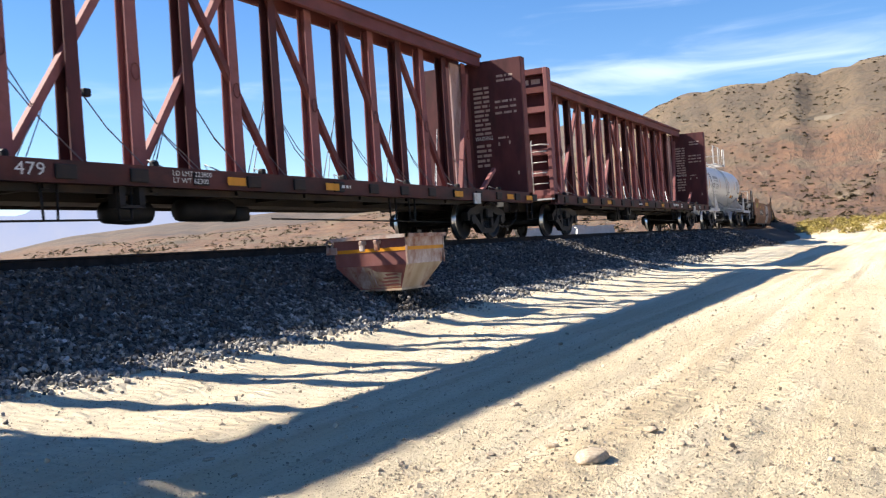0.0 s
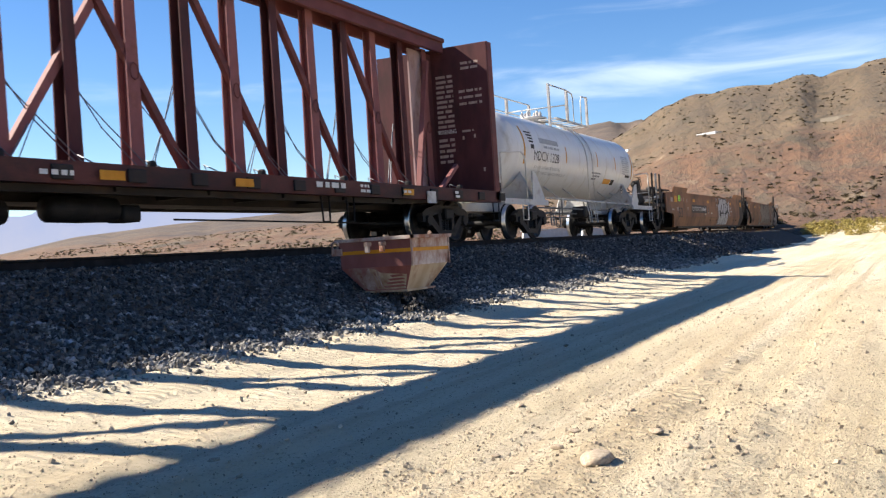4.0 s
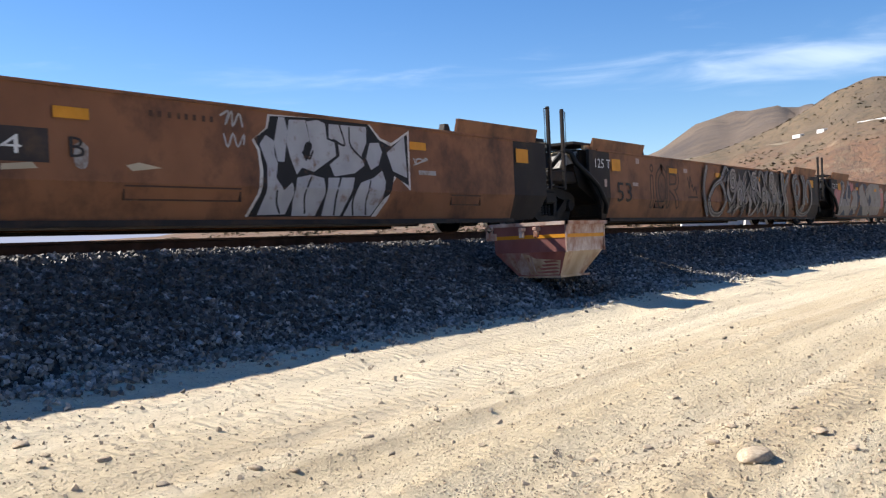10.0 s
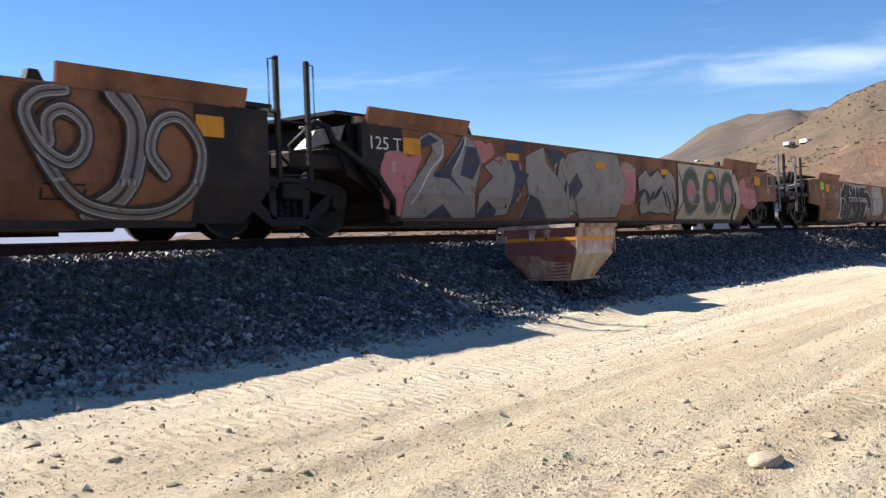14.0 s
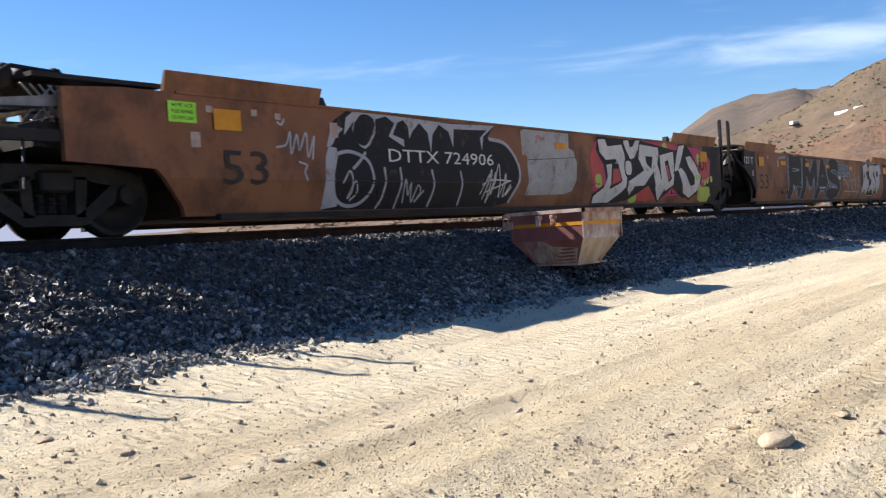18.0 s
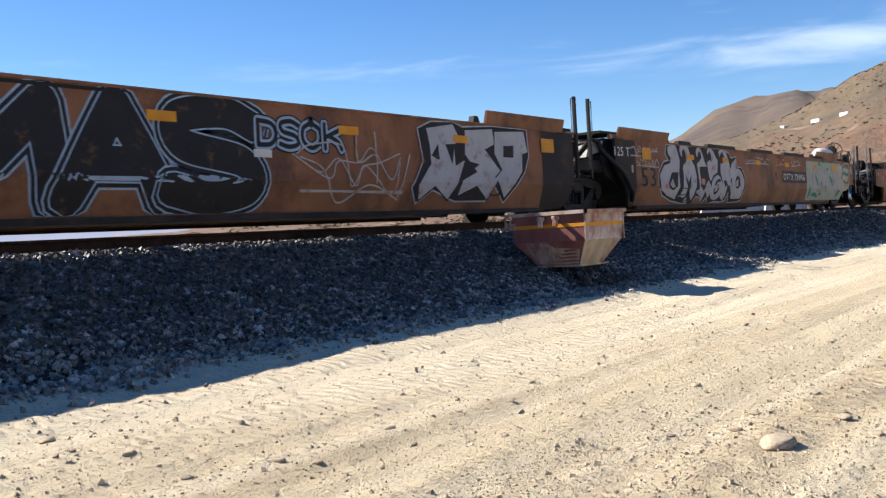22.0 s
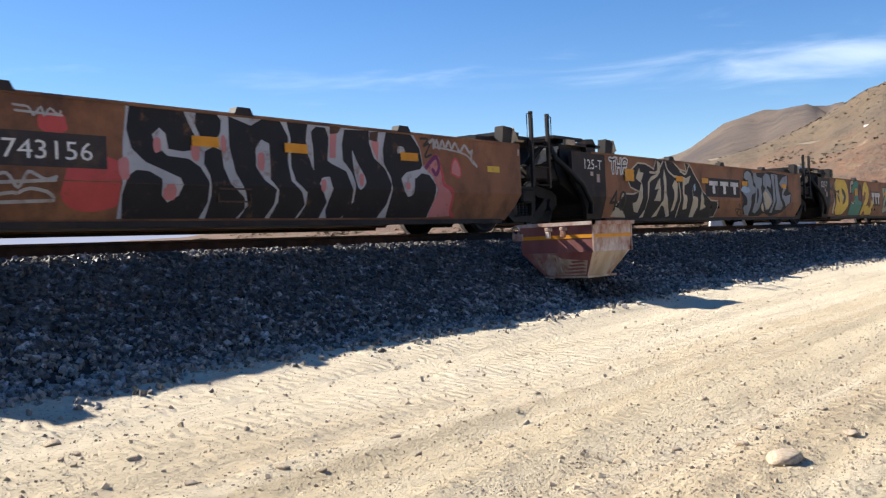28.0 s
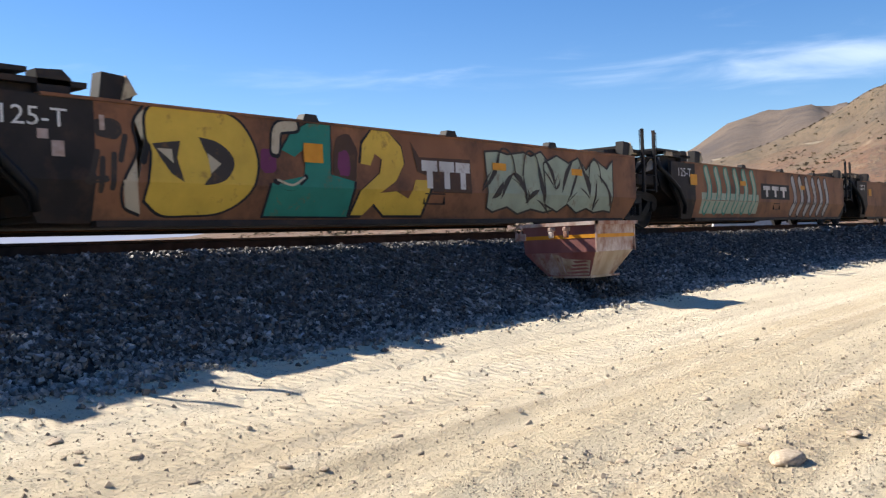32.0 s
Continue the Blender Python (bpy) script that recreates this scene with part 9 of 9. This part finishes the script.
def ballast_spread(n, x0, x1, lo, hi):
    x = rng.uniform(x0, x1, n)
    # the stones thin out over the sand at the foot
    d = rng.uniform(0, 1, n) * 2.85
    foot = 6.12 + 0.12 * lumps(x, x * 0, 0.8, 31, 2) + 0.08 * smooth01(5.5, 3.0, x)
    y = foot + d
    s = rng.uniform(lo, hi, n)
    z = np.maximum(bed_height(y), road_height(x, y) - 0.15 * s) + s * rng.uniform(0.0, 0.45, n)
    thick = smooth01(0.0, 0.55, d + 0.25 * lumps(x, y, 0.5, 33, 2))
    s = s * (0.55 + 0.45 * thick)
    keep = rng.uniform(0, 1, n) < 0.12 + 0.88 * thick
    return np.stack([x, y, z], -1)[keep], s[keep]


for n, x0, x1, lo, hi in ((56000, 1.5, 15, 0.026, 0.07), (22000, 15, 30, 0.04, 0.08), (8000, 30, 54, 0.07, 0.13)):
    c, s = ballast_spread(n, x0, x1, lo, hi)
    stone_soup("ballast_stones", c, s, BALLAST, "dark grey broken ballast stones on the embankment slope", int(x0 * 3) + 1)
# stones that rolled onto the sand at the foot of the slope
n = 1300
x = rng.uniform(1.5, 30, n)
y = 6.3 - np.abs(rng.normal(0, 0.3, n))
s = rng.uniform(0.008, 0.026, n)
stone_soup("ballast_stones", np.stack([x, y, road_height(x, y) + s * 0.2], -1), s, BALLAST_DUSTY_LIT, "grey ballast stones rolled out on the sand", 44)
# a looser dusty spill where the slope runs out, sunlight put into its pale tone
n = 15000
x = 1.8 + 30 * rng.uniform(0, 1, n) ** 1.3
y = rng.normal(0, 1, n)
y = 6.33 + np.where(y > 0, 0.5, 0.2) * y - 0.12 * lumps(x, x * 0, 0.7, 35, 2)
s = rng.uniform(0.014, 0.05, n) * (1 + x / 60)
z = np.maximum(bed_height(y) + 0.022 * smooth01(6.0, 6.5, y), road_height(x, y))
stone_soup("ballast_stones", np.stack([x, y, z + s * 0.25], -1), s, BALLAST_DUSTY_LIT, "pale dusty ballast stones in a sunlit tone, spilled over the sand", 45)
# pebbles on the road
n = 52000
r = 2.4 * np.exp(rng.uniform(0, 1, n) * 2.5)
az = np.radians(rng.uniform(-93, -22, n))
x, y = -r * np.sin(az), r * np.cos(az)
keep = (y < 5.9) & (rng.uniform(0, 1, n) < np.where(y < 2.6, 1.0, 0.35) * np.clip(1.3 - r / 30, 0.2, 1))
x, y, r = x[keep], y[keep], r[keep]
s = 0.005 * (1 - rng.uniform(0, 1, len(x)) * 0.998) ** -0.33 * (1 + r * 0.035)
s = np.clip(s, 0.005, 0.032)
stone_soup("pebbles", np.stack([x, y, road_height(x, y) + s * 0.12], -1), s, STONE, "small brown and pale pebbles strewn over the road", 47)


def rock_mesh(seed):
    bm = bmesh.new()
    bmesh.ops.create_icosphere(bm, subdivisions=3, radius=0.5)
    rnd = random.Random(seed)
    cuts = [(Vector((rnd.uniform(-1, 1), rnd.uniform(-1, 1), rnd.uniform(-0.6, 1))).normalized(), rnd.uniform(0.3, 0.44)) for _ in range(9)]
    for v in bm.verts:
        for nrm, d in cuts:
            k = v.co.dot(nrm) - d
            if k > 0:
                v.co -= nrm * k * 0.9
        v.co *= 1 + 0.05 * noise.noise(v.co * 5 + Vector((seed, 0, 0)))
        v.co.z *= 0.62
    me = bpy.data.meshes.new("rock")
    bm.to_mesh(me)
    bm.free()
    me.materials.append(ROCK)
    me.polygons.foreach_set("use_smooth", [True] * len(me.polygons))
    return me


ROCK = surface("sandstone_rock", (0.34, 0.265, 0.185), (0.52, 0.42, 0.31), 8, 0.9, 0, 0.6, 40, (0.28, 0.21, 0.15), 5, 0.3)
ROCK_MESHES = [rock_mesh(k) for k in range(4)]
# the larger stones: direction, angle below the eye, size
for k, (az, dip, size) in enumerate(((-71.75, 12.75, 0.19), (-75.4, 11.2, 0.085), (-70.6, 11.0, 0.06), (-49.42, 11.1, 0.06), (-34.48, 10.9, 0.07), (-62.6, 12.9, 0.06), (-69.6, 11.9, 0.07), (-65.9, 12.2, 0.05), (-67.5, 9.4, 0.07),
                                     (-30.2, 9.9, 0.1), (-31.4, 10.6, 0.05), (-74.0, 9.9, 0.05), (-58.0, 8.9, 0.05), (-45.0, 12.6, 0.05), (-42.8, 12.3, 0.07), (-37.5, 12.8, 0.06), (-77.0, 12.0, 0.06), (-56.2, 11.9, 0.05))):
    d = 5.0
    for _ in range(6):
        x, y = -d * math.sin(radians(az)), d * math.cos(radians(az))
        z = float(road_height(np.array([x]), np.array([y]))[0])
        d = (EYE - z) / math.tan(radians(dip))
    ob = new("rock", ROCK_MESHES[k % 4])
    ob.matrix_world = pose(x, y, z + size * 0.13, 0, 0, k * 47) @ Matrix.Diagonal((size * 1.35, size * 1.0, size * 0.72, 1))
    tagged(ob, "rounded tan rock lying on the sandy road" if size > 0.2 else "small brown stone lying on the sandy road", "rock", "stones on the road")

# ---- skip at the foot of the embankment ----
SKIP_RED = surface("rusted_skip_paint", (0.20, 0.055, 0.04), (0.36, 0.14, 0.11), 2.5, 0.7, 0, 0.25, 40, (0.36, 0.28, 0.23), 1.7, 0.15, (1, 1, 0.6))
SKIP_WEAR = surface("scraped_skip_paint", (0.52, 0.44, 0.38), (0.66, 0.58, 0.52), 4, 0.7, 0, 0.25, 40, (0.24, 0.085, 0.04), 2.6, 0.75, (1, 1, 0.8))
SKIP_TAN = surface("bare_rusty_skip_steel", (0.42, 0.30, 0.18), (0.60, 0.48, 0.34), 3.0, 0.65, 0, 0.2, 50, (0.27, 0.11, 0.05), 2.4, 0.35, (1, 1, 0.6))
SKIP_PINK = surface("pinkish_maroon_skip_paint", (0.17, 0.062, 0.055), (0.25, 0.105, 0.095), 3, 0.7, 0, 0.25, 40, (0.22, 0.08, 0.07), 2.2, 0.3, (1, 1, 0.4))
skip = new("skip_bin")
tagged(skip, "rusty red scraped steel skip with a yellow band on ballast", "skip")
SX, SY = 11.8, 6.36
skip.location = (SX, SY, 0)


def skip_shell(inset, top, kink, low):
    """Corners of the skip's four levels, from the rim down to the floor."""
    i = inset
    return [[(0 + i, 0 + i, top), (1.16 - i, 0 + i, top), (1.16 - i, 1.19 - i, top), (0 + i, 1.19 - i, top)],
            [(0.0 + i, 0.02 + i, kink), (1.14 - i, 0.02 + i, kink), (1.14 - i, 1.17 - i, kink), (0.0 + i, 1.17 - i, kink)],
            [(0.11 + i, 0.18 + i, low), (0.8 - i, 0.18 + i, low), (0.8 - i, 0.86 - i, low), (0.11 + i, 0.86 - i, low)]]


bm = bmesh.new()
outer = [[bm.verts.new(p) for p in ring] for ring in skip_shell(0, 1.2, 0.79, 0.45)]
inner = [[bm.verts.new(p) for p in ring] for ring in skip_shell(0.03, 1.2, 0.81, 0.49)]
for rings in (outer, inner):
    for a, b in zip(rings, rings[1:]):
        for q in range(4):
            bm.faces.new((a[q], a[(q + 1) % 4], b[(q + 1) % 4], b[q]))
    bm.faces.new(rings[-1])
for q in range(4):
    bm.faces.new((outer[0][q], outer[0][(q + 1) % 4], inner[0][(q + 1) % 4], inner[0][q]))
shell = part("body", bm, SKIP_RED, skip)
shell.data.materials.append(SKIP_WEAR)
shell.data.materials.append(SKIP_PINK)
shell.data.materials.append(SKIP_TAN)
for f in shell.data.polygons:
    # the long front is scraped nearly bare, the end above the kink is pinkish maroon
    if f.normal.y < -0.25 and f.center.y < 0.3:
        f.material_index = 1 if f.center.z > 0.8 else 3
    elif f.normal.x < -0.8 and f.center.x < 0.1 and f.center.z > 0.8:
        f.material_index = 2
bm = bmesh.new()
for a, b in (((-0.03, -0.03), (1.19, -0.03)), ((1.19, -0.03), (1.19, 1.22)), ((1.19, 1.22), (-0.03, 1.22)), ((-0.03, 1.22), (-0.03, -0.03))):
    x0, x1, y0, y1 = min(a[0], b[0]), max(a[0], b[0]), min(a[1], b[1]), max(a[1], b[1])
    add_box(bm, x0 - 0.02, x1 + 0.02, y0 - 0.02, y1 + 0.02, 1.165, 1.215)
part("rim", bm, SKIP_WEAR, skip, "pale scraped rim")
for y in (0.4, 0.64):
    boxes("lifting_lug", SKIP_WEAR, skip, (-0.13, 0.0, y, y + 0.06, 1.09, 1.15), (-0.13, -0.08, y - 0.02, y + 0.05, 1.0, 1.09), bevel=0.01)
for ring_at in ((-0.0, 0.0), (1.16, 0.0)):
    boxes("corner_post", SKIP_WEAR, skip, (ring_at[0] - 0.012, ring_at[0] + 0.012, -0.012, 0.012, 0.78, 1.17))
boxes("band", YELLOW, skip, (0.0, 1.152, -0.006, 0.006, 0.985, 1.035), label="faded yellow band")
boxes("band", YELLOW, skip, (-0.006, 0.006, 0.0, 1.185, 0.985, 1.035), label="faded yellow band")
for y, x in ((1.18, -0.05), (0.42, 1.21)):
    bm = bmesh.new()
    ring = [(x + 0.0, y + 0.055 * math.cos(a) + 0.05, 1.13 + 0.06 * math.sin(a)) for a in np.linspace(0, 6.28, 13)[:-1]]
    add_rod(bm, ring, 0.017, 6, True)
    part("lifting_ring", bm, SKIP_WEAR, skip, "", True)
    boxes("ring_lug", SKIP_WEAR, skip, (x - 0.02, x + 0.02, y - 0.06, y + 0.1, 0.98, 1.08))
for y in (0.24, 0.74):
    boxes("skid", BLACK, skip, (0.15, 0.78, y, y + 0.07, 0.16, 0.45))
rnd = random.Random(2)
for k in range(9):
    # scrapes that fan out over the sloped lower end, down to pale metal
    y = 0.28 + 0.05 * k if k < 4 else 0.22
    z0, z1 = (0.48, 0.74 - 0.02 * k) if k < 4 else (0.5 + 0.05 * (k - 4), 0.525 + 0.05 * (k - 4))
    w = 0.022 if k < 4 else 0.42 - 0.05 * (k - 4)
    bm = bmesh.new()
    ys = ((y + 0.3, z0), (y + 0.3 + w, z0), (y + 0.36 + w * 0.6, z1), (y + 0.34, z1)) if k < 4 else ((y - 0.05, z0), (y + w - 0.1, z0 - 0.015), (y + w - 0.06, z1 - 0.012), (y, z1))
    for q, z in ys:
        bm.verts.new(((0.79 - z) / 0.37 * 0.11 - 0.006, q * 0.93, z))
    bm.faces.new(bm.verts[:])
    part("scrape", bm, SKIP_WEAR if k < 4 else SKIP_RED, skip)
bm = bmesh.new()
for q, z in ((0.185, 0.47), (0.64, 0.47), (0.67, 0.6), (0.74, 0.78), (0.63, 0.76), (0.52, 0.7), (0.12, 0.67)):
    bm.verts.new(((0.79 - z) / 0.37 * 0.11 - 0.003, q, z))
bm.faces.new(bm.verts[:])
part("bare_patch", bm, SKIP_TAN, skip, "patch scraped down to pale rusty steel")
# pale splash of bare metal low on the sloped end
bm = bmesh.new()
for q, z in ((0.72, 0.46), (0.86, 0.47), (0.98, 0.6), (1.02, 0.74), (0.93, 0.72), (0.9, 0.63), (0.84, 0.7), (0.78, 0.78), (0.72, 0.62)):
    bm.verts.new(((0.79 - z) / 0.37 * 0.11 - 0.006, q * 0.93, z))
bm.faces.new(bm.verts[:])
part("bare_splash", bm, SKIP_WEAR, skip, "pale bare metal splash")
boxes("base_plate", SKIP_TAN, skip, (0.06, 0.93, 0.14, 0.9, 0.425, 0.452))
# stones heaped under the skip
rnd = random.Random(31)
hv, hf = [], []
for k in range(620):
    x, y = rnd.uniform(-0.12, 1.12), rnd.uniform(-0.12, 1.0)
    low = 0.19 + 0.26 * max(0.0, y - 0.1)
    edge = min(x + 0.12, 1.12 - x, y + 0.12) / 0.26
    z = rnd.uniform(low - 0.03, low + (0.42 - low) * min(1.0, max(0.0, edge)))
    r = rnd.uniform(0.022, 0.042)
    b = len(hv)
    turn = Euler((rnd.uniform(0, 6), rnd.uniform(0, 6), rnd.uniform(0, 6))).to_matrix()
    for a in ((1, 0, 0), (-0.9, 0, 0), (0, 0.8, 0), (0, -1, 0), (0, 0, 0.7), (0, 0, -0.8)):
        q = turn @ Vector(a) * r * rnd.uniform(0.8, 1.2)
        hv.append((SX + x + q.x, SY + y + q.y, min(z + q.z, 0.425)))
    hf += [(b + i, b + j, b + h) for i, j, h in ((0, 2, 4), (2, 1, 4), (1, 3, 4), (3, 0, 4), (2, 0, 5), (1, 2, 5), (3, 1, 5), (0, 3, 5))]
tagged(mesh_object("ballast_heap", hv, hf, BALLAST), "crushed grey ballast stones heaped under a skip", "ballast", kind="stuff")

# ---- scrub on the hills ----
def clumps(name, spots, sizes, mat, label, seed, squash=0.7, k=26, leaf=0.17):
    """Bushes as ragged heaps of small leaf clusters, joined."""
    rng = np.random.RandomState(seed)
    tri = np.array([(0, 1, 0.2), (-0.87, -0.5, 0), (0.87, -0.5, -0.1)])
    vs = []
    for (x, y, z), s in zip(spots, sizes):
        d = rng.normal(size=(k, 3))
        d /= np.linalg.norm(d, axis=1)[:, None]
        d[:, 2] = np.abs(d[:, 2])
        c = d * rng.uniform(0.25, 0.5, (k, 1)) * s * np.array([1, 1, squash])
        ang = rng.normal(size=(k, 3, 3)) * 0.5 + np.eye(3)
        t = np.einsum("kij,pj->kpi", ang, tri) * s * leaf + c[:, None] + np.array([x, y, z])
        vs.append(t.reshape(-1, 3))
    vs = np.concatenate(vs)
    fs = np.arange(len(vs)).reshape(-1, 3).tolist()
    ob = mesh_object(name, vs.tolist(), fs, mat)
    return tagged(ob, label, "shrubs", kind="stuff")


rng = np.random.RandomState(9)
spots, sizes = [], []
saz, sr = rng.uniform(-93, -28, 15000), 105 * np.exp(rng.uniform(0, 1, 15000) ** 0.8 * 1.75)
# they grow in drifts, with bare ground between
drift = lumps(saz * 1.3, np.log(sr) * 9.0, 2.0, 17, 3) + rng.uniform(-0.7, 0.7, 15000)
for az, r, d in zip(saz, sr, drift):
    if d > 0.1:
        spots.append(tuple(hill_point(az, r)))
        sizes.append((0.3 + 0.85 * rng.uniform(0, 1) ** 3) * (1 + r / 700))
clumps("hill_shrubs", spots, sizes, SHRUB, "dark dry shrubs dotted over the hillside", 3)
spots, sizes = [], []
for k in range(260):
    az = rng.uniform(-93, -84.2)
    r = rng.uniform(78, 105)
    spots.append(tuple(hill_point(az, r)))
    sizes.append(rng.uniform(0.6, 1.35))
clumps("roadside_brush", spots, sizes, BRUSH, "golden yellow flowering brush along the end of the road", 4, 0.9, 110, 0.05)

# ---- highway on the far slope, with its traffic ----
ROAD_SPOTS = ((-66.5, 4.05), (-69.87, 4.5), (-72.0, 4.7), (-75.0, 5.0), (-77.4, 5.3), (-80.5, 5.6), (-86.0, 6.0), (-93.0, 6.4))


def on_slope(az, el):
    """The place where the hill shows at that angle over the eye."""
    col = np.searchsorted(ground_az, radians(az))
    for row in range(300, len(ground_r)):
        v = verts[row * nx + col]
        if math.degrees(math.atan2(v[2] - EYE, ground_r[row])) >= el:
            return Vector(v)
    return Vector(v)


ASPHALT = surface("pale_highway", (0.15, 0.125, 0.095), (0.20, 0.165, 0.125), 0.2, 0.9, 0, 0.1, 5)
WHITE_PAINT = surface("white_vehicle_paint", (0.72, 0.72, 0.72), (0.8, 0.8, 0.8), 2, 0.4, 0, 0.02, 20)
CAB_GREY = surface("dusty_cab_paint", (0.10, 0.09, 0.08), (0.2, 0.18, 0.15), 2, 0.6, 0, 0.05, 20)
road_az = np.linspace(-67, -92, 80)
road_el = np.interp(-road_az, [-s[0] for s in ROAD_SPOTS], [s[1] for s in ROAD_SPOTS])
road_pts = [on_slope(q, e) for q, e in zip(road_az, road_el)]
dist = np.array([math.hypot(p.x, p.y) for p in road_pts])
dist = np.convolve(np.pad(dist, 6, mode="edge"), np.ones(13) / 13, "valid")
road_pts = [Vector((-d * math.sin(radians(q)), d * math.cos(radians(q)), EYE + d * math.tan(radians(e)))) for d, q, e in zip(dist, road_az, road_el)]
rv, rf = [], []
for k, p in enumerate(road_pts):
    out = Vector((p.x, p.y, 0)).normalized()
    rv += [tuple(p - out * 4 + Vector((0, 0, -0.2))), tuple(p + out * 5 + Vector((0, 0, 0.3))), tuple(p - out * 9 + Vector((0, 0, -9)))]
    if k:
        a = 3 * k
        rf += [(a - 3, a, a + 1, a - 2), (a - 3, a - 1, a + 2, a)]
hw = mesh_object("highway", rv, rf, ASPHALT)
tagged(hw, "pale highway cut across the hillside", "road", kind="structure")


def lorry(length, height):
    root = new("lorry")
    tagged(root, "white lorry driving along the distant hillside highway", "lorry", "highway traffic")
    boxes("trailer", WHITE_PAINT, root, (-length / 2, length / 2 - 2.6, -1.2, 1.2, 0.55, height), bevel=0.05)
    bm = bmesh.new()
    add_prism(bm, [(length / 2 - 2.4, 0.35), (length / 2, 0.35), (length / 2, 0.9), (length / 2 - 0.7, 1.0), (length / 2 - 1.0, 1.5), (length / 2 - 2.4, 1.6)], -1.1, 1.1)
    part("cab", bm, CAB_GREY, root, "dull grey cab")
    for x in (-length / 2 + 1.2, -length / 2 + 2.5, length / 2 - 3.0, length / 2 - 0.9):
        bm = bmesh.new()
        add_lathe(bm, [(0.3, -1.15), (0.3, 1.15)], "y", 12, (x, 0, 0.3))
        part("wheel", bm, BLACK, root)
    return root


TRAFFIC = [(lorry(15.5 if k % 4 == 2 else 9.5 + 0.6 * (k % 3), 1.85 + 0.15 * (k % 2)), start) for k, start in enumerate((1.0, 3.3, 7.6, 11.2, 13.2, 17.5, 19.0, 23.0, 25.2, 28.0))]

# low pale barrier and parked vehicles beyond the track
PALE = surface("pale_concrete", (0.48, 0.46, 0.42), (0.6, 0.57, 0.52), 2, 0.9, 0, 0.2, 20)
for az, r, w, h, label in ((-70.3, 120, 9, 1.3, "pale concrete barrier beside the far side of the track"), (-72.9, 118, 5, 1.0, "pale concrete barrier beside the far side of the track")):
    q = hill_point(az, r)
    ob = new("concrete_barrier")
    ob.matrix_world = pose(q.x, q.y, q.z, 0, 0, az + 20)
    tagged(ob, label, "barrier")
    bm = bmesh.new()
    add_prism(bm, [(-w / 2, -0.3), (w / 2, -0.3), (w / 2 - 0.3, h), (-w / 2 + 0.2, h * 0.9)], -0.3, 0.3)
    part("wall", bm, PALE, ob)
    boxes("coping", PALE, ob, (-w / 2, w / 2, -0.36, 0.36, h - 0.05, h + 0.08))




def motions():
    """The whole train rolls by as one, its wheels turning; lorries cross the hillside."""
    for root, u in CARS:
        rows = []
        for t, s in ROLLED:
            x, y, a = on_track(u - s)
            x2, y2, _ = on_track(u - s + 16.0)
            rows.append((t, pose(x, y, RAIL, 0, 0, math.degrees(math.atan2(y2 - y, x2 - x)))))
        walk(root, rows)
    times = np.arange(0, 32.01, 0.1)
    far = np.interp(times, [t for t, s in ROLLED], [s for t, s in ROLLED])
    for wheel, x, r in WHEELSETS:
        walk(wheel, [(float(t), pose(x, 0, r, 0, -math.degrees(s / r), 0)) for t, s in zip(times, far)])
    for root, start in TRAFFIC:
        rows = []
        for t in range(0, 33, 4):
            f = min(max((t - start + 14) / 34 * 79, 0.0), 78.9)
            k = int(f)
            p = road_pts[k].lerp(road_pts[k + 1], f - k)
            d = road_pts[k + 1] - road_pts[k]
            rows.append((t, pose(p.x, p.y, p.z + 0.15, 0, -math.degrees(math.atan2(d.z, math.hypot(d.x, d.y))), math.degrees(math.atan2(d.y, d.x)))))
        walk(root, rows)


motions()
